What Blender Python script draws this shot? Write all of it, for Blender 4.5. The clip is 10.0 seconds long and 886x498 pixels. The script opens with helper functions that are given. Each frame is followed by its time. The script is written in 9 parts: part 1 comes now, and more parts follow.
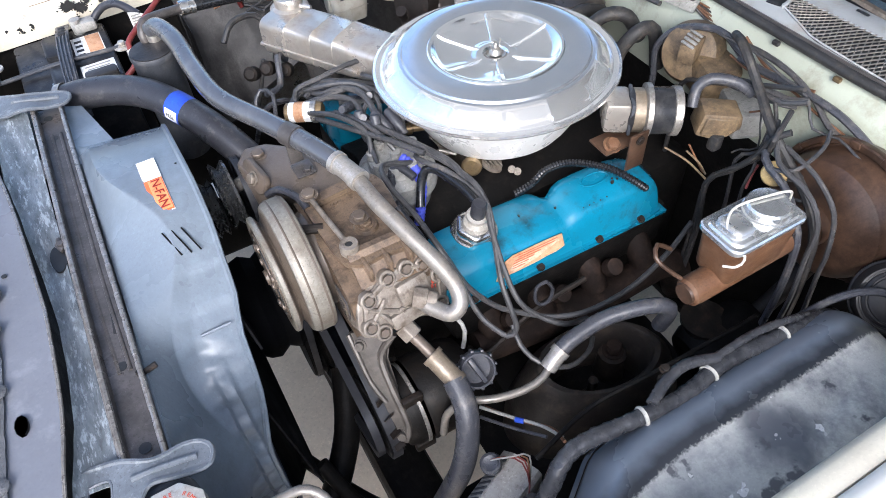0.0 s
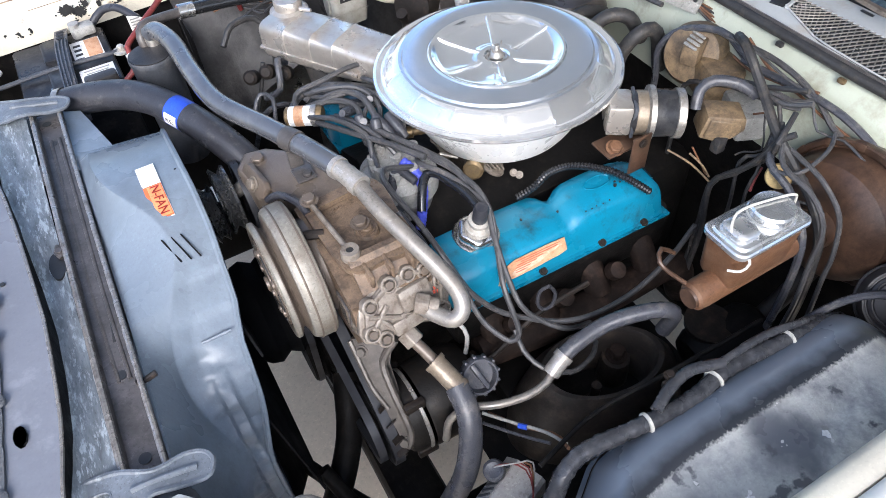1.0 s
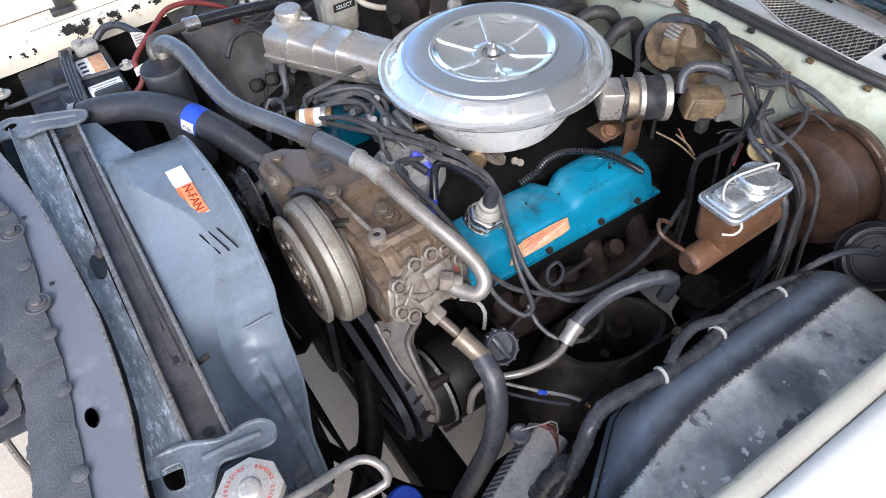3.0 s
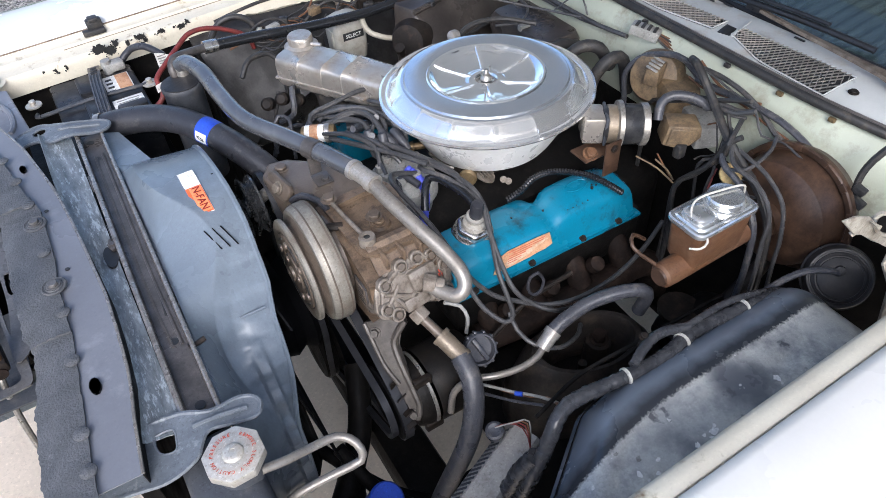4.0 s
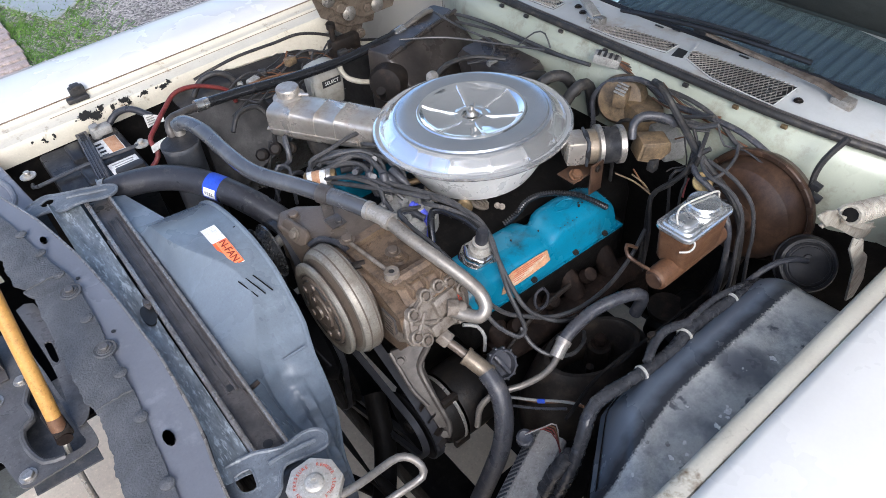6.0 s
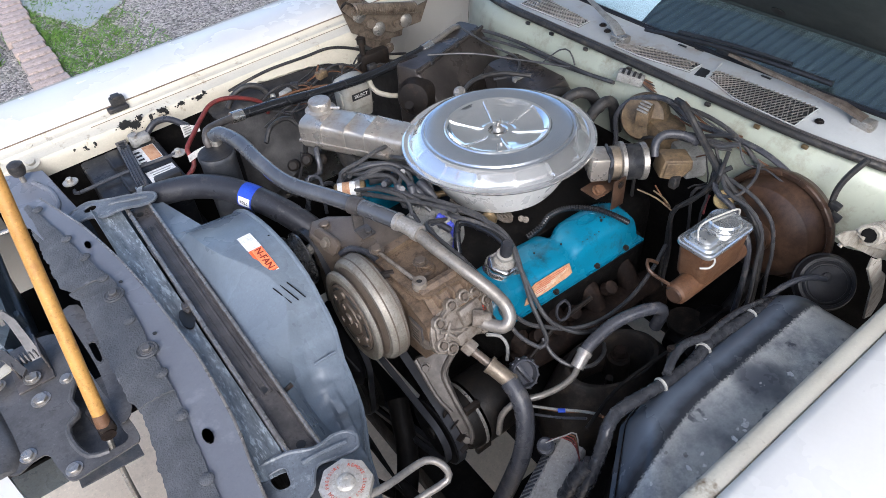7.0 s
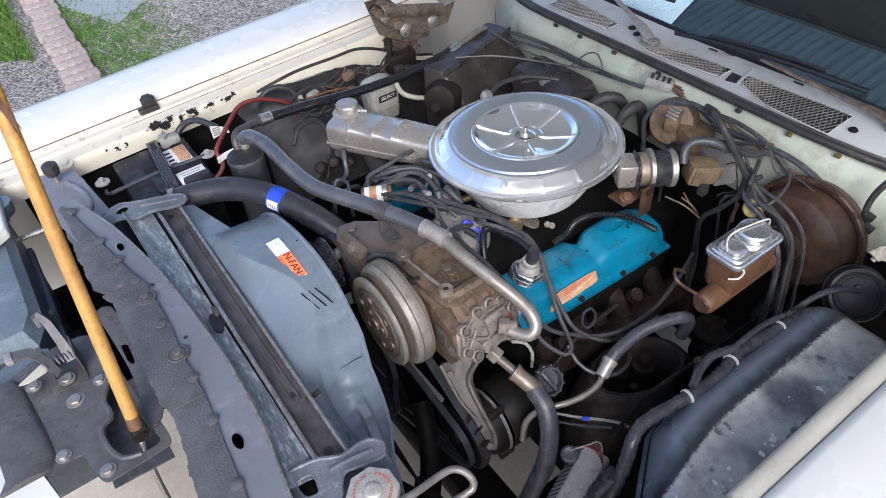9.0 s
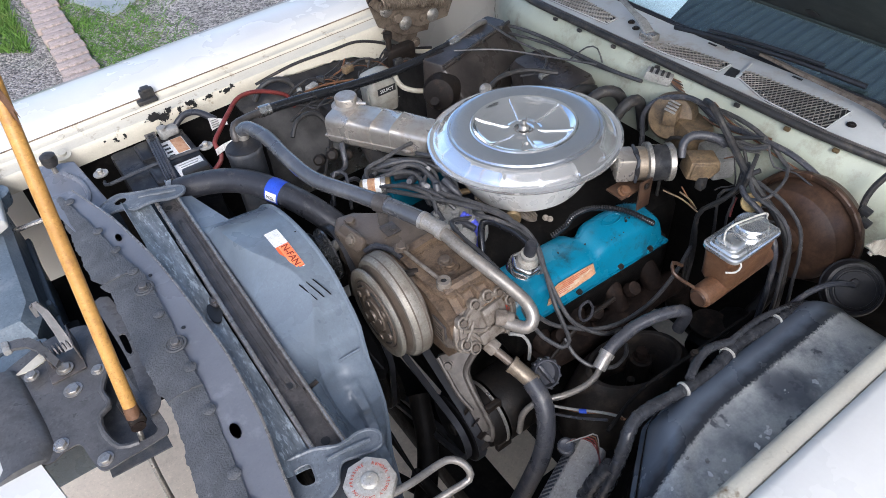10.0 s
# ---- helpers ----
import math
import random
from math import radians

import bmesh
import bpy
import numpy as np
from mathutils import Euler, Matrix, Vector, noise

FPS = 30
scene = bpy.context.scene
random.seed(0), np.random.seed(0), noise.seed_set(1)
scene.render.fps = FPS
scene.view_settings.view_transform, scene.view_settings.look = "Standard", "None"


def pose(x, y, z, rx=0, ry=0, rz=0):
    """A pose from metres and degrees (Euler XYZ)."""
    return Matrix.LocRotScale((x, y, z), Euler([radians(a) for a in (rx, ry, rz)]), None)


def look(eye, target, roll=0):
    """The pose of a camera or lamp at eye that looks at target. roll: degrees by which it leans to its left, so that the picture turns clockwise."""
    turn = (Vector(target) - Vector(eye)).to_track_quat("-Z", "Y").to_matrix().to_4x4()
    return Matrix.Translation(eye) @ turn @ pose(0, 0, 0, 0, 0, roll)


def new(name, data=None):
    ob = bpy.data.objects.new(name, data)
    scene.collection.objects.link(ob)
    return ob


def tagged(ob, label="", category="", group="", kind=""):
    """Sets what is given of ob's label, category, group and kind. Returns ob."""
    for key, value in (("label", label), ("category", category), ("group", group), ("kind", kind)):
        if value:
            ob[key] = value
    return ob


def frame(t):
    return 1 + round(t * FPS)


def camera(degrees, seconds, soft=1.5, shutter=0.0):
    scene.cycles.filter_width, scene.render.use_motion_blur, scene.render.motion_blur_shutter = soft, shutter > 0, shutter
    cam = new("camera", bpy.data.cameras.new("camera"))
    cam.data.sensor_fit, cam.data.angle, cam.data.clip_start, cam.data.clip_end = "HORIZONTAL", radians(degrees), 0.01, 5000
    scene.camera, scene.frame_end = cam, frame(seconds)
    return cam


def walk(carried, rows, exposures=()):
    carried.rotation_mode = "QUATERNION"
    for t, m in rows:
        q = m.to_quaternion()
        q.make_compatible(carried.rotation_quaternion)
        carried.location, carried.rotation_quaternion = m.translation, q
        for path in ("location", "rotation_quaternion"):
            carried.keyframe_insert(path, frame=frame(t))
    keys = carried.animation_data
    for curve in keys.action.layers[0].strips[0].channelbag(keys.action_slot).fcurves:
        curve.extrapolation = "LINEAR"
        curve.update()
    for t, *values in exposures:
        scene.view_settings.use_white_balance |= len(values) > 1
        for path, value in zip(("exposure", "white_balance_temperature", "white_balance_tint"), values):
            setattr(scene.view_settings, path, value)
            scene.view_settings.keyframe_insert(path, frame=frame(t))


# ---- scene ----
cam = camera(66.0, 10.0, 0.5)
PATH = [
    (0, (0.149, -0.839, 1.593), (0.733, 0.33, 0.078), -4.2),
    (0.5, (0.152, -0.835, 1.595), (0.725, 0.341, 0.082), -4.9),
    (1, (0.154, -0.829, 1.592), (0.734, 0.341, 0.077), -4.6),
    (1.5, (0.155, -0.826, 1.589), (0.713, 0.339, 0.062), -4.7),
    (2, (0.124, -0.838, 1.583), (0.685, 0.331, 0.06), -4.8),
    (2.2, (0.109, -0.835, 1.594), (0.663, 0.319, 0.057), -5.0),
    (3.3, (0.042, -0.897, 1.625), (0.762, 0.262, 0.163), -4.2),
    (3.5, (0.047, -0.93, 1.631), (0.766, 0.261, 0.194), -3.2),
    (4, (0.04, -0.962, 1.638), (0.726, 0.274, 0.223), -3.8),
    (4.5, (-0.014, -0.931, 1.651), (0.722, 0.3, 0.257), -7.2),
    (5, (-0.07, -0.919, 1.659), (0.743, 0.28, 0.28), -5.9),
    (5.5, (-0.085, -0.928, 1.678), (0.775, 0.245, 0.305), -5.0),
    (6.8, (-0.112, -0.953, 1.75), (0.715, 0.243, 0.376), -4.5),
    (7, (-0.12, -0.952, 1.746), (0.706, 0.267, 0.393), -4.9),
    (7.5, (-0.135, -0.955, 1.765), (0.669, 0.289, 0.421), -5.0),
    (8, (-0.136, -0.955, 1.776), (0.623, 0.305, 0.421), -6.1),
    (8.5, (-0.126, -0.945, 1.774), (0.641, 0.312, 0.421), -6.1),
    (9, (-0.119, -0.934, 1.769), (0.649, 0.308, 0.404), -5.8),
    (9.5, (-0.119, -0.932, 1.766), (0.646, 0.309, 0.396), -5.6),
    (10, (-0.122, -0.939, 1.765), (0.645, 0.295, 0.39), -5.4),
]
EXPOSURE = 1.19
walk(cam, [(t, look(eye, target, roll)) for t, eye, target, roll in PATH], [(0.0, EXPOSURE + 0.60, 5640, 11), (2.2, EXPOSURE + 0.56, 5640, 11), (3.3, EXPOSURE + 0.26, 5620, 11), (7.0, EXPOSURE, 5620, 11), (8.2, EXPOSURE - 0.06, 5620, 11), (10.0, EXPOSURE - 0.07, 5620, 11)])
SKY, SUN = 0.14, 1.0


# ---- world and sun ----
world = bpy.data.worlds.new("sky")
world.use_nodes = True
scene.world = world
wn, wl = world.node_tree.nodes, world.node_tree.links
sky = wn.new("ShaderNodeTexSky")
sky.sky_type, sky.sun_disc = "NISHITA", False
sky.sun_elevation, sky.sun_rotation = radians(36), radians(211)
sky.air_density, sky.dust_density = 1.0, 4.0
wl.new(sky.outputs[0], wn["Background"].inputs[0])
wn["Background"].inputs[1].default_value = SKY
sun = new("sun", bpy.data.lights.new("sun", "SUN"))
sun.data.energy, sun.data.angle, sun.data.color = SUN, radians(32), (1.0, 0.97, 0.93)
sun.matrix_world = look((-2.0, -3.3, 2.8), (0, 0, 0))


# ---- materials ----
def M(name, c1, c2=None, rough=0.5, metal=0.0, s1=14.0, s2=160.0, bump=0.15, dirt=None, amount=0.45, edge=0.12, rvar=0.15, coat=0.0, ior=1.45, stretch=None, spec=0.4, brushed=0.0, speck=0.45):
    """A surface with a broad drift of colour, a fine grain, patches of dirt and a little relief."""
    m = bpy.data.materials.new(name)
    m.use_nodes = True
    n, l = m.node_tree.nodes, m.node_tree.links
    b = n["Principled BSDF"]
    co = n.new("ShaderNodeTexCoord")
    src = co.outputs["Object"]
    if stretch:
        mp = n.new("ShaderNodeMapping")
        mp.inputs["Scale"].default_value = stretch
        l.new(src, mp.inputs[0])
        src = mp.outputs[0]

    def noise_at(scale, detail, rough_=0.6):
        t = n.new("ShaderNodeTexNoise")
        t.inputs["Scale"].default_value, t.inputs["Detail"].default_value, t.inputs["Roughness"].default_value = scale, detail, rough_
        l.new(src, t.inputs["Vector"])
        return t.outputs["Fac"]

    def ramp(fac, a, z):
        r = n.new("ShaderNodeMapRange")
        r.inputs["From Min"].default_value, r.inputs["From Max"].default_value = a, z
        l.new(fac, r.inputs["Value"])
        return r.outputs["Result"]

    def mixed(fac, a, z):
        x = n.new("ShaderNodeMix")
        x.data_type = "RGBA"
        l.new(fac, x.inputs[0])
        for i, v in ((6, a), (7, z)):
            if isinstance(v, tuple):
                x.inputs[i].default_value = (*v, 1)
            else:
                l.new(v, x.inputs[i])
        return x.outputs[2]

    c2 = c2 or tuple(v * 0.75 for v in c1)
    big, fine = noise_at(s1, 5), noise_at(s2, 4)
    col = mixed(ramp(big, 0.35, 0.68), c1, c2)
    grain = n.new("ShaderNodeMix")
    grain.data_type, grain.blend_type = "RGBA", "MULTIPLY"
    grain.inputs[0].default_value = min(0.5, 0.06 + speck)
    l.new(col, grain.inputs[6])
    gr = n.new("ShaderNodeMapRange")
    gr.inputs["From Min"].default_value, gr.inputs["From Max"].default_value, gr.inputs["To Min"].default_value, gr.inputs["To Max"].default_value = 0.3, 0.7, 0.7, 1.15
    l.new(fine, gr.inputs["Value"])
    l.new(gr.outputs[0], grain.inputs[7])
    col = grain.outputs[2]
    if speck:
        sp = noise_at(s2 * 1.7, 2, 0.5)
        for lo, hi, k in ((0.62, 0.66, 0.45), (0.36, 0.32, 1.7)):
            x = n.new("ShaderNodeMix")
            x.data_type, x.blend_type = "RGBA", "MULTIPLY"
            x.inputs[7].default_value = (k, k, k, 1)
            half = n.new("ShaderNodeMath")
            half.operation = "MULTIPLY"
            half.inputs[1].default_value = speck
            l.new(ramp(sp, lo, hi), half.inputs[0])
            l.new(half.outputs[0], x.inputs[0])
            l.new(col, x.inputs[6])
            col = x.outputs[2]
    if dirt:
        d = ramp(noise_at(s1 * 2.3, 8, 0.7), 1 - amount - edge, 1 - amount + edge)
        col = mixed(d, col, dirt)
        if metal > 0:
            inv = n.new("ShaderNodeMath")
            inv.operation = "MULTIPLY_ADD"
            inv.inputs[1].default_value, inv.inputs[2].default_value = -metal, metal
            l.new(d, inv.inputs[0])
            l.new(inv.outputs[0], b.inputs["Metallic"])
    elif metal:
        b.inputs["Metallic"].default_value = metal
    l.new(col, b.inputs["Base Color"])
    rr = n.new("ShaderNodeMapRange")
    rr.inputs["From Min"].default_value, rr.inputs["From Max"].default_value = 0.3, 0.7
    rr.inputs["To Min"].default_value, rr.inputs["To Max"].default_value = max(rough - rvar, 0.03), min(rough + rvar, 1)
    l.new(big, rr.inputs["Value"])
    l.new(rr.outputs[0], b.inputs["Roughness"])
    b.inputs["IOR"].default_value = ior
    b.inputs["Specular IOR Level"].default_value = spec
    if brushed:
        tg = n.new("ShaderNodeTangent")
        tg.direction_type, tg.axis = "RADIAL", "Z"
        b.inputs["Anisotropic"].default_value = brushed
        l.new(tg.outputs[0], b.inputs["Tangent"])
    b.inputs["Coat Weight"].default_value = coat
    if bump:
        bp = n.new("ShaderNodeBump")
        bp.inputs["Strength"].default_value, bp.inputs["Distance"].default_value = bump, 0.002
        mxr = n.new("ShaderNodeMath")
        mxr.operation = "ADD"
        l.new(fine, mxr.inputs[0])
        l.new(big, mxr.inputs[1])
        l.new(mxr.outputs[0], bp.inputs["Height"])
        l.new(bp.outputs[0], b.inputs["Normal"])
    return m


WHITE = M("white_paint", (0.61, 0.598, 0.56), (0.57, 0.555, 0.515), 0.3, s1=4, bump=0.02, coat=0.4, speck=0.0)
CREAM = M("aged_cream_paint", (0.54, 0.505, 0.41), (0.46, 0.42, 0.335), 0.42, s1=7, bump=0.05, dirt=(0.16, 0.115, 0.07), amount=0.36, edge=0.06, speck=0.12)
PALE = M("pale_green_cream_paint", (0.385, 0.405, 0.325), (0.31, 0.33, 0.262), 0.36, s1=5, bump=0.03, dirt=(0.15, 0.13, 0.09), amount=0.36, edge=0.12, speck=0.04)
COWL = M("weathered_white_paint", (0.454, 0.466, 0.458), (0.386, 0.395, 0.382), 0.42, s1=6, bump=0.05, dirt=(0.32, 0.26, 0.19), amount=0.33, speck=0.04)
SHROUD = M("grey_black_plastic", (0.136, 0.160, 0.187), (0.097, 0.117, 0.141), 0.33, s1=4, s2=220, bump=0.08, dirt=(0.195, 0.236, 0.275), amount=0.37, edge=0.16, speck=0.2, stretch=(1, 1, 0.45))
BLACKPAINT = M("worn_black_paint", (0.06, 0.065, 0.075), (0.035, 0.037, 0.042), 0.42, s1=10, bump=0.15, dirt=(0.11, 0.105, 0.1), amount=0.36, spec=0.25)
LATCHMET = M("dusty_brown_grey_steel", (0.115, 0.11, 0.107), (0.075, 0.073, 0.072), 0.36, 0.2, s1=16, bump=0.15, dirt=(0.05, 0.047, 0.045), amount=0.40, edge=0.10)
BARMET = M("scuffed_dark_steel", (0.115, 0.103, 0.096), (0.06, 0.056, 0.054), 0.36, 0.35, s1=16, bump=0.15, dirt=(0.035, 0.031, 0.029), amount=0.42, edge=0.12)
# Brown edge metal, made paler to carry the lips' highlight.
LIPSHINE = M("brown_edge_metal_highlight", (0.32, 0.30, 0.275), (0.20, 0.185, 0.17), 0.3, 0.6, s1=30, bump=0.1, dirt=(0.06, 0.05, 0.045), amount=0.4)
SCUFF = M("scraped_grey_blue_metal", (0.20, 0.222, 0.238), (0.085, 0.096, 0.105), 0.38, s1=30, bump=0.35, dirt=(0.32, 0.355, 0.375), amount=0.43, edge=0.04, stretch=(2.2, 0.5, 1))
RUBBERSHEET = M("grey_rubber_sheet", (0.084, 0.086, 0.091), (0.056, 0.058, 0.062), 0.6, s1=22, s2=300, bump=0.9, dirt=(0.15, 0.153, 0.158), amount=0.35, edge=0.05)
BRACKET = M("dull_grey_blue_paint", (0.125, 0.138, 0.155), (0.082, 0.092, 0.104), 0.36, s1=18, bump=0.2, dirt=(0.22, 0.235, 0.245), amount=0.37, edge=0.05)
RUBBER = M("black_rubber_hose", (0.032, 0.033, 0.038), (0.02, 0.02, 0.024), 0.36, s1=25, s2=400, bump=0.2, dirt=(0.09, 0.085, 0.08), amount=0.34)
RUBBERGREY = M("greyish_rubber_hose", (0.05, 0.052, 0.06), (0.034, 0.035, 0.041), 0.32, s1=20, s2=500, bump=0.25, dirt=(0.12, 0.11, 0.1), amount=0.36)
RUBBERDUST = M("dusty_black_rubber", (0.032, 0.031, 0.031), (0.02, 0.0195, 0.0195), 0.5, s1=20, bump=0.25, dirt=(0.09, 0.076, 0.06), amount=0.36)
# Greasy iron whose colour also holds the deep shade of the bay.
SHADEIRON = M("greasy_iron_shade_black", (0.0075, 0.0070, 0.0067), (0.0050, 0.0047, 0.0045), 0.55, s1=20, bump=0.3, dirt=(0.018, 0.0148, 0.0125), amount=0.36, spec=0.1)
# Oily brown and rust, both darkened further for the low bay's shade.
GREASE = M("oily_brown_iron_shaded", (0.0170, 0.0135, 0.0112), (0.0095, 0.0080, 0.0070), 0.5, s1=18, bump=0.35, dirt=(0.045, 0.031, 0.022), amount=0.36, spec=0.22)
RUST = M("rusty_cast_iron_shaded", (0.020, 0.0135, 0.011), (0.0095, 0.0075, 0.0066), 0.7, s1=16, bump=0.5, dirt=(0.048, 0.032, 0.024), amount=0.38, spec=0.12)
CASTALU = M("oily_brown_crankcase", (0.165, 0.118, 0.079), (0.10, 0.069, 0.045), 0.38, 0.2, s1=17, s2=240, bump=0.35, dirt=(0.042, 0.029, 0.020), amount=0.44, edge=0.08)
CASTDARK = M("oily_brown_casting", (0.125, 0.101, 0.080), (0.088, 0.069, 0.053), 0.4, 0.2, s1=9, s2=220, bump=0.2, dirt=(0.050, 0.036, 0.026), amount=0.36, edge=0.12, speck=0.2)
HEADALU = M("dusty_grey_cast_head", (0.205, 0.180, 0.150), (0.142, 0.119, 0.094), 0.45, 0.2, s1=26, s2=260, bump=0.3, dirt=(0.055, 0.039, 0.027), amount=0.42, edge=0.10, speck=0.3)
PULLEYMET = M("worn_dark_pulley_metal", (0.19, 0.19, 0.19), (0.12, 0.12, 0.12), 0.25, 0.8, s1=30, bump=0.05, dirt=(0.04, 0.037, 0.034), amount=0.38)
BRIGHTSTEEL = M("bright_steel", (0.60, 0.585, 0.56), (0.48, 0.465, 0.44), 0.2, 0.95, s1=40, bump=0.04, dirt=(0.16, 0.13, 0.10), amount=0.33)
ALU = M("dull_bare_aluminium", (0.50, 0.48, 0.43), (0.38, 0.36, 0.32), 0.46, 0.55, s1=40, bump=0.15, dirt=(0.24, 0.20, 0.15), amount=0.38, edge=0.2)
PANELGREY = M("smooth_grey_panel", (0.158, 0.164, 0.183), (0.124, 0.129, 0.146), 0.33, s1=5, bump=0.04, dirt=(0.21, 0.218, 0.235), amount=0.32, edge=0.08, speck=0.1)
STEEL = M("worn_steel", (0.42, 0.40, 0.37), (0.28, 0.26, 0.23), 0.36, 0.75, s1=30, bump=0.1, dirt=(0.14, 0.11, 0.08), amount=0.36)
CHROME = M("polished_metal_lid", (0.97, 0.96, 0.945), (0.92, 0.915, 0.91), 0.12, 0.88, s1=24, s2=500, bump=0.02, rvar=0.06, speck=0.0)
CHROMEDISC = M("polished_metal_dish", (0.93, 0.93, 0.93), (0.86, 0.87, 0.88), 0.12, 0.95, s1=24, s2=500, bump=0.02, rvar=0.05, speck=0.0)
CHROMEGREY = M("brushed_grey_metal", (0.60, 0.63, 0.68), (0.54, 0.57, 0.61), 0.22, 0.9, s1=18, s2=500, bump=0.015, rvar=0.05, brushed=0.6, speck=0.0)
PAN = M("silver_white_painted_pan", (0.84, 0.835, 0.815), (0.77, 0.76, 0.735), 0.34, 0.2, s1=34, bump=0.06, dirt=(0.40, 0.385, 0.36), amount=0.29, edge=0.05, stretch=(1, 1, 0.2), speck=0.08)
SNORK = M("aged_silver_duct_paint", (0.46, 0.43, 0.39), (0.34, 0.31, 0.27), 0.34, 0.72, s1=14, bump=0.05, dirt=(0.15, 0.11, 0.075), amount=0.38, edge=0.16, speck=0.04)
BLUE = M("engine_blue_enamel", (0.011, 0.155, 0.255), (0.008, 0.115, 0.185), 0.27, s1=7, s2=300, bump=0.08, dirt=(0.012, 0.024, 0.028), amount=0.36, edge=0.10, coat=0.35, speck=0.15)
# Black with the shade inside the shroud put into it.
FANSHADE = M("fan_shade_black", (0.006, 0.006, 0.0065), (0.004, 0.004, 0.0045), 0.6, bump=0.1, spec=0.08)
BROWN = M("brown_rusted_drum", (0.041, 0.0235, 0.015), (0.02, 0.0125, 0.009), 0.42, 0.1, s1=9, bump=0.12, dirt=(0.1088, 0.0612, 0.0374), amount=0.4, edge=0.2)
RUSTORANGE = M("orange_rusted_casting", (0.124, 0.0589, 0.0279), (0.0744, 0.03596, 0.0186), 0.55, 0.1, s1=22, bump=0.3, dirt=(0.1612, 0.093, 0.0527), amount=0.38, edge=0.2)
ZINC = M("bright_zinc_lid", (0.64, 0.65, 0.645), (0.55, 0.56, 0.56), 0.26, 0.85, s1=14, bump=0.04, dirt=(0.40, 0.385, 0.36), amount=0.28, speck=0.0)
BRASS = M("dull_brass", (0.25, 0.18, 0.09), (0.16, 0.11, 0.058), 0.4, 0.7, s1=40, bump=0.1, dirt=(0.09, 0.065, 0.04), amount=0.42, edge=0.2)
TAN = M("yellowed_tan_plastic", (0.2025, 0.1425, 0.07875), (0.1275, 0.09, 0.0525), 0.55, s1=22, bump=0.25, dirt=(0.045, 0.03375, 0.024), amount=0.45, edge=0.16)
GREYPLASTIC = M("faded_grey_plastic", (0.29, 0.285, 0.265), (0.19, 0.188, 0.175), 0.46, s1=24, bump=0.15, dirt=(0.12, 0.10, 0.085), amount=0.38, edge=0.08)
OFFWHITE = M("yellowed_white_plastic", (0.34, 0.33, 0.29), (0.27, 0.26, 0.225), 0.42, s1=12, bump=0.05, dirt=(0.15, 0.12, 0.09), amount=0.36, edge=0.2, speck=0.06)
BOXGREY = M("dusty_grey_heater_box", (0.058, 0.049, 0.043), (0.028, 0.024, 0.022), 0.34, s1=9, bump=0.15, dirt=(0.016, 0.0135, 0.012), amount=0.44, edge=0.14)
BATT = M("black_battery_case", (0.0192, 0.02, 0.0224), (0.0128, 0.0128, 0.0144), 0.36, s1=14, bump=0.1, dirt=(0.064, 0.0616, 0.0584), amount=0.36, edge=0.16, spec=0.2)
SHINYBLACK = M("glossy_black_sleeve", (0.012, 0.0125, 0.014), (0.009, 0.009, 0.01), 0.2, s1=30, bump=0.05, spec=0.6)
TAPE = M("wrinkled_black_tape", (0.036, 0.037, 0.041), (0.018, 0.0185, 0.021), 0.26, s1=30, s2=110, bump=0.25, dirt=(0.062, 0.062, 0.064), amount=0.40, edge=0.16, speck=0.1)
ARMMET = M("dull_brown_cast_arm", (0.105, 0.094, 0.082), (0.062, 0.054, 0.047), 0.45, 0.25, s1=20, bump=0.2, dirt=(0.03, 0.025, 0.021), amount=0.42, speck=0.2)
DUSTWIRE = M("dusty_grey_wire", (0.062, 0.061, 0.062), (0.03, 0.03, 0.031), 0.36, s1=22, bump=0.1, dirt=(0.12, 0.105, 0.09), amount=0.33)
LABELWHITE = M("white_label", (0.74, 0.73, 0.70), (0.64, 0.63, 0.6), 0.5, s1=30, bump=0.03, dirt=(0.45, 0.4, 0.34), amount=0.32)
ORANGE = M("orange_red_label", (0.78, 0.13, 0.035), (0.66, 0.10, 0.03), 0.5, s1=40, bump=0.03)
LABELORANGE = M("pale_orange_label", (0.80, 0.27, 0.11), (0.72, 0.2, 0.08), 0.5, s1=40, bump=0.03)
DARKRED = M("dark_red_print", (0.22, 0.02, 0.012), None, 0.5, bump=0)
FERRULE = M("tan_crimped_metal", (0.235, 0.195, 0.145), (0.155, 0.125, 0.09), 0.42, 0.45, s1=40, bump=0.2, dirt=(0.10, 0.078, 0.052), amount=0.42, edge=0.2)
# Alternator black, lowered to make up for light reaching too deep.
ALTSHADE = M("shade_black_case", (0.0090, 0.0080, 0.0072), (0.0055, 0.0050, 0.0046), 0.5, s1=24, bump=0.3, dirt=(0.018, 0.013, 0.009), amount=0.37, spec=0.15)
LABELBLUE = M("blue_label", (0.025, 0.07, 0.45), (0.02, 0.05, 0.35), 0.45, s1=40, bump=0.03)
PEACH = M("faded_peach_label", (0.50, 0.30, 0.175), (0.42, 0.23, 0.12), 0.6, s1=40, bump=0.05, dirt=(0.30, 0.12, 0.05), amount=0.40)
PALEPEACH = M("pale_torn_paper", (0.54, 0.42, 0.30), (0.47, 0.34, 0.23), 0.6, s1=60, bump=0.05, dirt=(0.40, 0.20, 0.11), amount=0.40)
REDWIRE = M("red_cable", (0.17, 0.030, 0.026), (0.11, 0.022, 0.020), 0.5, s1=30, bump=0.1, dirt=(0.12, 0.07, 0.06), amount=0.34)
ORANGEWIRE = M("orange_brown_wire", (0.15, 0.07, 0.033), (0.09, 0.043, 0.022), 0.6, s1=40, bump=0.1)
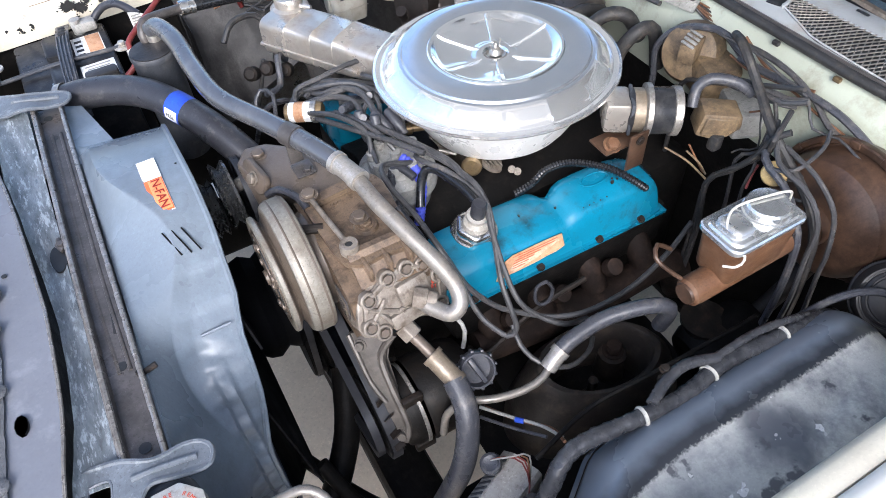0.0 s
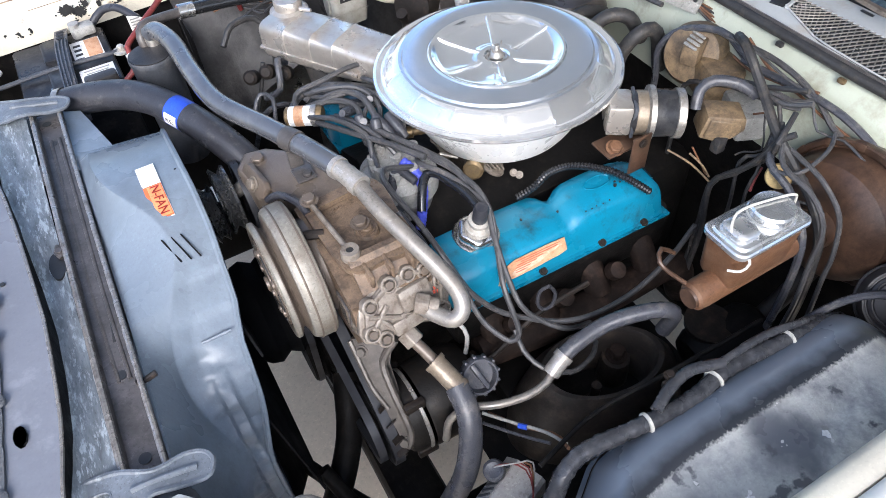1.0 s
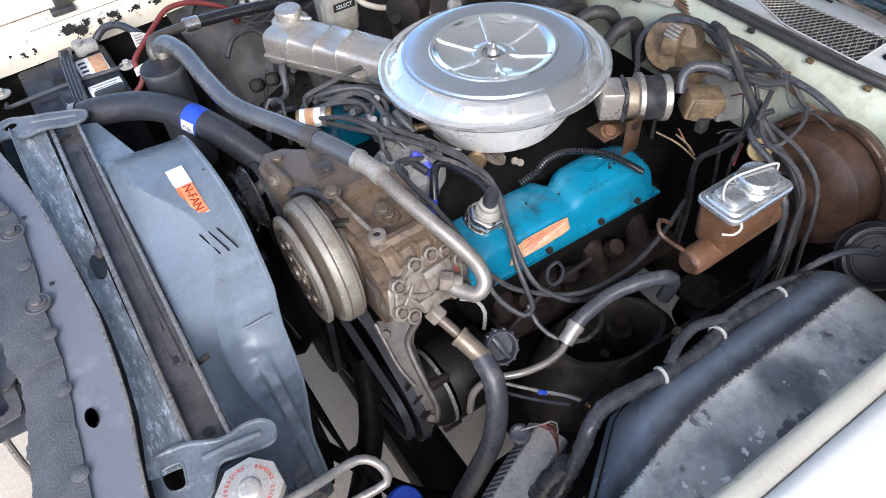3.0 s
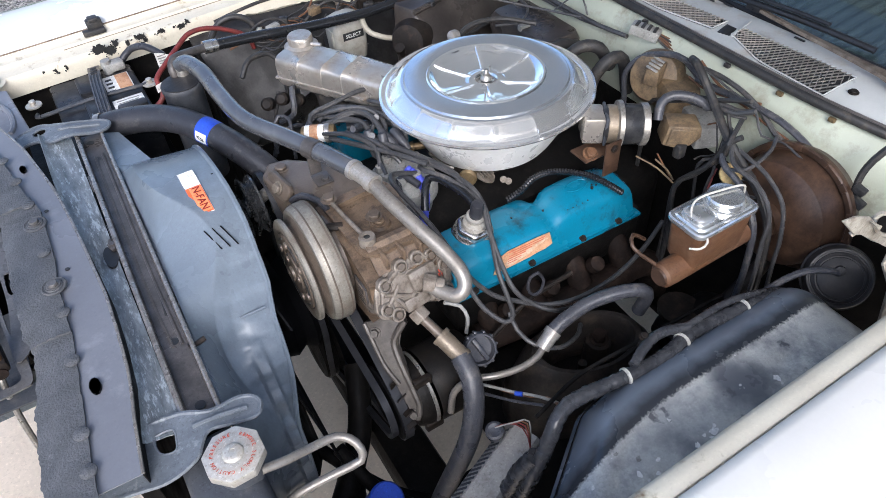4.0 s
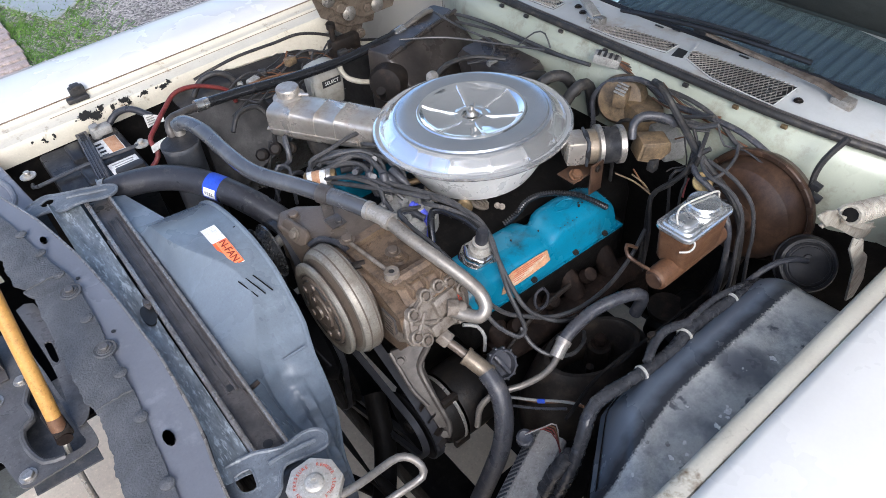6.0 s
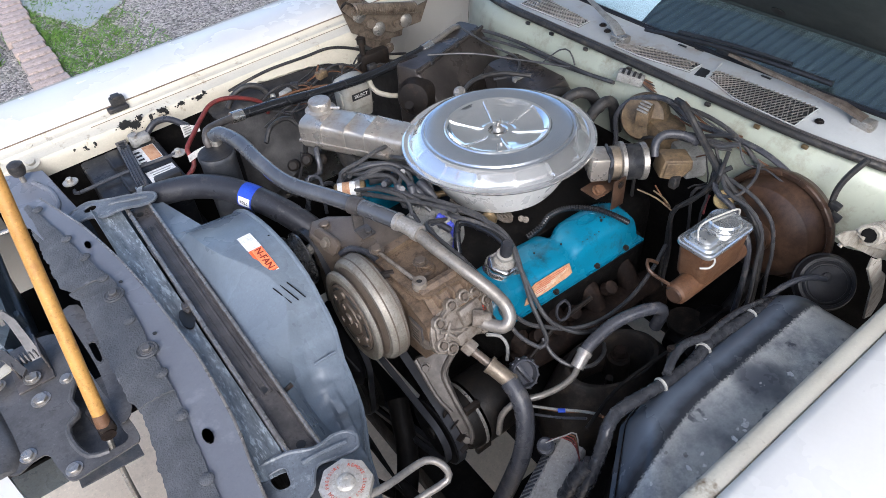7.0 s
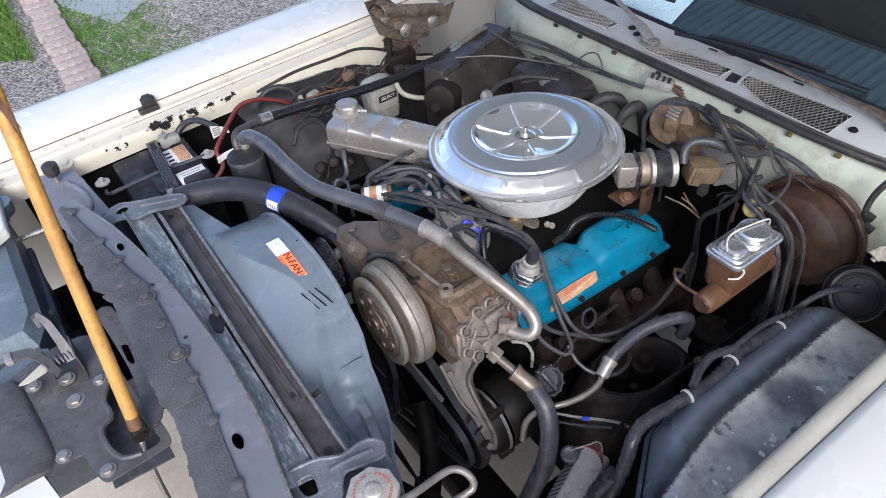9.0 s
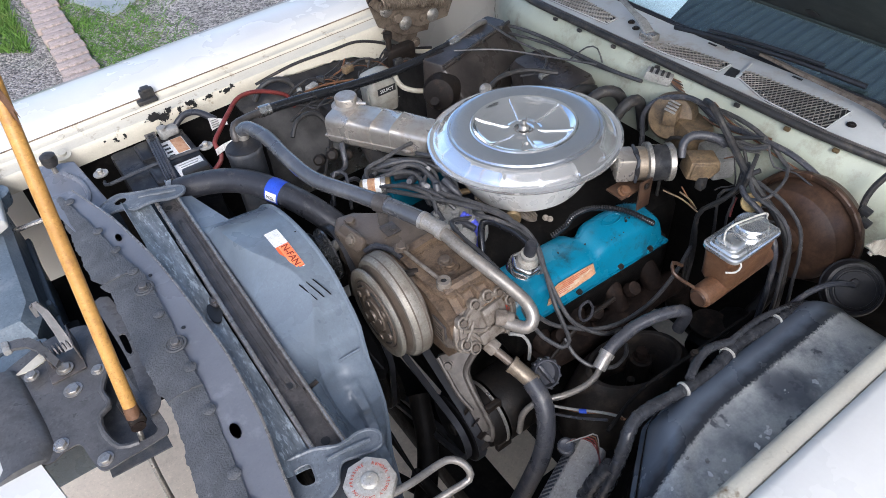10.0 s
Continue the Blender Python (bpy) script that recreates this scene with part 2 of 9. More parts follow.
BLUEHOSE = M("violet_blue_loom", (0.08, 0.10, 0.55), (0.06, 0.07, 0.4), 0.45, s1=40, bump=0.1)
HOSEWHITE = M("aged_cream_hose", (0.40, 0.375, 0.31), (0.31, 0.29, 0.235), 0.36, s1=12, bump=0.03, dirt=(0.17, 0.14, 0.10), amount=0.36, edge=0.2, speck=0.06)
TIEWHITE = M("white_nylon_tie", (0.46, 0.445, 0.40), (0.37, 0.355, 0.315), 0.45, s1=60, bump=0.02)
YELLOWROD = M("ochre_painted_rod", (0.43, 0.235, 0.06), (0.34, 0.175, 0.042), 0.45, s1=14, bump=0.1, dirt=(0.2, 0.085, 0.03), amount=0.34)
HEADBLUE = M("grey_blue_moulding", (0.135, 0.165, 0.190), (0.095, 0.118, 0.138), 0.36, s1=8, bump=0.05, dirt=(0.20, 0.225, 0.24), amount=0.36, edge=0.10)
HINGEMET = M("stained_brown_grey_steel", (0.19, 0.155, 0.12), (0.12, 0.095, 0.072), 0.42, 0.3, s1=20, bump=0.2, dirt=(0.05, 0.036, 0.026), amount=0.44, edge=0.08)
APRONDUST = M("dusty_grey_brown_apron", (0.042, 0.039, 0.037), (0.022, 0.0205, 0.020), 0.5, s1=11, bump=0.3, dirt=(0.010, 0.0092, 0.009), amount=0.46, edge=0.12)
# Unseen underside, kept pale to brighten what the lid reflects.
HOODUNDER = M("pale_hood_underside", (0.54, 0.555, 0.555), (0.46, 0.475, 0.475), 0.5, s1=5, bump=0.05)
HOODREFLECT = M("white_hood_reflector", (0.78, 0.78, 0.75), (0.70, 0.70, 0.67), 0.45, s1=5, bump=0.05)
HOODPAD = M("dark_green_hood_pad", (0.035, 0.045, 0.044), (0.022, 0.03, 0.03), 0.6, s1=5, bump=0.2)
DASH = M("black_dash_vinyl", (0.030, 0.039, 0.043), (0.021, 0.028, 0.031), 0.5, s1=12, bump=0.1)
# Pale blue of the sky's reflection in the windshield.
SKYREFLECT = M("pale_blue_sky_reflection", (0.62, 0.68, 0.78), (0.58, 0.64, 0.74), 0.5, s1=8, bump=0.02)
WIPERBLACK = M("black_wiper_rubber", (0.012, 0.013, 0.016), (0.009, 0.009, 0.01), 0.4, s1=40, bump=0.05)
CONCRETE = M("beige_concrete", (0.66, 0.57, 0.46), (0.55, 0.475, 0.385), 0.85, s1=3, s2=90, bump=0.3, dirt=(0.34, 0.285, 0.225), amount=0.32, speck=0.2)
GRASS = M("grass_blades", (0.12, 0.225, 0.04), (0.065, 0.135, 0.022), 0.55, s1=3, s2=40, bump=0.0, dirt=(0.2, 0.22, 0.06), amount=0.36)
BRICK = M("weathered_pink_brick", (0.40, 0.325, 0.285), (0.29, 0.225, 0.19), 0.85, s1=14, s2=90, bump=0.6, dirt=(0.20, 0.165, 0.13), amount=0.42, edge=0.06)
MAT = M("grey_foam_mat", (0.27, 0.295, 0.30), (0.24, 0.262, 0.267), 0.8, s1=6, bump=0.03, speck=0.1)
HINGECREAM = M("scuffed_cream_steel", (0.36, 0.335, 0.28), (0.25, 0.23, 0.19), 0.42, 0.15, s1=24, bump=0.12, dirt=(0.10, 0.07, 0.045), amount=0.40, edge=0.12)
VACBLACK = M("dusty_black_can", (0.020, 0.020, 0.022), (0.013, 0.013, 0.014), 0.5, s1=14, bump=0.12, dirt=(0.045, 0.040, 0.036), amount=0.42, edge=0.2, spec=0.3)
FERRULEGREY = M("dull_crimped_aluminium", (0.36, 0.345, 0.32), (0.27, 0.255, 0.23), 0.42, 0.6, s1=40, bump=0.12, dirt=(0.18, 0.15, 0.12), amount=0.38, edge=0.2)
HOSESHEEN = M("smooth_black_hose", (0.062, 0.064, 0.070), (0.044, 0.046, 0.052), 0.22, s1=9, s2=300, bump=0.03, dirt=(0.105, 0.103, 0.102), amount=0.36, edge=0.16, spec=0.9, speck=0.1, coat=0.3)
BELTBLACK = M("worn_black_belt", (0.020, 0.021, 0.025), (0.014, 0.0145, 0.017), 0.4, s1=20, bump=0.05, dirt=(0.035, 0.035, 0.038), amount=0.40, edge=0.2, spec=0.4, speck=0.1)
PIPEMETAL = M("dull_pipe_metal", (0.22, 0.205, 0.185), (0.155, 0.142, 0.125), 0.42, 0.5, s1=26, bump=0.08, dirt=(0.20, 0.175, 0.14), amount=0.36, edge=0.2)
BLACKINK = M("black_print", (0.02, 0.02, 0.02), None, 0.5, bump=0)
REDINK = M("red_print", (0.45, 0.07, 0.04), None, 0.5, bump=0)


def gravel():
    m = M("gravel", (0.29, 0.262, 0.235), (0.20, 0.18, 0.163), 0.9, s1=2.0, s2=60, bump=0.2, dirt=(0.2, 0.19, 0.15), amount=0.4)
    n, l = m.node_tree.nodes, m.node_tree.links
    b = n["Principled BSDF"]
    old = b.inputs["Base Color"].links[0].from_socket
    v = n.new("ShaderNodeTexVoronoi")
    v.inputs["Scale"].default_value = 80
    co = n.new("ShaderNodeTexCoord")
    l.new(co.outputs["Object"], v.inputs["Vector"])
    mr = n.new("ShaderNodeMapRange")
    mr.inputs["To Min"].default_value, mr.inputs["To Max"].default_value = 0.32, 1.75
    sep = n.new("ShaderNodeSeparateColor")
    l.new(v.outputs["Color"], sep.inputs[0])
    l.new(sep.outputs[0], mr.inputs["Value"])
    mx = n.new("ShaderNodeMix")
    mx.data_type, mx.blend_type = "RGBA", "MULTIPLY"
    mx.inputs[0].default_value = 1
    l.new(old, mx.inputs[6])
    l.new(mr.outputs[0], mx.inputs[7])
    l.new(mx.outputs[2], b.inputs["Base Color"])
    bp = n.new("ShaderNodeBump")
    bp.inputs["Strength"].default_value, bp.inputs["Distance"].default_value = 0.9, 0.01
    bp.invert = True
    l.new(v.outputs["Distance"], bp.inputs["Height"])
    l.new(bp.outputs[0], b.inputs["Normal"])
    return m


GRAVEL = gravel()


def glass(name, tint):
    m = bpy.data.materials.new(name)
    m.use_nodes = True
    b = m.node_tree.nodes["Principled BSDF"]
    b.inputs["Base Color"].default_value = (*tint, 1)
    b.inputs["Transmission Weight"].default_value, b.inputs["Roughness"].default_value, b.inputs["IOR"].default_value = 1, 0.02, 1.45
    return m


GLASS = glass("tinted_windshield_glass", (0.72, 0.82, 0.8))


# ---- mesh helpers ----
def root_of(ob):
    while ob.parent:
        ob = ob.parent
    return ob


def mesh_from(name, bm, material, shift=(0, 0, 0), sharp=38):
    me = bpy.data.meshes.new(name)
    bmesh.ops.recalc_face_normals(bm, faces=bm.faces)
    bmesh.ops.translate(bm, verts=bm.verts, vec=-Vector(shift))
    bm.to_mesh(me)
    bm.free()
    for m in material if isinstance(material, list) else [material]:
        me.materials.append(m)
    for p in me.polygons:
        p.use_smooth = True
    me.set_sharp_from_angle(angle=radians(sharp))
    return me


def part(name, bm, material, parent, label="", sharp=38):
    """One mesh, built in world places, as a part of a thing or of a part."""
    ob = new(name, mesh_from(name, bm, material, root_of(parent).location, sharp))
    ob.parent = parent
    if label:
        ob["label"] = label
    return ob


def thing(name, base, label, category, group="", kind=""):
    ob = new(name)
    ob.location, ob.empty_display_size = base, 0.02
    return tagged(ob, label, category, group, kind)


def solo(name, bm, material, label, category, group="", kind="", sharp=38):
    co = [v.co for v in bm.verts]
    base = Vector((sum(c.x for c in co) / len(co), sum(c.y for c in co) / len(co), min(c.z for c in co)))
    ob = new(name, mesh_from(name, bm, material, base, sharp))
    ob.location = base
    return tagged(ob, label, category, group, kind)


def axes(origin, axis, spin=0.0):
    """A matrix at origin whose z looks along axis."""
    q = Vector(axis).normalized().to_track_quat("Z", "Y")
    return Matrix.Translation(origin) @ q.to_matrix().to_4x4() @ Matrix.Rotation(radians(spin), 4, "Z")


def join(*bms):
    out = bmesh.new()
    for b in bms:
        tmp = bpy.data.meshes.new("tmp")
        b.to_mesh(tmp)
        b.free()
        out.from_mesh(tmp)
        bpy.data.meshes.remove(tmp)
    return out


def box(c, s, bev=0.003, m=None, seg=2):
    """A bevelled box: centre and size, or in the frame of m."""
    bm = bmesh.new()
    bmesh.ops.create_cube(bm, size=1)
    bmesh.ops.transform(bm, verts=bm.verts, matrix=Matrix.Translation(c) @ Matrix.Diagonal((*s, 1)))
    if bev:
        bmesh.ops.bevel(bm, geom=bm.edges[:], offset=bev, segments=seg, affect="EDGES", profile=0.5)
    if m:
        bmesh.ops.transform(bm, verts=bm.verts, matrix=m)
    return bm


def lathe(prof, m, n=36, wob=0.0):
    """Turns a profile of (radius, height) round the z of m."""
    bm = bmesh.new()
    rings = []
    for r, h in prof:
        if r < 1e-6:
            rings.append([bm.verts.new((0, 0, h))])
        else:
            rings.append([bm.verts.new((r * math.cos(2 * math.pi * i / n), r * math.sin(2 * math.pi * i / n), h)) for i in range(n)])
    for a, b in zip(rings, rings[1:]):
        for i in range(n):
            j = (i + 1) % n
            if len(a) == 1 and len(b) == 1:
                break
            if len(a) == 1:
                bm.faces.new((a[0], b[i], b[j]))
            elif len(b) == 1:
                bm.faces.new((a[i], a[j], b[0]))
            else:
                bm.faces.new((a[i], a[j], b[j], b[i]))
    bmesh.ops.transform(bm, verts=bm.verts, matrix=m)
    return bm


def smooth_path(pts, step=0.012):
    p = [Vector(q) for q in pts]
    p = [p[0] * 2 - p[1]] + p + [p[-1] * 2 - p[-2]]
    out = []
    for a, b, c, d in zip(p, p[1:], p[2:], p[3:]):
        k = max(2, int((c - b).length / step))
        for i in range(k):
            t = i / k
            out.append(0.5 * (2 * b + (c - a) * t + (2 * a - 5 * b + 4 * c - d) * t * t + (3 * b - a - 3 * c + d) * t ** 3))
    out.append(p[-2])
    return out


def tube(pts, r, n=10, step=0.012, raw=False, ripple=0.0, caps=True):
    """A round hose or wire along a smooth path. ripple: depth of corrugations."""
    path = [Vector(q) for q in pts] if raw else smooth_path(pts, step)
    bm = bmesh.new()
    rings, up = [], None
    for i, q in enumerate(path):
        d = (path[min(i + 1, len(path) - 1)] - path[max(i - 1, 0)]).normalized()
        if up is None:
            up = d.orthogonal().normalized()
        up = (up - d * up.dot(d)).normalized()
        side = d.cross(up)
        rr = (r[0] + (r[1] - r[0]) * i / (len(path) - 1)) if isinstance(r, tuple) else r
        rr += ripple * (1 if i % 2 else -1)
        rings.append([bm.verts.new(q + (up * math.cos(2 * math.pi * k / n) + side * math.sin(2 * math.pi * k / n)) * rr) for k in range(n)])
    for a, b in zip(rings, rings[1:]):
        for k in range(n):
            j = (k + 1) % n
            bm.faces.new((a[k], a[j], b[j], b[k]))
    if caps:
        bm.faces.new(rings[0][::-1])
        bm.faces.new(rings[-1])
    return bm


def prism(poly, h0, h1, m=None, bev=0.0, seg=2):
    """A flat outline in x, y carried from height h0 to h1, in the frame of m."""
    bm = bmesh.new()
    lo = [bm.verts.new((x, y, h0)) for x, y in poly]
    hi = [bm.verts.new((x, y, h1)) for x, y in poly]
    bm.faces.new(lo[::-1])
    bm.faces.new(hi)
    k = len(poly)
    for i in range(k):
        j = (i + 1) % k
        bm.faces.new((lo[i], lo[j], hi[j], hi[i]))
    if bev:
        bmesh.ops.bevel(bm, geom=bm.edges[:], offset=bev, segments=seg, affect="EDGES", profile=0.5)
    if m:
        bmesh.ops.transform(bm, verts=bm.verts, matrix=m)
    return bm


def loft(sections, closed=True, caps=True):
    bm = bmesh.new()
    rings = [[bm.verts.new(q) for q in s] for s in sections]
    k = len(rings[0])
    for a, b in zip(rings, rings[1:]):
        for i in range(k if closed else k - 1):
            j = (i + 1) % k
            bm.faces.new((a[i], a[j], b[j], b[i]))
    if caps and closed:
        bm.faces.new(rings[0][::-1])
        bm.faces.new(rings[-1])
    return bm


def sheet(f, nu, nv, thick=0.0015):
    """A curved plate: f(u, v) for u, v from 0 to 1, with thickness."""
    bm = bmesh.new()
    g = [[bm.verts.new(f(i / nu, j / nv)) for j in range(nv + 1)] for i in range(nu + 1)]
    for i in range(nu):
        for j in range(nv):
            bm.faces.new((g[i][j], g[i + 1][j], g[i + 1][j + 1], g[i][j + 1]))
    if thick:
        bmesh.ops.recalc_face_normals(bm, faces=bm.faces)
        bmesh.ops.solidify(bm, geom=bm.faces[:], thickness=thick)
    return bm


def pierced(outer, holes, thick, shape=lambda x, y: 0.0, m=None, step=0.006):
    """A plate with holes through it: outlines in x, y; shape gives the height."""
    bm = bmesh.new()
    for ring in [outer] + list(holes):
        pts = smooth_path([(x, y, 0) for x, y in list(ring) + [ring[0]]], step)[:-1] if step else [Vector((x, y, 0)) for x, y in ring]
        v = [bm.verts.new(q) for q in pts]
        for a, b in zip(v, v[1:] + v[:1]):
            bm.edges.new((a, b))
    bmesh.ops.triangle_fill(bm, edges=bm.edges[:], use_beauty=True, use_dissolve=False)
    for v in bm.verts:
        v.co.z = shape(v.co.x, v.co.y)
    bmesh.ops.recalc_face_normals(bm, faces=bm.faces)
    bmesh.ops.solidify(bm, geom=bm.faces[:], thickness=thick)
    if m:
        bmesh.ops.transform(bm, verts=bm.verts, matrix=m)
    return bm


def taped(pts, r, seed=0.0, n=14):
    """A tape-wrapped run of wires: lumpy, with the edges of the windings showing."""
    bm = tube(pts, r, n, 0.004)
    path = smooth_path(pts, 0.004)
    for i, v in enumerate(bm.verts):
        c = path[min(i // n, len(path) - 1)]
        k = i // n + (i % n) * 4.0 / n
        wrap = 0.10 * (1 - (k % 4.0) / 4.0)
        v.co = c + (v.co - c) * (0.93 + 1.5 * wrap + 0.16 * noise.noise(v.co * 60 + Vector((seed, 0, 0))) + 0.05 * noise.noise(v.co * 190 + Vector((seed, 3, 0))))
    return bm


def blob(rx, ry, n=22, seed=0, rag=0.5):
    """A ragged outline for flakes and chips."""
    rnd = random.Random(seed)
    return [(rx * math.cos(2 * math.pi * k / n) * rnd.uniform(1 - rag, 1 + rag * 0.5), ry * math.sin(2 * math.pi * k / n) * rnd.uniform(1 - rag, 1 + rag * 0.5)) for k in range(n)]


def hexbolt(origin, axis, r=0.008, h=0.006, washer=True):
    m = axes(origin, axis, random.uniform(0, 60))
    b = prism([(r * math.cos(math.pi * i / 3), r * math.sin(math.pi * i / 3)) for i in range(6)], 0.001, h, m, r * 0.08, 1)
    return join(b, lathe([(0, 0), (r * 1.35, 0), (r * 1.35, 0.0016), (0, 0.0016)], m, 14)) if washer else b


def text_bm(body, size, m, depth=0.0004, spacing=1.0):
    cu = bpy.data.curves.new("writing", "FONT")
    cu.body, cu.size, cu.align_x, cu.align_y, cu.extrude, cu.resolution_u, cu.space_character = body, size, "CENTER", "CENTER", depth, 2, spacing
    ob = bpy.data.objects.new("writing", cu)
    scene.collection.objects.link(ob)
    bpy.context.view_layer.update()
    me = bpy.data.meshes.new_from_object(ob.evaluated_get(bpy.context.evaluated_depsgraph_get()))
    bpy.data.objects.remove(ob)
    bm = bmesh.new()
    bm.from_mesh(me)
    bpy.data.meshes.remove(me)
    bmesh.ops.transform(bm, verts=bm.verts, matrix=m)
    return bm


# ---- ground ----
def ground_sheet():
    bm = bmesh.new()
    for a, b in ((-60, 60),):
        v = [bm.verts.new(p) for p in ((a, a, 0), (b, a, 0), (b, b, 0), (a, b, 0))]
        bm.faces.new(v)
    return bm


solo("ground", ground_sheet(), GRAVEL, "grey-brown gravel yard around the parked car", "ground", kind="structure")
solo("pavement", box((0.9, -1.2, 0.01), (6.5, 6.0, 0.03), 0.006), CONCRETE, "beige concrete slab under the car", "pavement", kind="structure")

# ---- car body ----
EDGE = lambda x: 0.905 + 0.03 * x  # height of the hood opening's side edge
car = thing("car", (0.4, 0, 0.03), "old cream-white car with its hood open over the engine bay", "car")


def swept(profile, x0, x1, nx=16, extra=lambda x, i: (0, 0)):
    """A sheet with a y, z profile carried along x; z counts from the opening's edge."""
    def f(u, v):
        x = x0 + (x1 - x0) * u
        k = v * (len(profile) - 1)
        i = min(int(k), len(profile) - 2)
        (ya, za), (yb, zb) = profile[i], profile[i + 1]
        t = k - i
        return Vector((x, ya + (yb - ya) * t, EDGE(x) + za + (zb - za) * t))
    return sheet(f, nx, len(profile) - 1, 0.0015)


FEN = [(0.772, -0.002), (0.776, 0.002), (0.795, 0.0075), (0.822, 0.0145), (0.834, 0.0165), (0.91, 0.0185), (0.97, 0.012), (1.005, 0.002), (1.02, -0.015), (1.028, -0.05), (1.03, -0.2), (1.02, -0.4), (0.99, -0.6)]
NEAR = [(-0.797, 0.0), (-0.80, 0.006), (-0.812, 0.010), (-0.85, 0.014), (-0.91, 0.016), (-0.97, 0.012), (-1.005, 0.002), (-1.02, -0.015), (-1.028, -0.05), (-1.03, -0.2), (-1.02, -0.4), (-0.99, -0.6)]
part("fender", swept(FEN, -0.62, 1.6), WHITE, car, "white painted fender", 60)
part("fender", swept(NEAR, -0.30, 1.6), WHITE, car, "white painted fender", 60)
LIPF = [(0.772, -0.002), (0.766, -0.010), (0.755, -0.012), (0.745, -0.013), (0.741, -0.018), (0.737, -0.020), (0.715, -0.021), (0.703, -0.023), (0.6985, -0.030), (0.6985, -0.045), (0.6985, -0.068)]
pm = lambda y: Matrix(((1, 0, 0, 0), (0, 0, -1, y), (0, 1, 0, 0), (0, 0, 0, 1)))
lip = part("inner_fender_lip", swept(LIPF, -0.62, 0.98, 30), CREAM, car, "dirty cream lip with chipped paint and rust stains", 45)
LIPN = [(-0.762, -0.11), (-0.763, -0.02), (-0.766, -0.008), (-0.772, -0.003), (-0.785, 0.0), (-0.795, 0.001), (-0.797, -0.004), (-0.80, -0.012)]
part("inner_fender_lip", swept(LIPN, -0.30, 1.0, 30), CREAM, car, "cream inner lip with dirt in the seam", 45)
# upper seam strip along the inner wall and raised pads
# Brown tubes paint the shadow lines of the seam and the crease.
SEAMSHADE = M("brown_seam_shadow", (0.20, 0.145, 0.095), (0.12, 0.085, 0.055), 0.7, s1=30, bump=0.1, dirt=(0.05, 0.035, 0.025), amount=0.42)
part("seam_rib", tube([(x, 0.7725, EDGE(x) - 0.0012) for x in (-0.45, -0.1, 0.3, 0.7, 0.97)], 0.0024, 6, 0.1), SEAMSHADE, lip, "brown seam beside the fender, standing in for its shadow line")
part("seam_rib", tube([(x, 0.7400, EDGE(x) - 0.0178) for x in (0.02, 0.3, 0.7, 0.95)], 0.0016, 6, 0.1), SEAMSHADE, lip, "brown crease along the lip, standing in for its shadow line")
for x in (0.27, 0.33):
    part("pressed_rib", box((x, 0.733, EDGE(x) - 0.034), (0.012, 0.02, 0.02), 0.005), CREAM, lip)
# paint worn off to black along the lip
rnd = random.Random(31)
for i, (x, z, w, h, k) in enumerate(((0.088, 0.886, 0.017, 0.012, 9), (0.112, 0.878, 0.013, 0.013, 9), (0.128, 0.890, 0.006, 0.009, 6), (0.154, 0.882, 0.005, 0.008, 6), (0.185, 0.888, 0.013, 0.008, 9), (0.194, 0.877, 0.006, 0.005, 6), (0.235, 0.887, 0.009, 0.006, 7), (0.284, 0.886, 0.012, 0.006, 7), (0.299, 0.892, 0.005, 0.005, 3), (-0.013, 0.866, 0.003, 0.007, 3), (0.010, 0.867, 0.003, 0.007, 3), (-0.038, 0.872, 0.003, 0.003, 1))):
    flakes = [prism(blob(w, h, 44, i, 0.42), 0.0, 0.0012, pm(0.6972) @ Matrix.Translation((x, z, 0)))]
    for j in range(k):
        a, d, r = rnd.uniform(0, 2 * math.pi), rnd.uniform(0.8, 1.9), rnd.uniform(0.0008, 0.0030)
        flakes.append(prism(blob(r * rnd.uniform(0.6, 1.6), r, 11, 100 * i + j, 0.5), 0.0, 0.0011, pm(0.6972) @ Matrix.Translation((x + w * d * math.cos(a), z + min(0.006, h * d * math.sin(a)), 0))))
    part("bare_patch", join(*flakes), BLACKINK, lip, "patch of flaked paint down to black")
for x, y, z in ((-0.12, 0.757, -0.014), (-0.20, 0.74, -0.018), (0.03, 0.73, -0.03)):
    part("bolt", hexbolt((x, y, EDGE(x) + z), (0, -0.2, 1), 0.009), CREAM, lip)
part("rubber_bumper", join(box((0.105, 0.768, EDGE(0.1) + 0.006), (0.035, 0.02, 0.03), 0.004), box((0.098, 0.755, EDGE(0.1) - 0.004), (0.05, 0.02, 0.012), 0.003), box((0.105, 0.768, EDGE(0.1) + 0.02), (0.022, 0.024, 0.01), 0.003)), RUBBERDUST, car, "dusty black rubber bumper on the lip")

# torn cream flange and rubber strip on the far inner wall
ARC = [(0.36, 0.872), (0.413, 0.881), (0.488, 0.889), (0.595, 0.887), (0.667, 0.886), (0.736, 0.862), (0.828, 0.812), (0.92, 0.78)]
TORN = [(0.36, 0.868), (0.413, 0.874), (0.478, 0.867), (0.554, 0.864), (0.654, 0.850), (0.706, 0.822), (0.821, 0.800), (0.92, 0.765)]


def along(rows, x):
    for (xa, za), (xb, zb) in zip(rows, rows[1:]):
        if x <= xb:
            return za + (zb - za) * (x - xa) / (xb - xa)
    return rows[-1][1]


part("apron_flange", sheet(lambda u, v: Vector((0.36 + 0.56 * u, 0.6955 - 0.010 * v, along(ARC, 0.36 + 0.56 * u) * (1 - v) + v * (along(TORN, 0.36 + 0.56 * u) + 0.005 * noise.noise((u * 30, 2, 0)) + 0.003 * noise.noise((u * 90, 5, 0))))), 120, 5, 0.002), CREAM, car, "torn rusty cream flange")
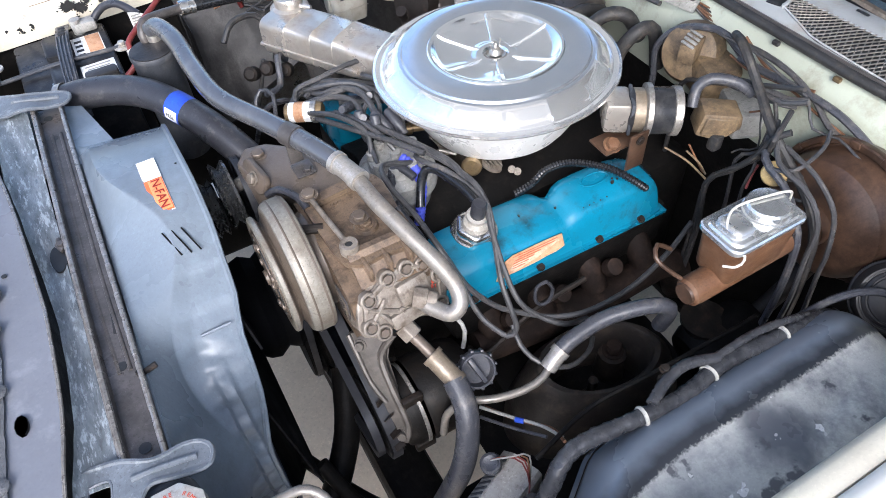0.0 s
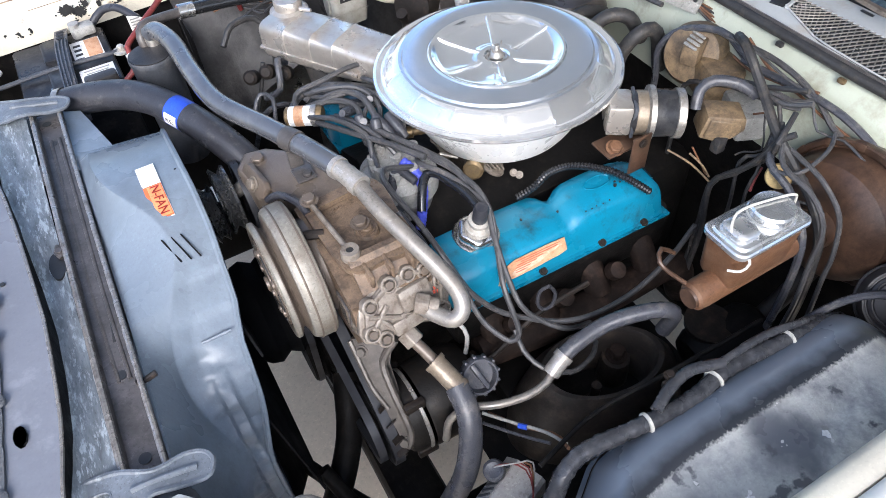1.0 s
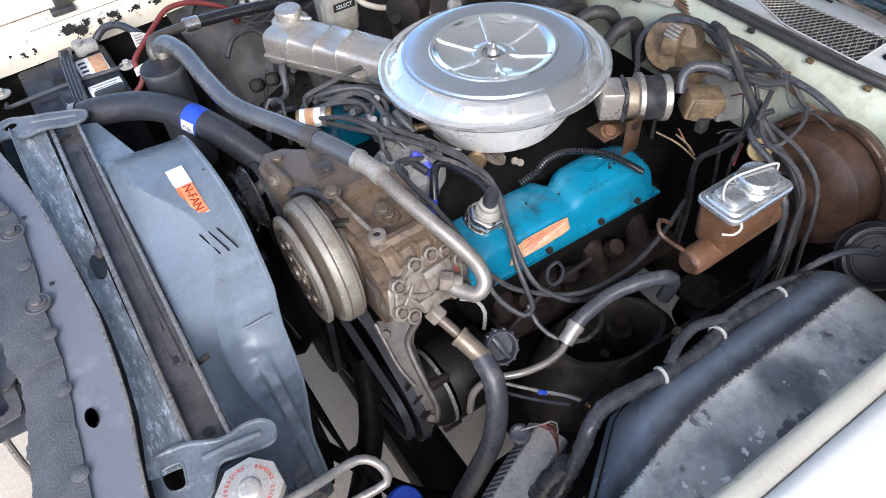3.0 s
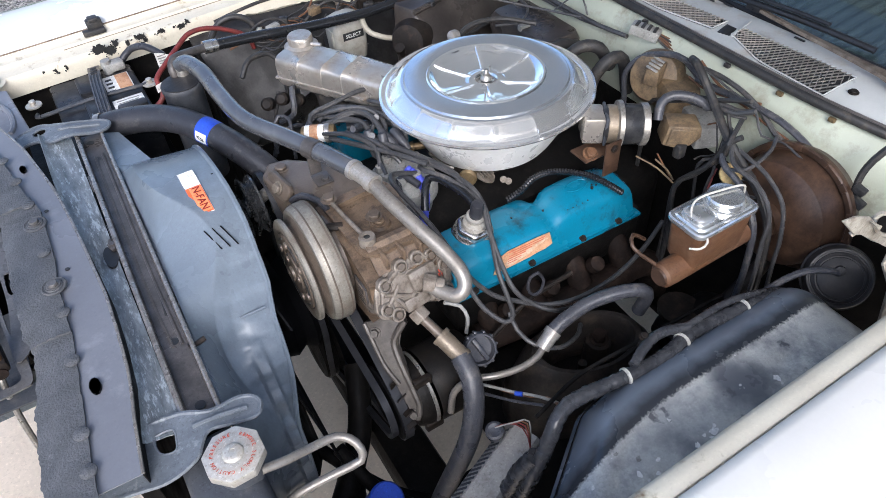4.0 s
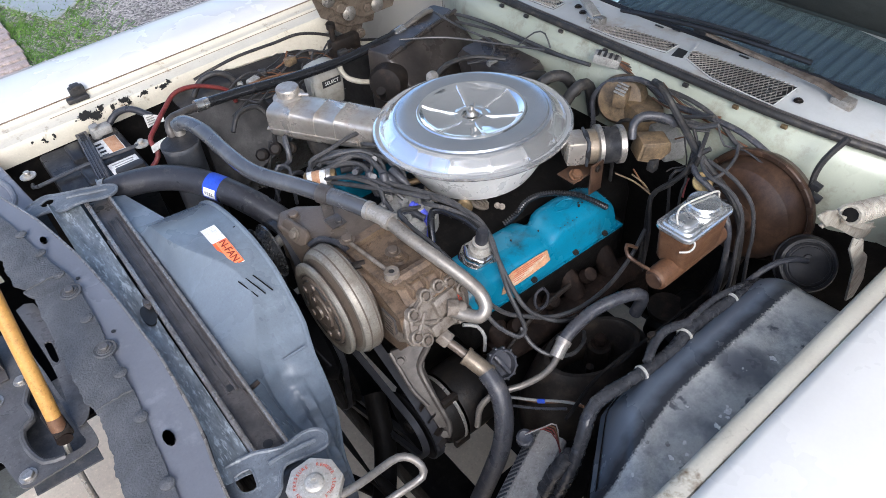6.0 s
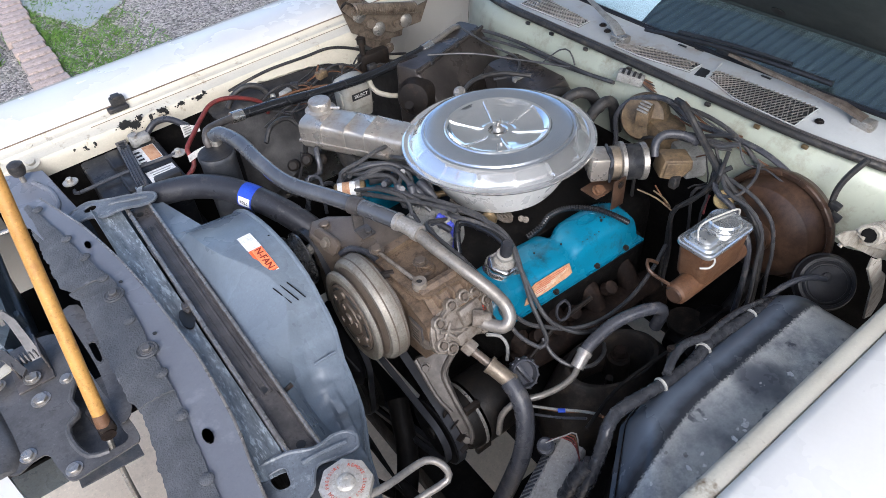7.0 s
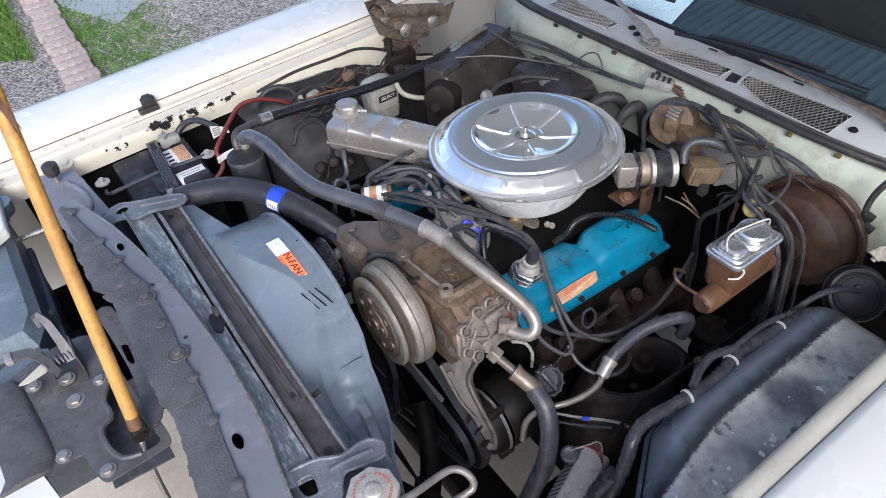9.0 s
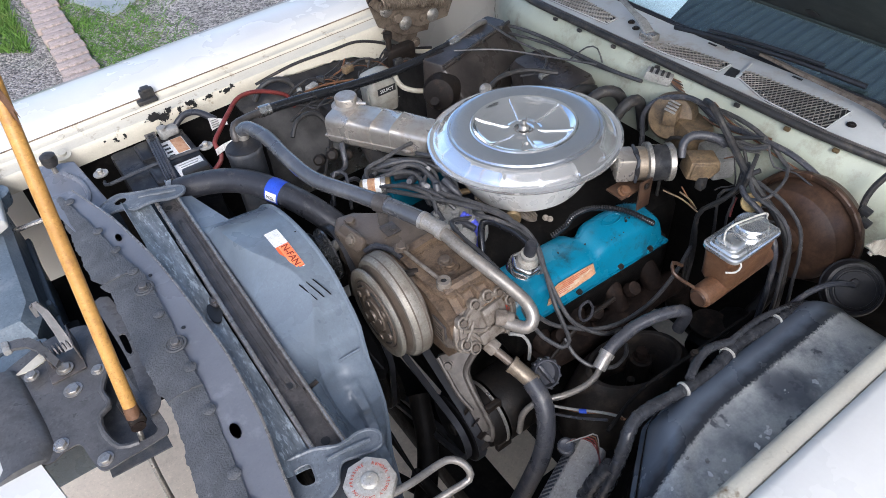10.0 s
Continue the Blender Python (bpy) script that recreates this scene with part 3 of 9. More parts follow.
part("rubber_strip", tube([(x, 0.6945, z) for x, z in ARC], 0.0042, 8), RUBBERDUST, car, "wavy black rubber strip")
# far inner apron below the lip, with its wheel-arch hump
def far_apron(u, v):
    x = 0.29 + 0.71 * u
    hump = math.exp(-((x - 0.62) / 0.26) ** 2)
    y = 0.695 - 0.165 * v ** 1.2
    z0 = along(TORN, x) - 0.004 if x > 0.36 else EDGE(x) - 0.062
    z = z0 - 0.035 * v - (0.26 - 0.17 * hump) * max(0, v - 0.35) / 0.65
    return Vector((x, y + 0.01 * math.sin(9 * x), z))


part("apron", sheet(far_apron, 60, 14), APRONDUST, car, "dusty grey-brown wheel apron", 50)
# Black sheets put the shade below the apron and lip into colour.
part("apron_skirt", sheet(lambda u, v: Vector((0.29 + 0.76 * u, 0.53 - 0.02 * v, 0.60 - 0.35 * v)), 4, 3), SHADEIRON, car)
part("apron_end", sheet(lambda u, v: Vector((0.292, 0.53 + 0.17 * u, 0.36 + 0.48 * v)), 3, 3), SHADEIRON, car)
part("inner_wall", sheet(lambda u, v: Vector((-0.25 + 0.56 * u, 0.716, 0.30 + 0.545 * v)), 4, 3), SHADEIRON, car, "inner wall behind the battery, blackened for shade")
# near apron: the wheel arch's domed top, black with a painted sheen near its inner edge
def apron_paint():
    m = M("apron_worn_paint_and_sheen", (0.50, 0.495, 0.45), (0.33, 0.33, 0.31), 0.3, s1=6, s2=240, bump=0.05, dirt=(0.19, 0.193, 0.20), amount=0.45, edge=0.10, speck=0.2)
    n, l = m.node_tree.nodes, m.node_tree.links
    b = n["Principled BSDF"]
    co, sx = n.new("ShaderNodeTexCoord"), n.new("ShaderNodeSeparateXYZ")
    l.new(co.outputs["Object"], sx.inputs[0])

    def noise_(scale, detail):
        t = n.new("ShaderNodeTexNoise")
        t.inputs["Scale"].default_value, t.inputs["Detail"].default_value = scale, detail
        l.new(co.outputs["Object"], t.inputs["Vector"])
        return t.outputs["Fac"]

    def over(fac, lo, hi, colour, base):
        r, x = n.new("ShaderNodeMapRange"), n.new("ShaderNodeMix")
        r.inputs["From Min"].default_value, r.inputs["From Max"].default_value = lo, hi
        l.new(fac, r.inputs["Value"])
        x.data_type = "RGBA"
        x.inputs[7].default_value = (*colour, 1)
        l.new(r.outputs[0], x.inputs[0])
        l.new(base, x.inputs[6])
        return x.outputs[2]

    def shifted(fac, k):
        ad = n.new("ShaderNodeMath")
        ad.operation = "MULTIPLY_ADD"
        ad.inputs[1].default_value = k
        l.new(fac, ad.inputs[0])
        l.new(edge.outputs[0], ad.inputs[2])
        return ad.outputs[0]

    front, edge = n.new("ShaderNodeMapRange"), n.new("ShaderNodeMath")
    front.interpolation_type = "SMOOTHSTEP"
    for k, v in (("From Min", 0.16), ("From Max", -0.10), ("To Min", 0.0), ("To Max", 0.034)):
        front.inputs[k].default_value = v
    l.new(sx.outputs["X"], front.inputs["Value"])
    l.new(sx.outputs["Y"], edge.inputs[0])
    l.new(front.outputs[0], edge.inputs[1])
    col = b.inputs["Base Color"].links[0].from_socket
    col = over(noise_(7, 5), 0.56, 0.68, (0.13, 0.134, 0.142), col)
    col = over(noise_(26, 6), 0.60, 0.64, (0.10, 0.102, 0.108), col)
    col = over(noise_(70, 2), 0.715, 0.72, (0.52, 0.51, 0.48), col)
    col = over(shifted(noise_(230, 5), 0.012), -0.659, -0.654, (0.028, 0.031, 0.037), col)
    # Blue-grey band: sky sheen on the black paint, put into the colour.
    col = over(shifted(noise_(36, 6), 0.020), -0.643, -0.620, (0.125, 0.143, 0.168), col)
    l.new(col, b.inputs["Base Color"])
    return m


def inner_edge(x):
    """The arch's inner edge, which curves outwards at its front."""
    return -0.570 - 0.72 * max(0.0, 0.462 - x) ** 1.02 - (0.012 if x < 0.462 else 0.012 * max(0.0, 1 - (x - 0.462) / 0.08))


def near_apron(u, v):
    x = 0.20 + 0.76 * u
    e = 1 - max(0.0, (x - 0.82) / 0.14) ** 2.4 * 0.9 - max(0.0, (0.36 - x) / 0.2) ** 1.6 * 0.35
    yin = max(inner_edge(x), -0.74)
    y = -0.765 + (yin + 0.765) * v
    turn = max(-0.745, yin - 0.085)
    roll = 0.0
    if y > turn:
        k = (y - turn) / 0.068
        roll = 0.050 * k * k * (0.6 + 0.4 * k)
    else:
        roll = 0.004 * math.sin(min(1, (turn - y) / 0.02) * math.pi / 2)
    top = 0.812 - roll - 0.003 * math.sin(6 * x) - 0.006 * math.exp(-((x - 0.47) / 0.03) ** 2 - ((y + 0.745) / 0.02) ** 2) - 0.006 * math.exp(-((x - 0.73) / 0.03) ** 2 - ((y + 0.71) / 0.015) ** 2) + 0.0015 * noise.noise((x * 14, y * 14, 0))
    return Vector((x, y, 0.66 + (top - 0.66) * e))


apron = part("apron", sheet(near_apron, 80, 46), apron_paint(), car, "black and grey wheel apron with worn, flaking paint and a painted sky sheen", 60)
for i, (x, y, r) in enumerate(((0.56, -0.732, 0.007), (0.527, -0.737, 0.006), (0.484, -0.747, 0.007), (0.45, -0.708, 0.005), (0.695, -0.722, 0.007), (0.471, -0.722, 0.004), (0.437, -0.724, 0.005), (0.429, -0.688, 0.004), (0.545, -0.730, 0.004), (0.551, -0.738, 0.004), (0.566, -0.727, 0.004), (0.70, -0.716, 0.005), (0.46, -0.735, 0.004))):
    q = near_apron((x - 0.20) / 0.76, (y + 0.765) / (max(inner_edge(x), -0.74) + 0.765))
    part("flake", prism(blob(r, r * 0.7, 12, i), 0.0004, 0.0012, Matrix.Translation(q) @ Matrix.Rotation(i * 1.3, 4, "Z")), GREYPLASTIC if i % 4 == 3 else LABELWHITE, apron, "pale fleck of bare primer")
# Skirt under the near arch, black in place of shade.
part("apron_skirt", sheet(lambda u, v: Vector((0.20 + 0.72 * u, max(inner_edge(0.20 + 0.72 * u), -0.74) - 0.010 + 0.015 * v, 0.752 - 0.3 * v)), 40, 4), SHADEIRON, car)

# shock tower with an oval opening
tower = thing("shock_tower", (0.62, -0.43, 0.4), "greasy dark steel shock tower with an oval opening", "shock tower")


TOWER = M("black_greasy_tower", (0.024, 0.0205, 0.018), (0.013, 0.0115, 0.0105), 0.42, s1=14, bump=0.25, dirt=(0.055, 0.042, 0.032), amount=0.38, spec=0.3)


def oval_ring():
    secs = []
    n = 48
    for grow, z in ((1.0, 0.50), (1.0, 0.628), (1.05, 0.634), (1.16, 0.634), (1.20, 0.63), (1.45, 0.60), (1.75, 0.52), (1.8, 0.42)):
        ring = []
        for i in range(n):
            a = 2 * math.pi * i / n
            ring.append(Vector((0.62 + 0.088 * grow * math.cos(a), -0.432 + 0.056 * grow * math.sin(a) - 0.012 * math.cos(a) * grow, z)))
        secs.append(ring)
    return loft(secs, True, False)


part("tower_body", oval_ring(), TOWER, tower, sharp=50)
part("tower_floor", prism([(0.62 + 0.1 * math.cos(a / 4), -0.432 + 0.065 * math.sin(a / 4)) for a in range(25)], 0.50, 0.51), SHADEIRON, tower)
part("shock_stud", join(lathe([(0, 0.51), (0.022, 0.51), (0.022, 0.53), (0.012, 0.535), (0.008, 0.54), (0.008, 0.60), (0, 0.60)], Matrix.Translation((0.60, -0.448, 0)), 16), hexbolt((0.60, -0.448, 0.545), (0, 0, 1), 0.012, 0.012)), GREASE, tower)
part("bolt", hexbolt((0.675, -0.41, 0.575), (0, 0, 1), 0.014, 0.02), RUST, tower, "rusty bolt")
part("tower_boss", lathe([(0, 0.51), (0.028, 0.51), (0.024, 0.57), (0, 0.575)], Matrix.Translation((0.675, -0.41, 0)), 18), GREASE, tower)

# ---- firewall, cowl, windshield ----
SEALX = lambda y: 1.094 + 0.9 * max(0.0, abs(y) - 0.34) ** 2
SEALZ = lambda y: 0.944 - 0.34 * max(0.0, abs(y) - 0.33) ** 2


def firewall(u, v):
    y = -0.78 + 1.56 * u
    x, z = SEALX(y), SEALZ(y)
    prof = [(0.03, 0.004), (0.0, -0.006), (-0.02, -0.03), (-0.03, -0.06), (-0.034, -0.10), (-0.03, -0.16), (-0.02, -0.25)]
    k = v * (len(prof) - 1)
    i = min(int(k), len(prof) - 2)
    t = k - i
    return Vector((x + prof[i][0] + (prof[i + 1][0] - prof[i][0]) * t, y, z + prof[i][1] + (prof[i + 1][1] - prof[i][1]) * t))


part("firewall", sheet(firewall, 60, 21), PALE, car, "pale green-cream painted firewall with grime", 60)
# The firewall's lower part is black to hold the shade there.
part("lower_firewall", sheet(lambda u, v: Vector((SEALX(-0.78 + 1.56 * u) - 0.024, -0.78 + 1.56 * u, SEALZ(0) - 0.17 - 0.5 * v)), 30, 4, 0.004), SHADEIRON, car, "lower firewall sheet, blackened for shade", 60)
part("weatherstrip", tube([(SEALX(y / 50), y / 50, SEALZ(y / 50) + 0.008) for y in range(-38, 28)], 0.0085, 8, 0.02), RUBBERDUST, car, "dark rubber seal along the cowl", 60)
part("strip_flange", tube([(SEALX(y / 50) + 0.012, y / 50, SEALZ(y / 50) + 0.010) for y in range(-38, 28)], 0.005, 6, 0.02), BARMET, car)


for y in (-0.46, -0.36, -0.24, -0.02, 0.12, 0.24, 0.33):
    part("seal_clip", box((SEALX(y) - 0.010, y, SEALZ(y) - 0.003), (0.008, 0.013, 0.008), 0.002), BRASS if y in (-0.46, -0.36) else RUBBERDUST, car, "small bent clip under the seal")


def cowl(u, v):
    y = -0.80 + 1.6 * u
    x0 = SEALX(y) + 0.014
    x1 = 1.262 + 0.03 * abs(y) + 0.25 * max(0, abs(y) - 0.45)
    return Vector((x0 + (max(x1, x0 + 0.05) - x0) * v, y, SEALZ(y) + 0.005 + 0.004 * v + 0.003 * math.sin(math.pi * v)))


cowl_panel = part("cowl_panel", sheet(cowl, 60, 8), COWL, car, "weathered white cowl panel", 60)


def grille(y0, y1, low, high):
    """An air intake: a dark well with a lattice of thin crossing bars and a rim."""
    def bound(rows, u):
        for (ua, fa), (ub, fb) in zip(rows, rows[1:]):
            if u <= ub:
                return fa + (fb - fa) * (u - ua) / (ub - ua)
        return rows[-1][1]

    def at(y, g):
        u = min(1, max(0, (y - y0) / (y1 - y0)))
        return cowl((y + 0.8) / 1.6, bound(low, u) + (bound(high, u) - bound(low, u)) * g)

    f0, f1 = 0.0, 1.0
    well = sheet(lambda u, v: at(y0 + (y1 - y0) * u, v) + Vector((0, 0, 0.0012)), 14, 3, 0.0008)
    g = part("grille", well, BLACKINK, cowl_panel, "dark air intake with an expanded-metal grille")
    bars = []
    nb = int(abs(y1 - y0) / 0.0095)
    for s in (1, -1):
        for i in range(-5, nb + 5):
            a = []
            for k in range(5):
                f = k / 4
                y = y0 + (y1 - y0) * (i + s * 4.2 * (f - 0.5)) / nb
                if min(y0, y1) <= y <= max(y0, y1):
                    a.append(at(y, f0 + (f1 - f0) * f) + Vector((0, 0, 0.0035 + 0.0006 * s)))
            if len(a) > 1:
                bars.append(tube(a, 0.0013, 4, raw=True, caps=False))
    lat = part("lattice", join(*bars), STEEL, cowl_panel, "grey expanded-metal lattice")
    lat["kind"] = "stuff"
    loop = [at(y0 + (y1 - y0) * k / 8, f0) for k in range(9)] + [at(y1, f0 + (f1 - f0) * k / 4) for k in range(1, 5)] + [at(y1 + (y0 - y1) * k / 8, f1) for k in range(1, 9)] + [at(y0, f1 + (f0 - f1) * k / 4) for k in range(1, 5)]
    part("rim", tube([q + Vector((0, 0, 0.003)) for q in loop], 0.0016, 6, raw=True), COWL, cowl_panel)


grille(-0.178, -0.415, ((0, 0.32), (0.4, 0.10), (1, 0.07)), ((0, 0.54), (1, 0.62)))
grille(0.07, -0.138, ((0, 0.13), (0.35, 0.13), (1, 0.26)), ((0, 0.20), (0.35, 0.46), (1, 0.54)))
grille(0.42, 0.20, ((0, 0.15), (1, 0.2)), ((0, 0.6), (1, 0.45)))
part("drain_slot", box((1.188, -0.155, 0.952), (0.075, 0.026, 0.004), 0.001, Matrix.Translation((1.188, -0.155, 0)) @ Matrix.Rotation(radians(15), 4, "Z") @ Matrix.Translation((-1.188, 0.155, 0))), BLACKINK, cowl_panel, "dark slot between the intakes")
part("slot_divider", box((1.188, -0.174, 0.954), (0.08, 0.006, 0.008), 0.002, Matrix.Translation((1.188, -0.155, 0)) @ Matrix.Rotation(radians(15), 4, "Z") @ Matrix.Translation((-1.188, 0.155, 0))), COWL, cowl_panel)
for y, f in ((0.16, 0.5), (0.13, 0.4), (-0.44, 0.35)):
    part("screw", hexbolt(cowl((y + 0.8) / 1.6, f) + Vector((0, 0, 0.002)), (0, 0, 1), 0.007, 0.005), GREASE, cowl_panel)
for y, f in ((-0.05, 0.83), (-0.09, 0.9), (-0.27, 0.84)):
    part("slot", box(cowl((y + 0.8) / 1.6, f) + Vector((0, 0, 0.003)), (0.006, 0.024, 0.002), 0.001), BLACKINK, cowl_panel)

shield = part("windshield", sheet(lambda u, v: Vector((1.262 + 0.03 * abs(-0.72 + 1.44 * u) + 0.55 * v, -0.72 + 1.44 * u, 0.955 + 0.42 * v)), 12, 4, 0.005), GLASS, car, "tinted windshield reflecting dark shapes", 60)
shield.visible_shadow = False
part("windshield_seal", tube([(1.256 + 0.03 * abs(y / 20), y / 20, 0.957) for y in range(-15, 16)], 0.006, 6, 0.05), WIPERBLACK, car)
# The ribs are added to give the striped zone in the windshield.
part("dashboard", sheet(lambda u, v: Vector((1.285 + 0.6 * v, -0.75 + 1.5 * u, 0.925 + 0.03 * math.sin(3 * v) + 0.0035 * max(0.0, math.sin(2 * math.pi * u * 1.5 / 0.028)) ** 0.5)), 430, 8, 0.01), DASH, car, "dark dashboard top with ribs added for the stripes in the glass", 60)
# Added sheet that imitates the sky mirrored in the glass.
solo("sky_reflection", sheet(lambda u, v: Vector((1.29 + 0.40 * u, 0.125 + 0.09 * u + 0.5 * v, 0.938 + 0.035 * math.sin(2.4 * u) + 0.002 * math.sin(5 * v))), 10, 8, 0.002), SKYREFLECT, "added pale blue sheet behind the glass, standing in for reflected sky", "sheet")
part("cabin_back", box((1.98, 0, 1.1), (0.02, 1.6, 0.9), 0), DASH, car)
part("roof", box((2.6, 0, 1.40), (1.4, 1.5, 0.03), 0.01), WHITE, car)


def wiper(pivot, mid, a, b, flat):
    w = part("wiper", box(pivot, (0.03, 0.045, 0.03), 0.006), STEEL, car, "windshield wiper with a grey arm and a black blade")
    p, q = Vector(pivot), Vector(mid)
    side = (q - p).cross(Vector((0, 0, 1))).normalized()
    part("arm", loft([[c + side * ww + Vector((0, 0, hh)), c + side * ww * 0.7 + Vector((0, 0, hh + 0.006)), c - side * ww * 0.7 + Vector((0, 0, hh + 0.006)), c - side * ww + Vector((0, 0, hh))] for c, ww, hh in ((p, 0.014, 0.012), (p.lerp(q, 0.15), 0.013, 0.02), (p.lerp(q, 0.3), 0.008, 0.018), (p.lerp(q, 0.7), 0.006, 0.016), (q, 0.005, 0.016))]), flat, w)
    part("blade_clip", box(q + Vector((0.004, 0, 0.018)), (0.022, 0.034, 0.014), 0.004), WIPERBLACK, w)
    d = Vector(b) - Vector(a)
    blade = [Vector(a) + d * t + Vector((0.0, 0, 0.010 * math.sin(math.pi * t))) for t in [i / 16 for i in range(17)]]
    part("blade", tube([q + Vector((0, 0, 0.008)) for q in blade], 0.0065, 8, raw=True), WIPERBLACK, w)
    part("bridge", tube([Vector(a) + d * t + Vector((-0.004, 0, 0.022 + 0.010 * math.sin(math.pi * t))) for t in (0.2, 0.35, 0.5, 0.65, 0.8)], 0.0042, 8), WIPERBLACK, w)


wiper((1.232, -0.50, 0.945), (1.239, -0.158, 0.962), (1.205, 0.04, 0.972), (1.274, -0.40, 0.972), HINGEMET)
wiper((1.158, 0.075, 0.955), (1.24, 0.31, 0.985), (1.21, 0.42, 0.985), (1.29, 0.12, 1.0), GREYPLASTIC)

# hood, held up; its hinge and spring
HOOD = Matrix.Translation((1.155, 0, 1.165)) @ Matrix.Rotation(radians(-(180 - 43)), 4, "Y")


def hood_skin(u, v):
    y = -0.765 + 1.53 * v
    return HOOD @ Vector((-0.22 * y * y + 1.64 * u + 0.12 * y * y * u, y, -0.02 * math.cos(2.2 * y) + 0.02))


hood = part("hood", sheet(hood_skin, 20, 16, 0.006), HOODUNDER, car, "open hood with a dull underside", 60)
# Added white ribs, unseen: they put bright bands into the lid's reflection.
for y in (-0.68, -0.24, 0.24, 0.68):
    part("hood_reflector_rib", box((0.96, y, 0.02), (1.16, 0.13, 0.03), 0.012, HOOD), HOODREFLECT, hood)
part("hood_pad", box((0.17, -0.38, 0.026), (0.33, 0.72, 0.02), 0.006, HOOD), HOODPAD, hood, "dark pad along the rear of the hood")
for x in (0.8, 1.5):
    part("hood_reflector_rib", box((x, 0, 0.018), (0.15, 1.36, 0.028), 0.01, HOOD), HOODREFLECT, hood)
part("pad_seam", tube([HOOD @ Vector((0.02, y, 0.037)) for y in (-0.70, -0.55, -0.4, -0.25, -0.1)], 0.004, 6), HOODPAD, hood)
part("hole", lathe([(0, 0), (0.014, 0), (0.014, 0.001), (0, 0.001)], HOOD @ Matrix.Translation((0.055, -0.335, 0.0365)), 18), BLACKINK, hood, "dark round hole")

# added roof of corrugated sheet above the car, unseen: it blocks sky light
def corrugated(u, v):
    x, y = 1.0 + 4.0 * u, -2.3 + 3.56 * v
    return Vector((x, y, 2.70 + 0.03 * math.sin(2 * math.pi * x / 0.16)))


ROOFSHEET = M("dull_corrugated_sheet", (0.66, 0.70, 0.70), (0.58, 0.61, 0.61), 0.5, 0.3, s1=3, bump=0.05)
solo("ceiling", sheet(corrugated, 200, 4, 0.002), ROOFSHEET, "added unseen corrugated roof above the car, blocking sky light", "ceiling", kind="structure", sharp=60)
# Unseen posts, added only to carry that roof.
for x, y in ((4.8, 1.15), (4.8, -2.2), (1.15, -2.2)):
    solo("post", box((x, y, 1.34), (0.09, 0.09, 2.70), 0.01), GREYPLASTIC, "added unseen grey post on the slab, under the roof", "post", "carport posts", "structure")

hinge = part("hood_hinge", prism([(0.69, 1.03), (0.72, 0.93), (0.80, 0.88), (0.88, 0.87), (0.90, 0.93), (0.86, 0.95), (0.79, 0.99), (0.75, 1.03)], 0, 0.004, pm(0.645), 0.001, 1), HINGEMET, car, "stained brown-grey hood hinge with a coil spring")
part("hinge_arm", prism([(0.685, 1.015), (0.73, 0.965), (0.83, 0.905), (0.93, 0.905), (0.96, 0.96), (0.90, 0.95), (0.80, 0.985), (0.72, 1.04)], 0, 0.004, pm(0.615), 0.001, 1), HINGEMET, hinge)
coil_pts = []
for i in range(26 * 12):
    a = 2 * math.pi * i / 12
    c = Vector((0.715, 0.60, 1.012)).lerp(Vector((0.90, 0.585, 0.965)), i / (26 * 12))
    coil_pts.append(c + Vector((0, 0.0135 * math.cos(a), 0.0135 * math.sin(a))))
part("spring", tube(coil_pts, 0.0034, 5, raw=True), HINGEMET, hinge, "brown-grey coil spring")
part("hinge_plate", prism([(0.735, 0.90), (0.80, 0.845), (0.845, 0.845), (0.86, 0.875), (0.83, 0.905), (0.78, 0.93)], 0, 0.004, pm(0.662), 0.001, 1), HINGEMET, hinge)
for x, z, r in ((0.765, 0.955, 0.019), (0.815, 0.865, 0.015), (0.845, 0.93, 0.017), (0.72, 1.0, 0.014)):
    part("hinge_bolt", hexbolt((x, 0.612, z), (0, -1, 0), r * 0.75, 0.010), HINGEMET, hinge)
part("hook", tube([(0.715, 0.60, 1.02), (0.70, 0.61, 1.03), (0.69, 0.62, 1.015), (0.70, 0.62, 1.0)], 0.0035, 6), GREASE, hinge)
for x, z in ((0.735, 0.985), (0.79, 0.93), (0.88, 0.925)):
    part("pivot", lathe([(0, 0), (0.02, 0), (0.02, 0.004), (0.012, 0.009), (0, 0.01)], axes((x, 0.614, z), (0, -1, 0)), 16), STEEL, hinge)
near_hinge = part("hood_hinge", prism([(0.749, 1.053), (0.779, 1.046), (0.820, 1.024), (0.875, 0.972), (0.975, 0.900), (1.045, 0.866), (1.05, 0.835), (1.02, 0.840), (0.979, 0.868), (0.877, 0.949), (0.816, 0.997), (0.800, 1.003)], -0.002, 0.002, pm(-0.685), 0.001, 1), HINGECREAM, car, "pale scuffed hood hinge arm")
part("hinge_flange", prism([(0.80, 1.034), (0.875, 0.966), (0.975, 0.893), (1.04, 0.862)], 0, 0.003, pm(-0.692), 0.001, 1), HINGECREAM, near_hinge)
part("hinge_leg", prism([(0.861, 0.960), (0.919, 0.916), (0.947, 0.872), (0.991, 0.832), (1.040, 0.745), (1.036, 0.715), (1.03, 0.70), (0.995, 0.715), (0.945, 0.835), (0.866, 0.930)], -0.002, 0.002, pm(-0.712), 0.001, 1), HINGECREAM, near_hinge, "bent pale bracket leg")
part("hinge_leg_fold", tube([(0.919, -0.709, 0.916), (0.947, -0.709, 0.872), (0.991, -0.709, 0.832), (1.04, -0.709, 0.745)], 0.0042, 6, raw=True), HINGECREAM, near_hinge)
part("hinge_pin", tube([(0.868, -0.676, 0.990), (0.855, -0.673, 0.983), (0.838, -0.668, 0.968)], 0.0042, 10), HINGECREAM, near_hinge)
near_coil = []
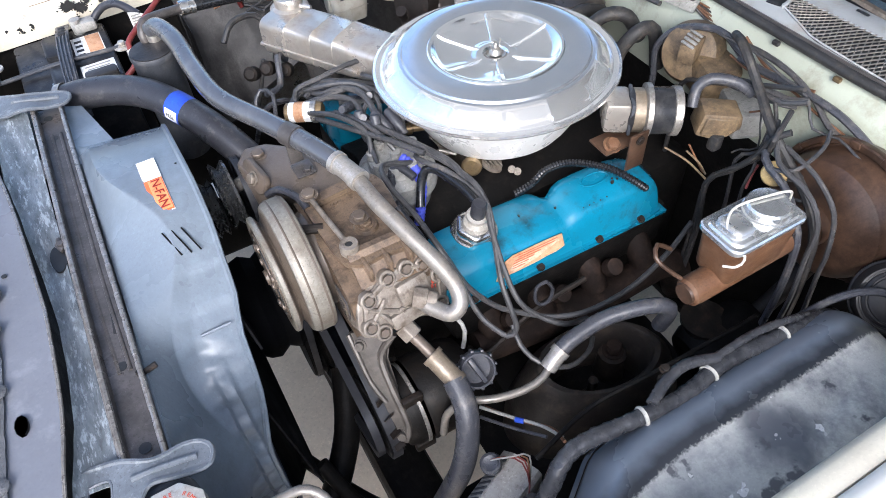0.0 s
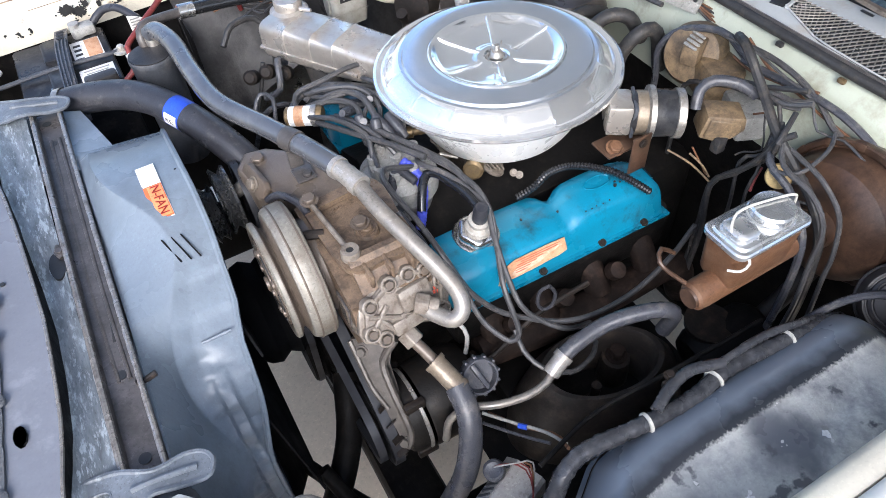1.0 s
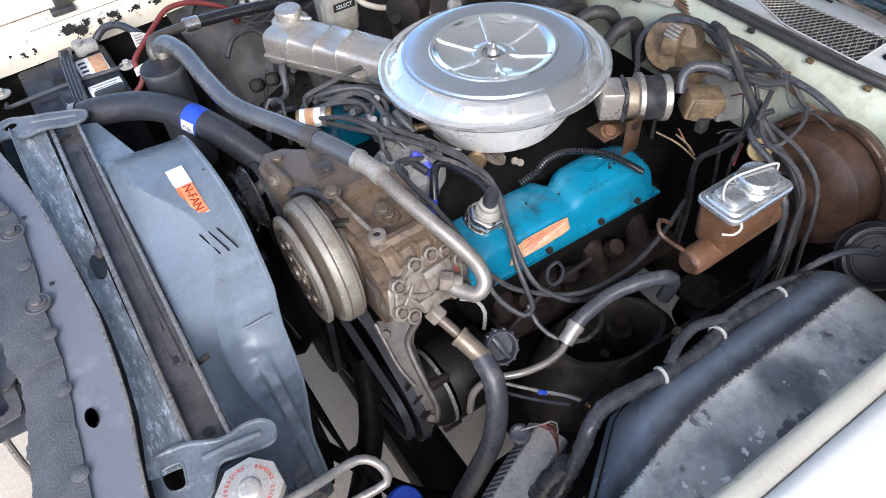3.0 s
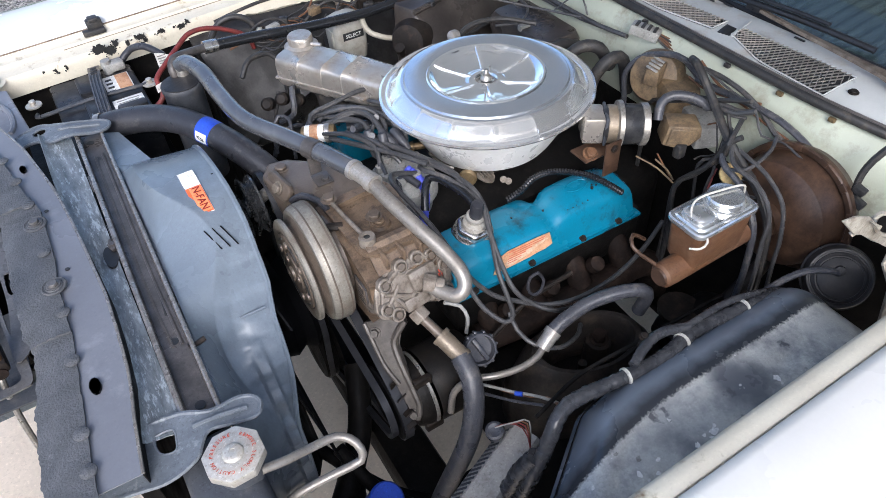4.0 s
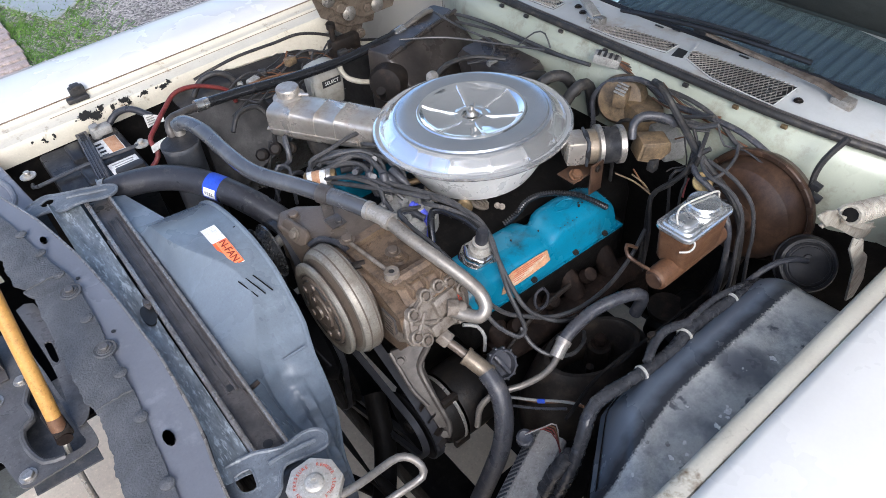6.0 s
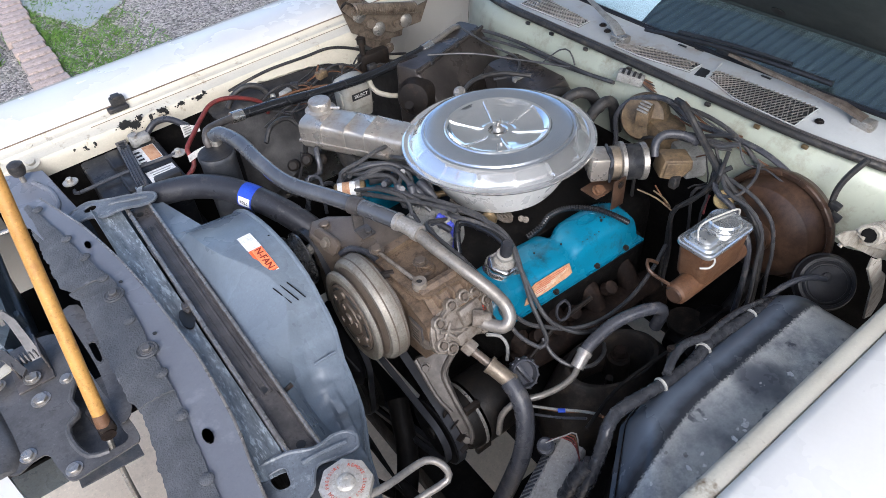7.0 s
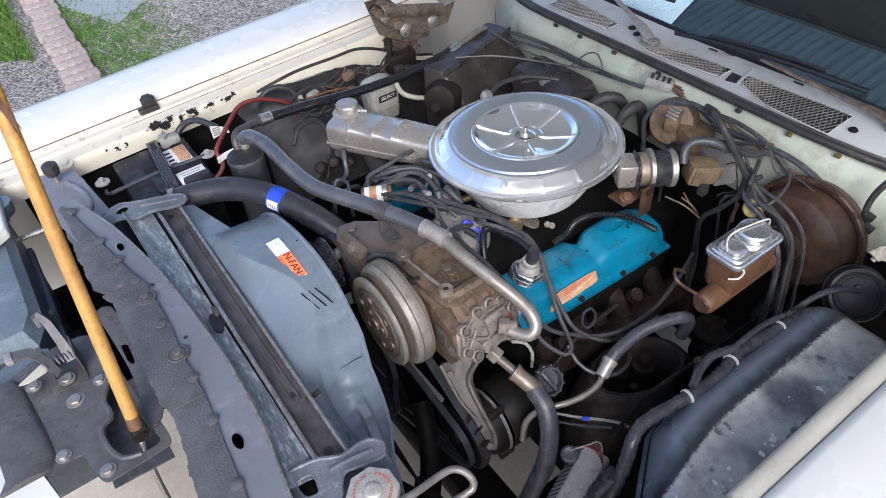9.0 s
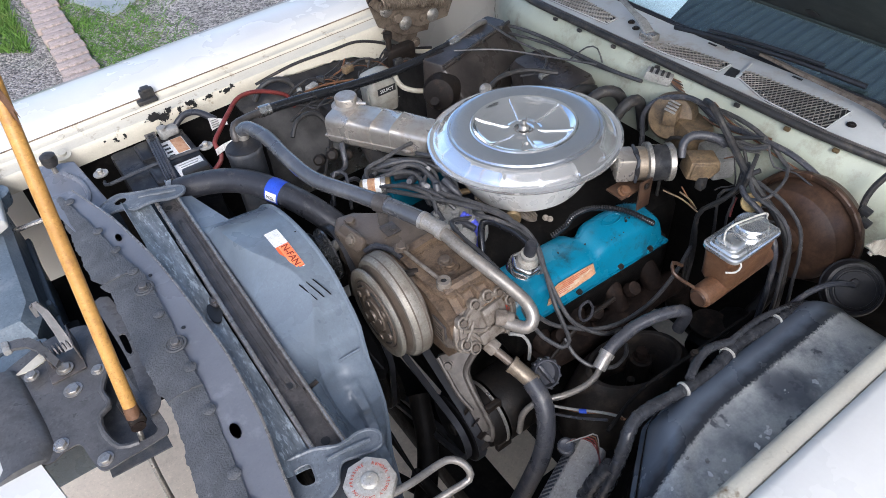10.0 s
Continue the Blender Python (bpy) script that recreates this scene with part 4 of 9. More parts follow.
for i in range(220):
    a = i * 0.62
    c = Vector((0.846, -0.697, 1.006)).lerp(Vector((1.03, -0.697, 0.922)), i / 219)
    near_coil.append(c + 0.0150 * (math.cos(a) * Vector((0, 1, 0)) + math.sin(a) * Vector((0.415, 0, 0.91))))
part("spring", tube(near_coil, 0.0036, 5, raw=True), HINGECREAM, near_hinge, "pale close-wound coil spring")
part("spring_core", tube([(0.85, -0.697, 1.004), (1.03, -0.697, 0.922)], 0.0115, 10, raw=True), SHADEIRON, near_hinge, "dark core")
for k, (x, y, z) in enumerate(((1.078, -0.570, 0.876), (1.078, -0.577, 0.852))):
    part("cable_clip", box((0, 0, 0), (0.014, 0.021, 0.013), 0.002, Matrix.Translation((x - 0.026, y, z)) @ Matrix.Rotation(radians(12), 4, "X")), RUBBERDUST, car, "black cable clip")

# nose: white header panel, headlamp backs
part("header_panel", prism([(-0.392, 0.02), (-0.345, -0.195), (-0.27, -0.52), (-0.24, -0.75), (-0.5, -1.02), (-0.9, -0.9), (-0.9, 0.3), (-0.43, 0.16)], 0.865, 0.897, None, 0.008), WHITE, car, "white painted nose panel")
lamp = thing("headlamp_housing", (-0.36, 0.42, 0.5), "grey-blue moulded headlamp housing", "headlamp housing")
part("housing", loft([[Vector((-0.405 + a * dx, 0.43 + b * dy, z)) for a, b in ((-1, -1), (0.8, -1), (1, -0.8), (1, 0.8), (0.8, 1), (-1, 1))] for dx, dy, z in ((0.10, 0.24, 0.42), (0.11, 0.26, 0.70), (0.11, 0.25, 0.84), (0.095, 0.22, 0.865), (0.08, 0.20, 0.868))]), HEADBLUE, lamp, sharp=30)
part("rib", box((-0.29, 0.43, 0.74), (0.012, 0.40, 0.02), 0.005), HEADBLUE, lamp)
part("rib", box((-0.29, 0.33, 0.66), (0.012, 0.02, 0.25), 0.005), HEADBLUE, lamp)
part("lug", join(lathe([(0, 0), (0.03, 0), (0.034, 0.03), (0.028, 0.034), (0.012, 0.034), (0.012, 0.02), (0, 0.02)], axes((-0.30, 0.64, 0.85), (0, 0, 1)), 18), box((-0.31, 0.62, 0.86), (0.05, 0.05, 0.025), 0.008)), HEADBLUE, lamp)
part("adjuster", tube([(-0.29, 0.55, 0.83), (-0.22, 0.53, 0.84), (-0.19, 0.52, 0.84)], 0.006, 8), STEEL, lamp)
part("lamp_block", box((-0.345, 0.10, 0.80), (0.10, 0.12, 0.12), 0.02), HEADBLUE, lamp)
part("lamp_strut", box((-0.27, 0.20, 0.68), (0.03, 0.18, 0.14), 0.008, None), SHADEIRON, lamp)
# Added black sheet: hides the ground where the void is only shaded.
part("void_blackout", box((-0.26, 0.42, 0.56), (0.34, 0.54, 0.01), 0.002), FANSHADE, car, "added black sheet for the dark void behind the grille")
part("lamp_door", prism([(-0.29, 0.84), (-0.285, 0.67), (-0.291, 0.50), (-0.319, 0.495), (-0.345, 0.44), (-0.43, 0.42), (-0.9, 0.42), (-0.9, 0.84)], 0.872, 0.895, None, 0.006), WHITE, car, "white painted nose corner")
part("front_valance", box((-0.62, 0.0, 0.66), (0.06, 1.9, 0.22), 0.02), WHITE, car)


# ---- radiator support and shroud ----
support = thing("radiator_support", (-0.05, 0, 0.35), "scuffed dark steel radiator support with an upper channel", "radiator support")
# upper channel: a shallow tray with raised lips
CH = [(-0.030, 0.895), (-0.030, 0.909), (-0.0265, 0.911), (-0.023, 0.908), (-0.0215, 0.899), (0.010, 0.897), (0.0125, 0.906), (0.0155, 0.909), (0.018, 0.906), (0.019, 0.88)]
part("channel", sheet(lambda u, v: Vector((CH[min(round(v * 9), 9)][0] + 0.006 * u, -0.405 + 0.735 * u, CH[min(round(v * 9), 9)][1] + 0.002 * math.sin(3 * u))), 24, 9, 0.0016), BARMET, support, "dark steel channel with raised edges", 50)
for y in (-0.38, -0.26, 0.02, 0.24, 0.3):
    part("hole", lathe([(0, 0), (0.007, 0), (0.0072, 0.0009), (0, 0.0009)], axes((-0.004, y, 0.8985), (0, 0, 1)), 14), BLACKINK, support, "dark hole")
# Paler tubes draw the highlight along both raised lips.
for x, z, r in ((-0.0265, 0.9105, 0.0042), (0.0155, 0.9085, 0.0034)):
    part("rolled_lip", tube([(x + 0.006 * k / 8, -0.405 + 0.735 * k / 8, z + 0.002 * math.sin(3 * k / 8)) for k in range(9)], r, 8), LIPSHINE, support, "brown rolled edge, paler for its highlight")
part("slot", box((-0.002, -0.19, 0.8988), (0.012, 0.035, 0.001), 0.0003), BLACKINK, support, "dark slot")
for y in (-0.32, -0.15, 0.0, 0.15):
    part("seam_clip", box((-0.0265, y, 0.9125), (0.0045, 0.05, 0.002), 0.0006), BARMET, support)
part("bolt", join(hexbolt((0.012, -0.285, 0.899), (1, 0.1, 0.2), 0.006, 0.006), tube([(0.012, -0.285, 0.9), (0.035, -0.283, 0.905)], 0.004, 8)), GREASE, support, "rusty bolt")


def scraped(u, v):
    y = -0.41 + 0.76 * u
    pinch = math.exp(-((y + 0.045) / 0.045) ** 2)
    w0 = -0.080 + 0.012 * math.exp(-((y + 0.04) / 0.09) ** 2)
    z = 0.917 - 0.013 * v ** 0.7 - 0.012 * pinch * math.sin(math.pi * v) + 0.004 * math.sin(11 * u + 3 * v) * v * (1 - v) * 3 + 0.0022 * noise.noise((y * 25, v * 3, 0)) + 0.006 * (1 - v) ** 6
    return Vector((w0 + (-0.031 - w0) * v, y, z))


part("scraped_panel", sheet(scraped, 130, 16), SCUFF, support, "bent grey-blue panel with scraped paint", 60)
part("latch_hole", prism([(-0.040 + 0.010 * math.cos(a / 9 * math.pi) + (0.005 if a in (0, 1, 17) else 0), -0.045 + 0.026 * math.sin(a / 9 * math.pi)) for a in range(18)], 0.8985, 0.9055), BLACKINK, support, "dark notched hole")
part("latch_catch", join(tube([(-0.032, -0.012, 0.909), (-0.034, -0.026, 0.910), (-0.030, -0.036, 0.908)], 0.004, 8), hexbolt((-0.031, -0.026, 0.911), (0, 0, 1), 0.0055, 0.004)), BARMET, support, "small bent steel catch")
for x in (-0.009, 0.004):
    part("pressed_bead", tube([(x + 0.004, 0.25, 0.8985), (x + 0.002, 0.05, 0.8985), (x, -0.12, 0.8983), (x + 0.001, -0.27, 0.898)], 0.0028, 8), BARMET, support)
part("lower_panel", box((-0.10, 0.0, 0.62), (0.02, 0.84, 0.5), 0), SHADEIRON, support)


PANELX = [(-0.46, -0.084), (-0.39, -0.076), (-0.325, -0.065), (-0.25, -0.061), (-0.163, -0.059), (-0.034, -0.066), (0.04, -0.071), (0.126, -0.079), (0.21, -0.093), (0.294, -0.108), (0.44, -0.150)]
FLAPOUT = [(-0.47, -0.188), (-0.38, -0.184), (-0.303, -0.175), (-0.247, -0.167), (-0.199, -0.166), (-0.176, -0.173), (-0.05, -0.173), (0.087, -0.171), (0.112, -0.180), (0.138, -0.188), (0.253, -0.190), (0.44, -0.190)]
FLAPIN = [(-0.47, -0.132), (-0.39, -0.127), (-0.312, -0.120), (-0.224, -0.112), (-0.10, -0.112), (-0.06, -0.107), (0.072, -0.107), (0.17, -0.128), (0.28, -0.146), (0.44, -0.178)]


def deflector(u, v):
    y = -0.46 + 0.90 * u
    x0, x1 = along(FLAPIN, y) - 0.03, along(PANELX, y)
    roll = 0.0
    return Vector((x0 + (x1 - x0) * v, y, 0.942 - 0.004 * v - roll - 0.012 * abs(u - 0.5) ** 2 + 0.0012 * math.sin(7 * u)))


defl = thing("air_deflector", (-0.13, 0, 0.9), "dark grey metal panel with a riveted rubber flap", "air deflector")
part("panel", sheet(deflector, 70, 4, 0.002), PANELGREY, defl, "smooth dark grey panel", 30)
part("panel_edge", tube([deflector(k / 24, 1.0) for k in range(25)], 0.0022, 6, raw=True), LIPSHINE, defl, "paler bright edge")
part("panel_skirt", sheet(lambda u, v: deflector(u, 1) + Vector((0.002 * v, 0, -0.001 - 0.045 * v)), 40, 2, 0.0015), SHADEIRON, defl)


def flap(u, v, y0, y1, seed):
    y = y0 + (y1 - y0) * u
    ragged = 0.003 * noise.noise((y * 40, seed, 0)) + 0.0022 * noise.noise((y * 150, seed, 5))
    x0, x1 = along(FLAPOUT, y) + ragged, along(FLAPIN, y) + 0.35 * ragged
    skew = 0.010 * (v - 0.35) * (u - 0.5) * 2 + 0.0025 * noise.noise((v * 9, u * 2, seed + 2)) * (1 if u > 0.97 or u < 0.03 else 0)
    lift = 0.0032 * (1 - u) ** 6 + 0.0045 * (noise.noise((y * 11, v * 2, seed))) * (1 - v) ** 1.5
    return Vector((x0 + (x1 - x0) * v, y + skew, 0.9462 - 0.004 * abs(y / 0.45) ** 2 + lift - 0.010 * (1 - v) ** 2.5))


for i, (a, b) in enumerate(((-0.47, -0.196), (-0.206, 0.116), (0.106, 0.42))):
    part("rubber_flap", sheet(lambda u, v: flap(u, v, a, b, i * 3.7), 90, 10, 0.003), RUBBERSHEET, defl, "grey rubber flap with ragged edges", 60)
for x, y in ((-0.163, 0.389), (-0.142, 0.255), (-0.130, 0.178), (-0.121, 0.100), (-0.118, -0.031), (-0.115, -0.170), (-0.120, -0.261), (-0.131, -0.377), (-0.134, -0.43)):
    part("rivet", lathe([(0.0098, 0), (0.0095, 0.0016), (0.006, 0.0034), (0, 0.004)], axes((x, y, 0.9475 - 0.004 * abs(y / 0.45) ** 2), (0, 0, 1)), 16), RUBBERSHEET, defl, "flat grey rivet head")
for x, y in ((-0.117, -0.111), (-0.119, 0.046)):
    b = part("bolt_plate", lathe([(0.0175, -0.001), (0.0172, 0.0012), (0.0158, 0.0020), (0.0145, 0.0008), (0.0125, 0.0006), (0.0115, 0.0022), (0, 0.0022)], axes((x, y, 0.9467), (0, 0, 1)), 24), RUBBERSHEET, defl, "pressed steel cup")
    part("bolt", hexbolt((x, y, 0.9485), (0, 0, 1), 0.0074, 0.006), LATCHMET, b)
for x, y, r in ((-0.104, -0.314, 1.0), (-0.116, 0.217, 0.75)):
    part("slot", prism([(x + 0.007 * r * math.cos(a / 10 * 2 * math.pi), y + 0.0135 * r * math.sin(a / 10 * 2 * math.pi)) for a in range(20)], 0.9395, 0.9432), BLACKINK, defl, "dark slot in the panel")
for x, y in ((-0.0955, -0.08), (-0.100, 0.076)):
    part("hole", lathe([(0, 0), (0.0034, 0), (0.0034, 0.0012), (0, 0.0012)], axes((x, y, 0.9412), (0, 0, 1)), 10), BLACKINK, defl)


def clamp_arm(outline, hole, shape, bolt, label, groove):
    """A stamped clamp that holds the radiator's end, with an oblong hole."""
    cx, cy = sum(p[0] for p in outline) / len(outline), sum(p[1] for p in outline) / len(outline)
    a = thing("radiator_bracket", (cx, cy, 0.8), label, "bracket", "radiator brackets")
    part("arm", pierced(outline, [hole], 0.003, shape), BRACKET, a, "stamped grey-blue steel arm", 60)
    ring = smooth_path([(x, y, 0) for x, y in outline + outline[:1]], 0.006)
    part("rolled_edge", tube([Vector((q.x, q.y, shape(q.x, q.y) - 0.001)) for q in ring], 0.0032, 6, raw=True), BRACKET, a)
    part("hole_edge", tube([Vector((q.x, q.y, shape(q.x, q.y) - 0.001)) for q in smooth_path([(x, y, 0) for x, y in hole + hole[:1]], 0.004)], 0.0018, 6, raw=True), BRACKET, a)
    part("groove", tube([Vector((x, y, shape(x, y) + 0.0005)) for x, y in groove], 0.0035, 8), BRACKET, a)
    part("bolt", hexbolt((bolt[0], bolt[1], shape(*bolt)), (0, 0, 1), 0.010, 0.007), BRACKET, a)


clamp_arm([(-0.165, -0.385), (-0.132, -0.379), (-0.069, -0.383), (-0.031, -0.393), (0.003, -0.411), (0.036, -0.407), (0.055, -0.413), (0.062, -0.425), (0.058, -0.437), (0.049, -0.443), (0.02, -0.440), (-0.005, -0.437), (-0.018, -0.45), (-0.03, -0.465), (-0.07, -0.470), (-0.12, -0.455), (-0.17, -0.44)],
    [(-0.064, -0.404), (-0.052, -0.4045), (-0.041, -0.41), (-0.042, -0.425), (-0.046, -0.438), (-0.056, -0.437), (-0.064, -0.431), (-0.067, -0.417)],
    lambda x, y: 0.912 + 0.010 * math.exp(-((x + 0.01) / 0.04) ** 2) - 0.012 * max(0, (-0.09 - x) / 0.06), (-0.14, -0.41), "grey-blue stamped steel radiator bracket beside the filler cap", [(0.045, -0.427), (0.01, -0.424), (-0.02, -0.422)])
clamp_arm([(-0.155, 0.350), (-0.135, 0.372), (-0.112, 0.395), (-0.08, 0.398), (-0.055, 0.374), (-0.03, 0.356), (0.0, 0.352), (0.027, 0.346), (0.042, 0.330), (0.035, 0.310), (0.01, 0.305), (-0.03, 0.310), (-0.062, 0.318), (-0.085, 0.345), (-0.11, 0.350), (-0.141, 0.326), (-0.152, 0.335)],
    [(-0.092, 0.381), (-0.078, 0.383), (-0.066, 0.372), (-0.068, 0.360), (-0.082, 0.361), (-0.092, 0.370)],
    lambda x, y: 0.905 + 0.018 * math.exp(-((x + 0.03) / 0.05) ** 2) + 0.006 * max(0, x / 0.04), (-0.128, 0.358), "grey-blue stamped steel radiator bracket beside the battery", [(0.025, 0.328), (-0.01, 0.332), (-0.045, 0.345)])

rad = thing("radiator", (0.0, -0.03, 0.38), "black radiator with side tanks and a filler neck", "radiator")
part("core", box((-0.022, -0.03, 0.63), (0.05, 0.80, 0.50), 0.004), SHADEIRON, rad)
part("tank", box((-0.012, -0.485, 0.66), (0.085, 0.14, 0.47), 0.022, seg=4), BLACKPAINT, rad, "dark side tank")
part("tank", box((-0.012, 0.40, 0.63), (0.075, 0.09, 0.48), 0.02, seg=4), BLACKPAINT, rad, "dark side tank")
part("filler_neck", lathe([(0.027, 0.885), (0.027, 0.915), (0.030, 0.918), (0.030, 0.922), (0, 0.922)], Matrix.Translation((0.010, -0.49, 0)), 24), BLACKPAINT, rad)
cap_m = Matrix.Translation((0.010, -0.49, 0.922))
capbm = prism([(0.0365 * math.cos(math.pi * (i + 0.5) / 4), 0.0365 * math.sin(math.pi * (i + 0.5) / 4)) for i in range(8)], -0.004, 0.0105, cap_m, 0.0016)
rcap = part("pressure_cap", capbm, ALU, rad, "octagonal grey pressure cap with red lettering")
part("face", lathe([(0.028, 0.0101), (0.027, 0.0108), (0.013, 0.0108), (0.012, 0.013), (0.010, 0.0145), (0.004, 0.0145), (0.004, 0.0135), (0, 0.0135)], cap_m, 28), ALU, rcap)
ring = []
for i, ch in enumerate("CAUTION PRESSURE  REMOVE SLOWLY"):
    if ch != " ":
        a = math.pi * 0.9 - i * 2 * math.pi / 32
        ring.append(text_bm(ch, 0.0062, cap_m @ Matrix.Rotation(a, 4, "Z") @ Matrix.Translation((0, 0.0245, 0.0112)), 0.0002))
part("lettering", join(*ring), REDINK, rcap, "red lettering round the rim")
solo("overflow_pipe", tube([(0.030, -0.505, 0.895), (0.06, -0.505, 0.888), (0.10, -0.497, 0.872), (0.125, -0.497, 0.868), (0.140, -0.506, 0.862), (0.147, -0.519, 0.850), (0.142, -0.526, 0.835), (0.11, -0.522, 0.83), (0.06, -0.515, 0.82), (0.03, -0.51, 0.80)], 0.0058, 10), PIPEMETAL, "bent grey metal overflow pipe from the radiator neck", "pipe")

# fan shroud: from the radiator's rectangle to a ring round the fan
shroud = thing("fan_shroud", (0.08, 0, 0.27), "grey-black plastic fan shroud, dusty, with moulded creases", "fan shroud")
FY, FZ, FR = -0.005, 0.600, 0.352


def rect_edge(a):
    """The point of the radiator's outline at angle a, seen from the fan's centre."""
    c, s = math.cos(a), math.sin(a)
    hw, ht, hb = 0.405, 0.302, 0.30
    h = ht if s > 0 else hb
    k = min(hw / abs(c) if abs(c) > 1e-6 else 9, h / abs(s) if abs(s) > 1e-6 else 9)
    return Vector((0.022, FY + k * c, FZ + k * s))


RINGX = [(0, 0.155), (80, 0.158), (97, 0.160), (109, 0.158), (118, 0.152), (125, 0.149), (134, 0.134), (142, 0.130), (150, 0.124), (157, 0.113), (164, 0.102), (200, 0.098), (360, 0.155)]


def ring_x(a):
    """How far back the ring reaches: less towards its near side."""
    return along(RINGX, math.degrees(a) % 360)


def shroud_pt(u, v):
    a = 2 * math.pi * u
    p0 = rect_edge(a)
    d = math.degrees(a)
    x1 = 0.045 + 0.062 * math.exp(-((d - 108) / 17) ** 2) + 0.03 * math.exp(-((d - 160) / 14) ** 2)
    p1 = Vector((x1, FY + (FR + 0.004) * math.cos(a), FZ + (FR + 0.004) * math.sin(a)))
    p2 = Vector((ring_x(a), FY + FR * 0.985 * math.cos(a), FZ + FR * 0.985 * math.sin(a)))
    if v < 0.6:
        t = v / 0.6
        r0 = math.hypot(p0.y - FY, p0.z - FZ)
        rr = r0 + (FR + 0.004 - r0) * (t if r0 < FR else t ** 0.7)
        return Vector((p0.x + (x1 - p0.x) * t, FY + rr * math.cos(a), FZ + rr * math.sin(a)))
    q = p1.lerp(p2, (v - 0.6) / 0.4)
    k = math.exp(-((d - 158) / 18) ** 2) * math.sin(math.pi * (v - 0.6) / 0.4)
    w = min(1.0, (v - 0.6) / 0.12)
    dent = -0.0045 * min(1, max(0, (d - 117.6) / 0.9)) + 0.003 * min(1, max(0, (d - 119) / 7)) - 0.004 * min(1, max(0, (d - 126) / 0.9)) + 0.003 * min(1, max(0, (d - 127.5) / 6))
    dent -= 0.010 * math.exp(-((d - 135.5) / 2.4) ** 2) * max(0, 1 - (v - 0.6) / 0.22)
    side = min(1.0, max(0.0, (d - 137) / 9)) * (1 if d < 260 else 0)
    dent += side * (0.007 * min(1, max(0, (q.x - 0.080) / 0.005)) - 0.006 * min(1, max(0, (q.x - 0.100) / 0.004)))
    dent += 0.004 * math.exp(-((d - 146) / 2.0) ** 2) - 0.004 * math.exp(-((d - 152) / 1.2) ** 2) + 0.004 * noise.noise((d * 0.5, q.x * 30, 9)) * min(1, max(0, (d - 126) / 10)) + 0.006 * noise.noise((d * 0.12, q.x * 12, 3)) * min(1, max(0, (d - 120) / 20))
    return q + (q - Vector((q.x, FY, FZ))).normalized() * (dent * w + k * 0.012 * noise.noise(q * 24) - 0.006 * math.exp(-((d - 162) / 3) ** 2) * k)


part("hood", sheet(shroud_pt, 420, 64, 0.003), SHROUD, shroud, "moulded grey-black shell", 40)
part("ring_lip", tube([(ring_x(a / 40 * math.pi) + 0.002, FY + FR * 0.985 * math.cos(a / 40 * math.pi), FZ + FR * 0.985 * math.sin(a / 40 * math.pi)) for a in range(81)], 0.0045, 6, raw=True), SHROUD, shroud)
# a vertical pressed crease, side ribs and dents
for a0, x0, x1 in ((131.5, 0.06, 0.13),):
    a = radians(a0 + 0.0)
    d = Vector((0, -math.cos(math.pi - a), math.sin(a)))
    part("crease", tube([Vector((x, FY, FZ)) + Vector((0, math.cos(a), math.sin(a))) * (FR * 0.993 + 0.002) for x in (x0 + 0.03, (x0 + x1) / 2 + 0.01, x1)], 0.0022, 6), SHROUD, shroud)
def on_shroud(a_deg, x, off=0.0):
    a = radians(a_deg)
    return Vector((x, FY, FZ)) + Vector((0, math.cos(a), math.sin(a))) * (FR * 0.995 + off)


def curved_label(name, a0, a1, x0, x1, off, mat, label):
    return part(name, sheet(lambda u, v: on_shroud(a0 + (a1 - a0) * u, x0 + (x1 - x0) * v, off), 14, 3, 0.0004), mat, shroud, label)


curved_label("label", 84, 102.5, 0.101, 0.127, 0.0024, LABELWHITE, "torn white and orange warning label")
curved_label("label_band", 92, 102.3, 0.1015, 0.1265, 0.0032, ORANGE, "orange frame of the label")
curved_label("label_field", 92.4, 101.9, 0.1065, 0.1255, 0.0038, LABELORANGE, "pale orange field")
m = axes(on_shroud(96.5, 0.1145, 0.0048), Vector((0, math.cos(radians(96.5)), math.sin(radians(96.5)))))
tang = Vector((0, -math.sin(radians(96.5)), math.cos(radians(96.5))))
rad_v = Vector((0, math.cos(radians(96.5)), math.sin(radians(96.5))))
bx, by = tang, rad_v.cross(tang)
lab_m = Matrix(((bx.x, by.x, rad_v.x, 0), (bx.y, by.y, rad_v.y, 0), (bx.z, by.z, rad_v.z, 0), (0, 0, 0, 1)))
lab_m = Matrix.Translation(on_shroud(97.2, 0.1160, 0.0048)) @ lab_m
part("lettering", text_bm("N-FAN", 0.0185, lab_m, 0.0003), DARKRED, shroud, "dark red letters N-FAN")
# three moulded slits beside the label
for k in range(3):
    a0 = 107.5 + 0.2 * k
    part("slit", tube([on_shroud(a0 + 6.5 * j / 6, 0.098 + 0.0125 * k + 0.012 * j / 6, 0.0044) for j in range(7)], 0.0012, 6, raw=True), FANSHADE, shroud, "dark moulded slit")
# side stay that leaves the shroud top towards the far bracket
part("wing", loft([[Vector((0.02, 0.14, 0.905)), Vector((0.02, 0.33, 0.895)), Vector((0.026, 0.33, 0.89)), Vector((0.028, 0.14, 0.90))], [Vector((0.085, 0.16, 0.90)), Vector((0.05, 0.33, 0.885)), Vector((0.05, 0.33, 0.88)), Vector((0.085, 0.16, 0.895))]]), SHROUD, shroud)

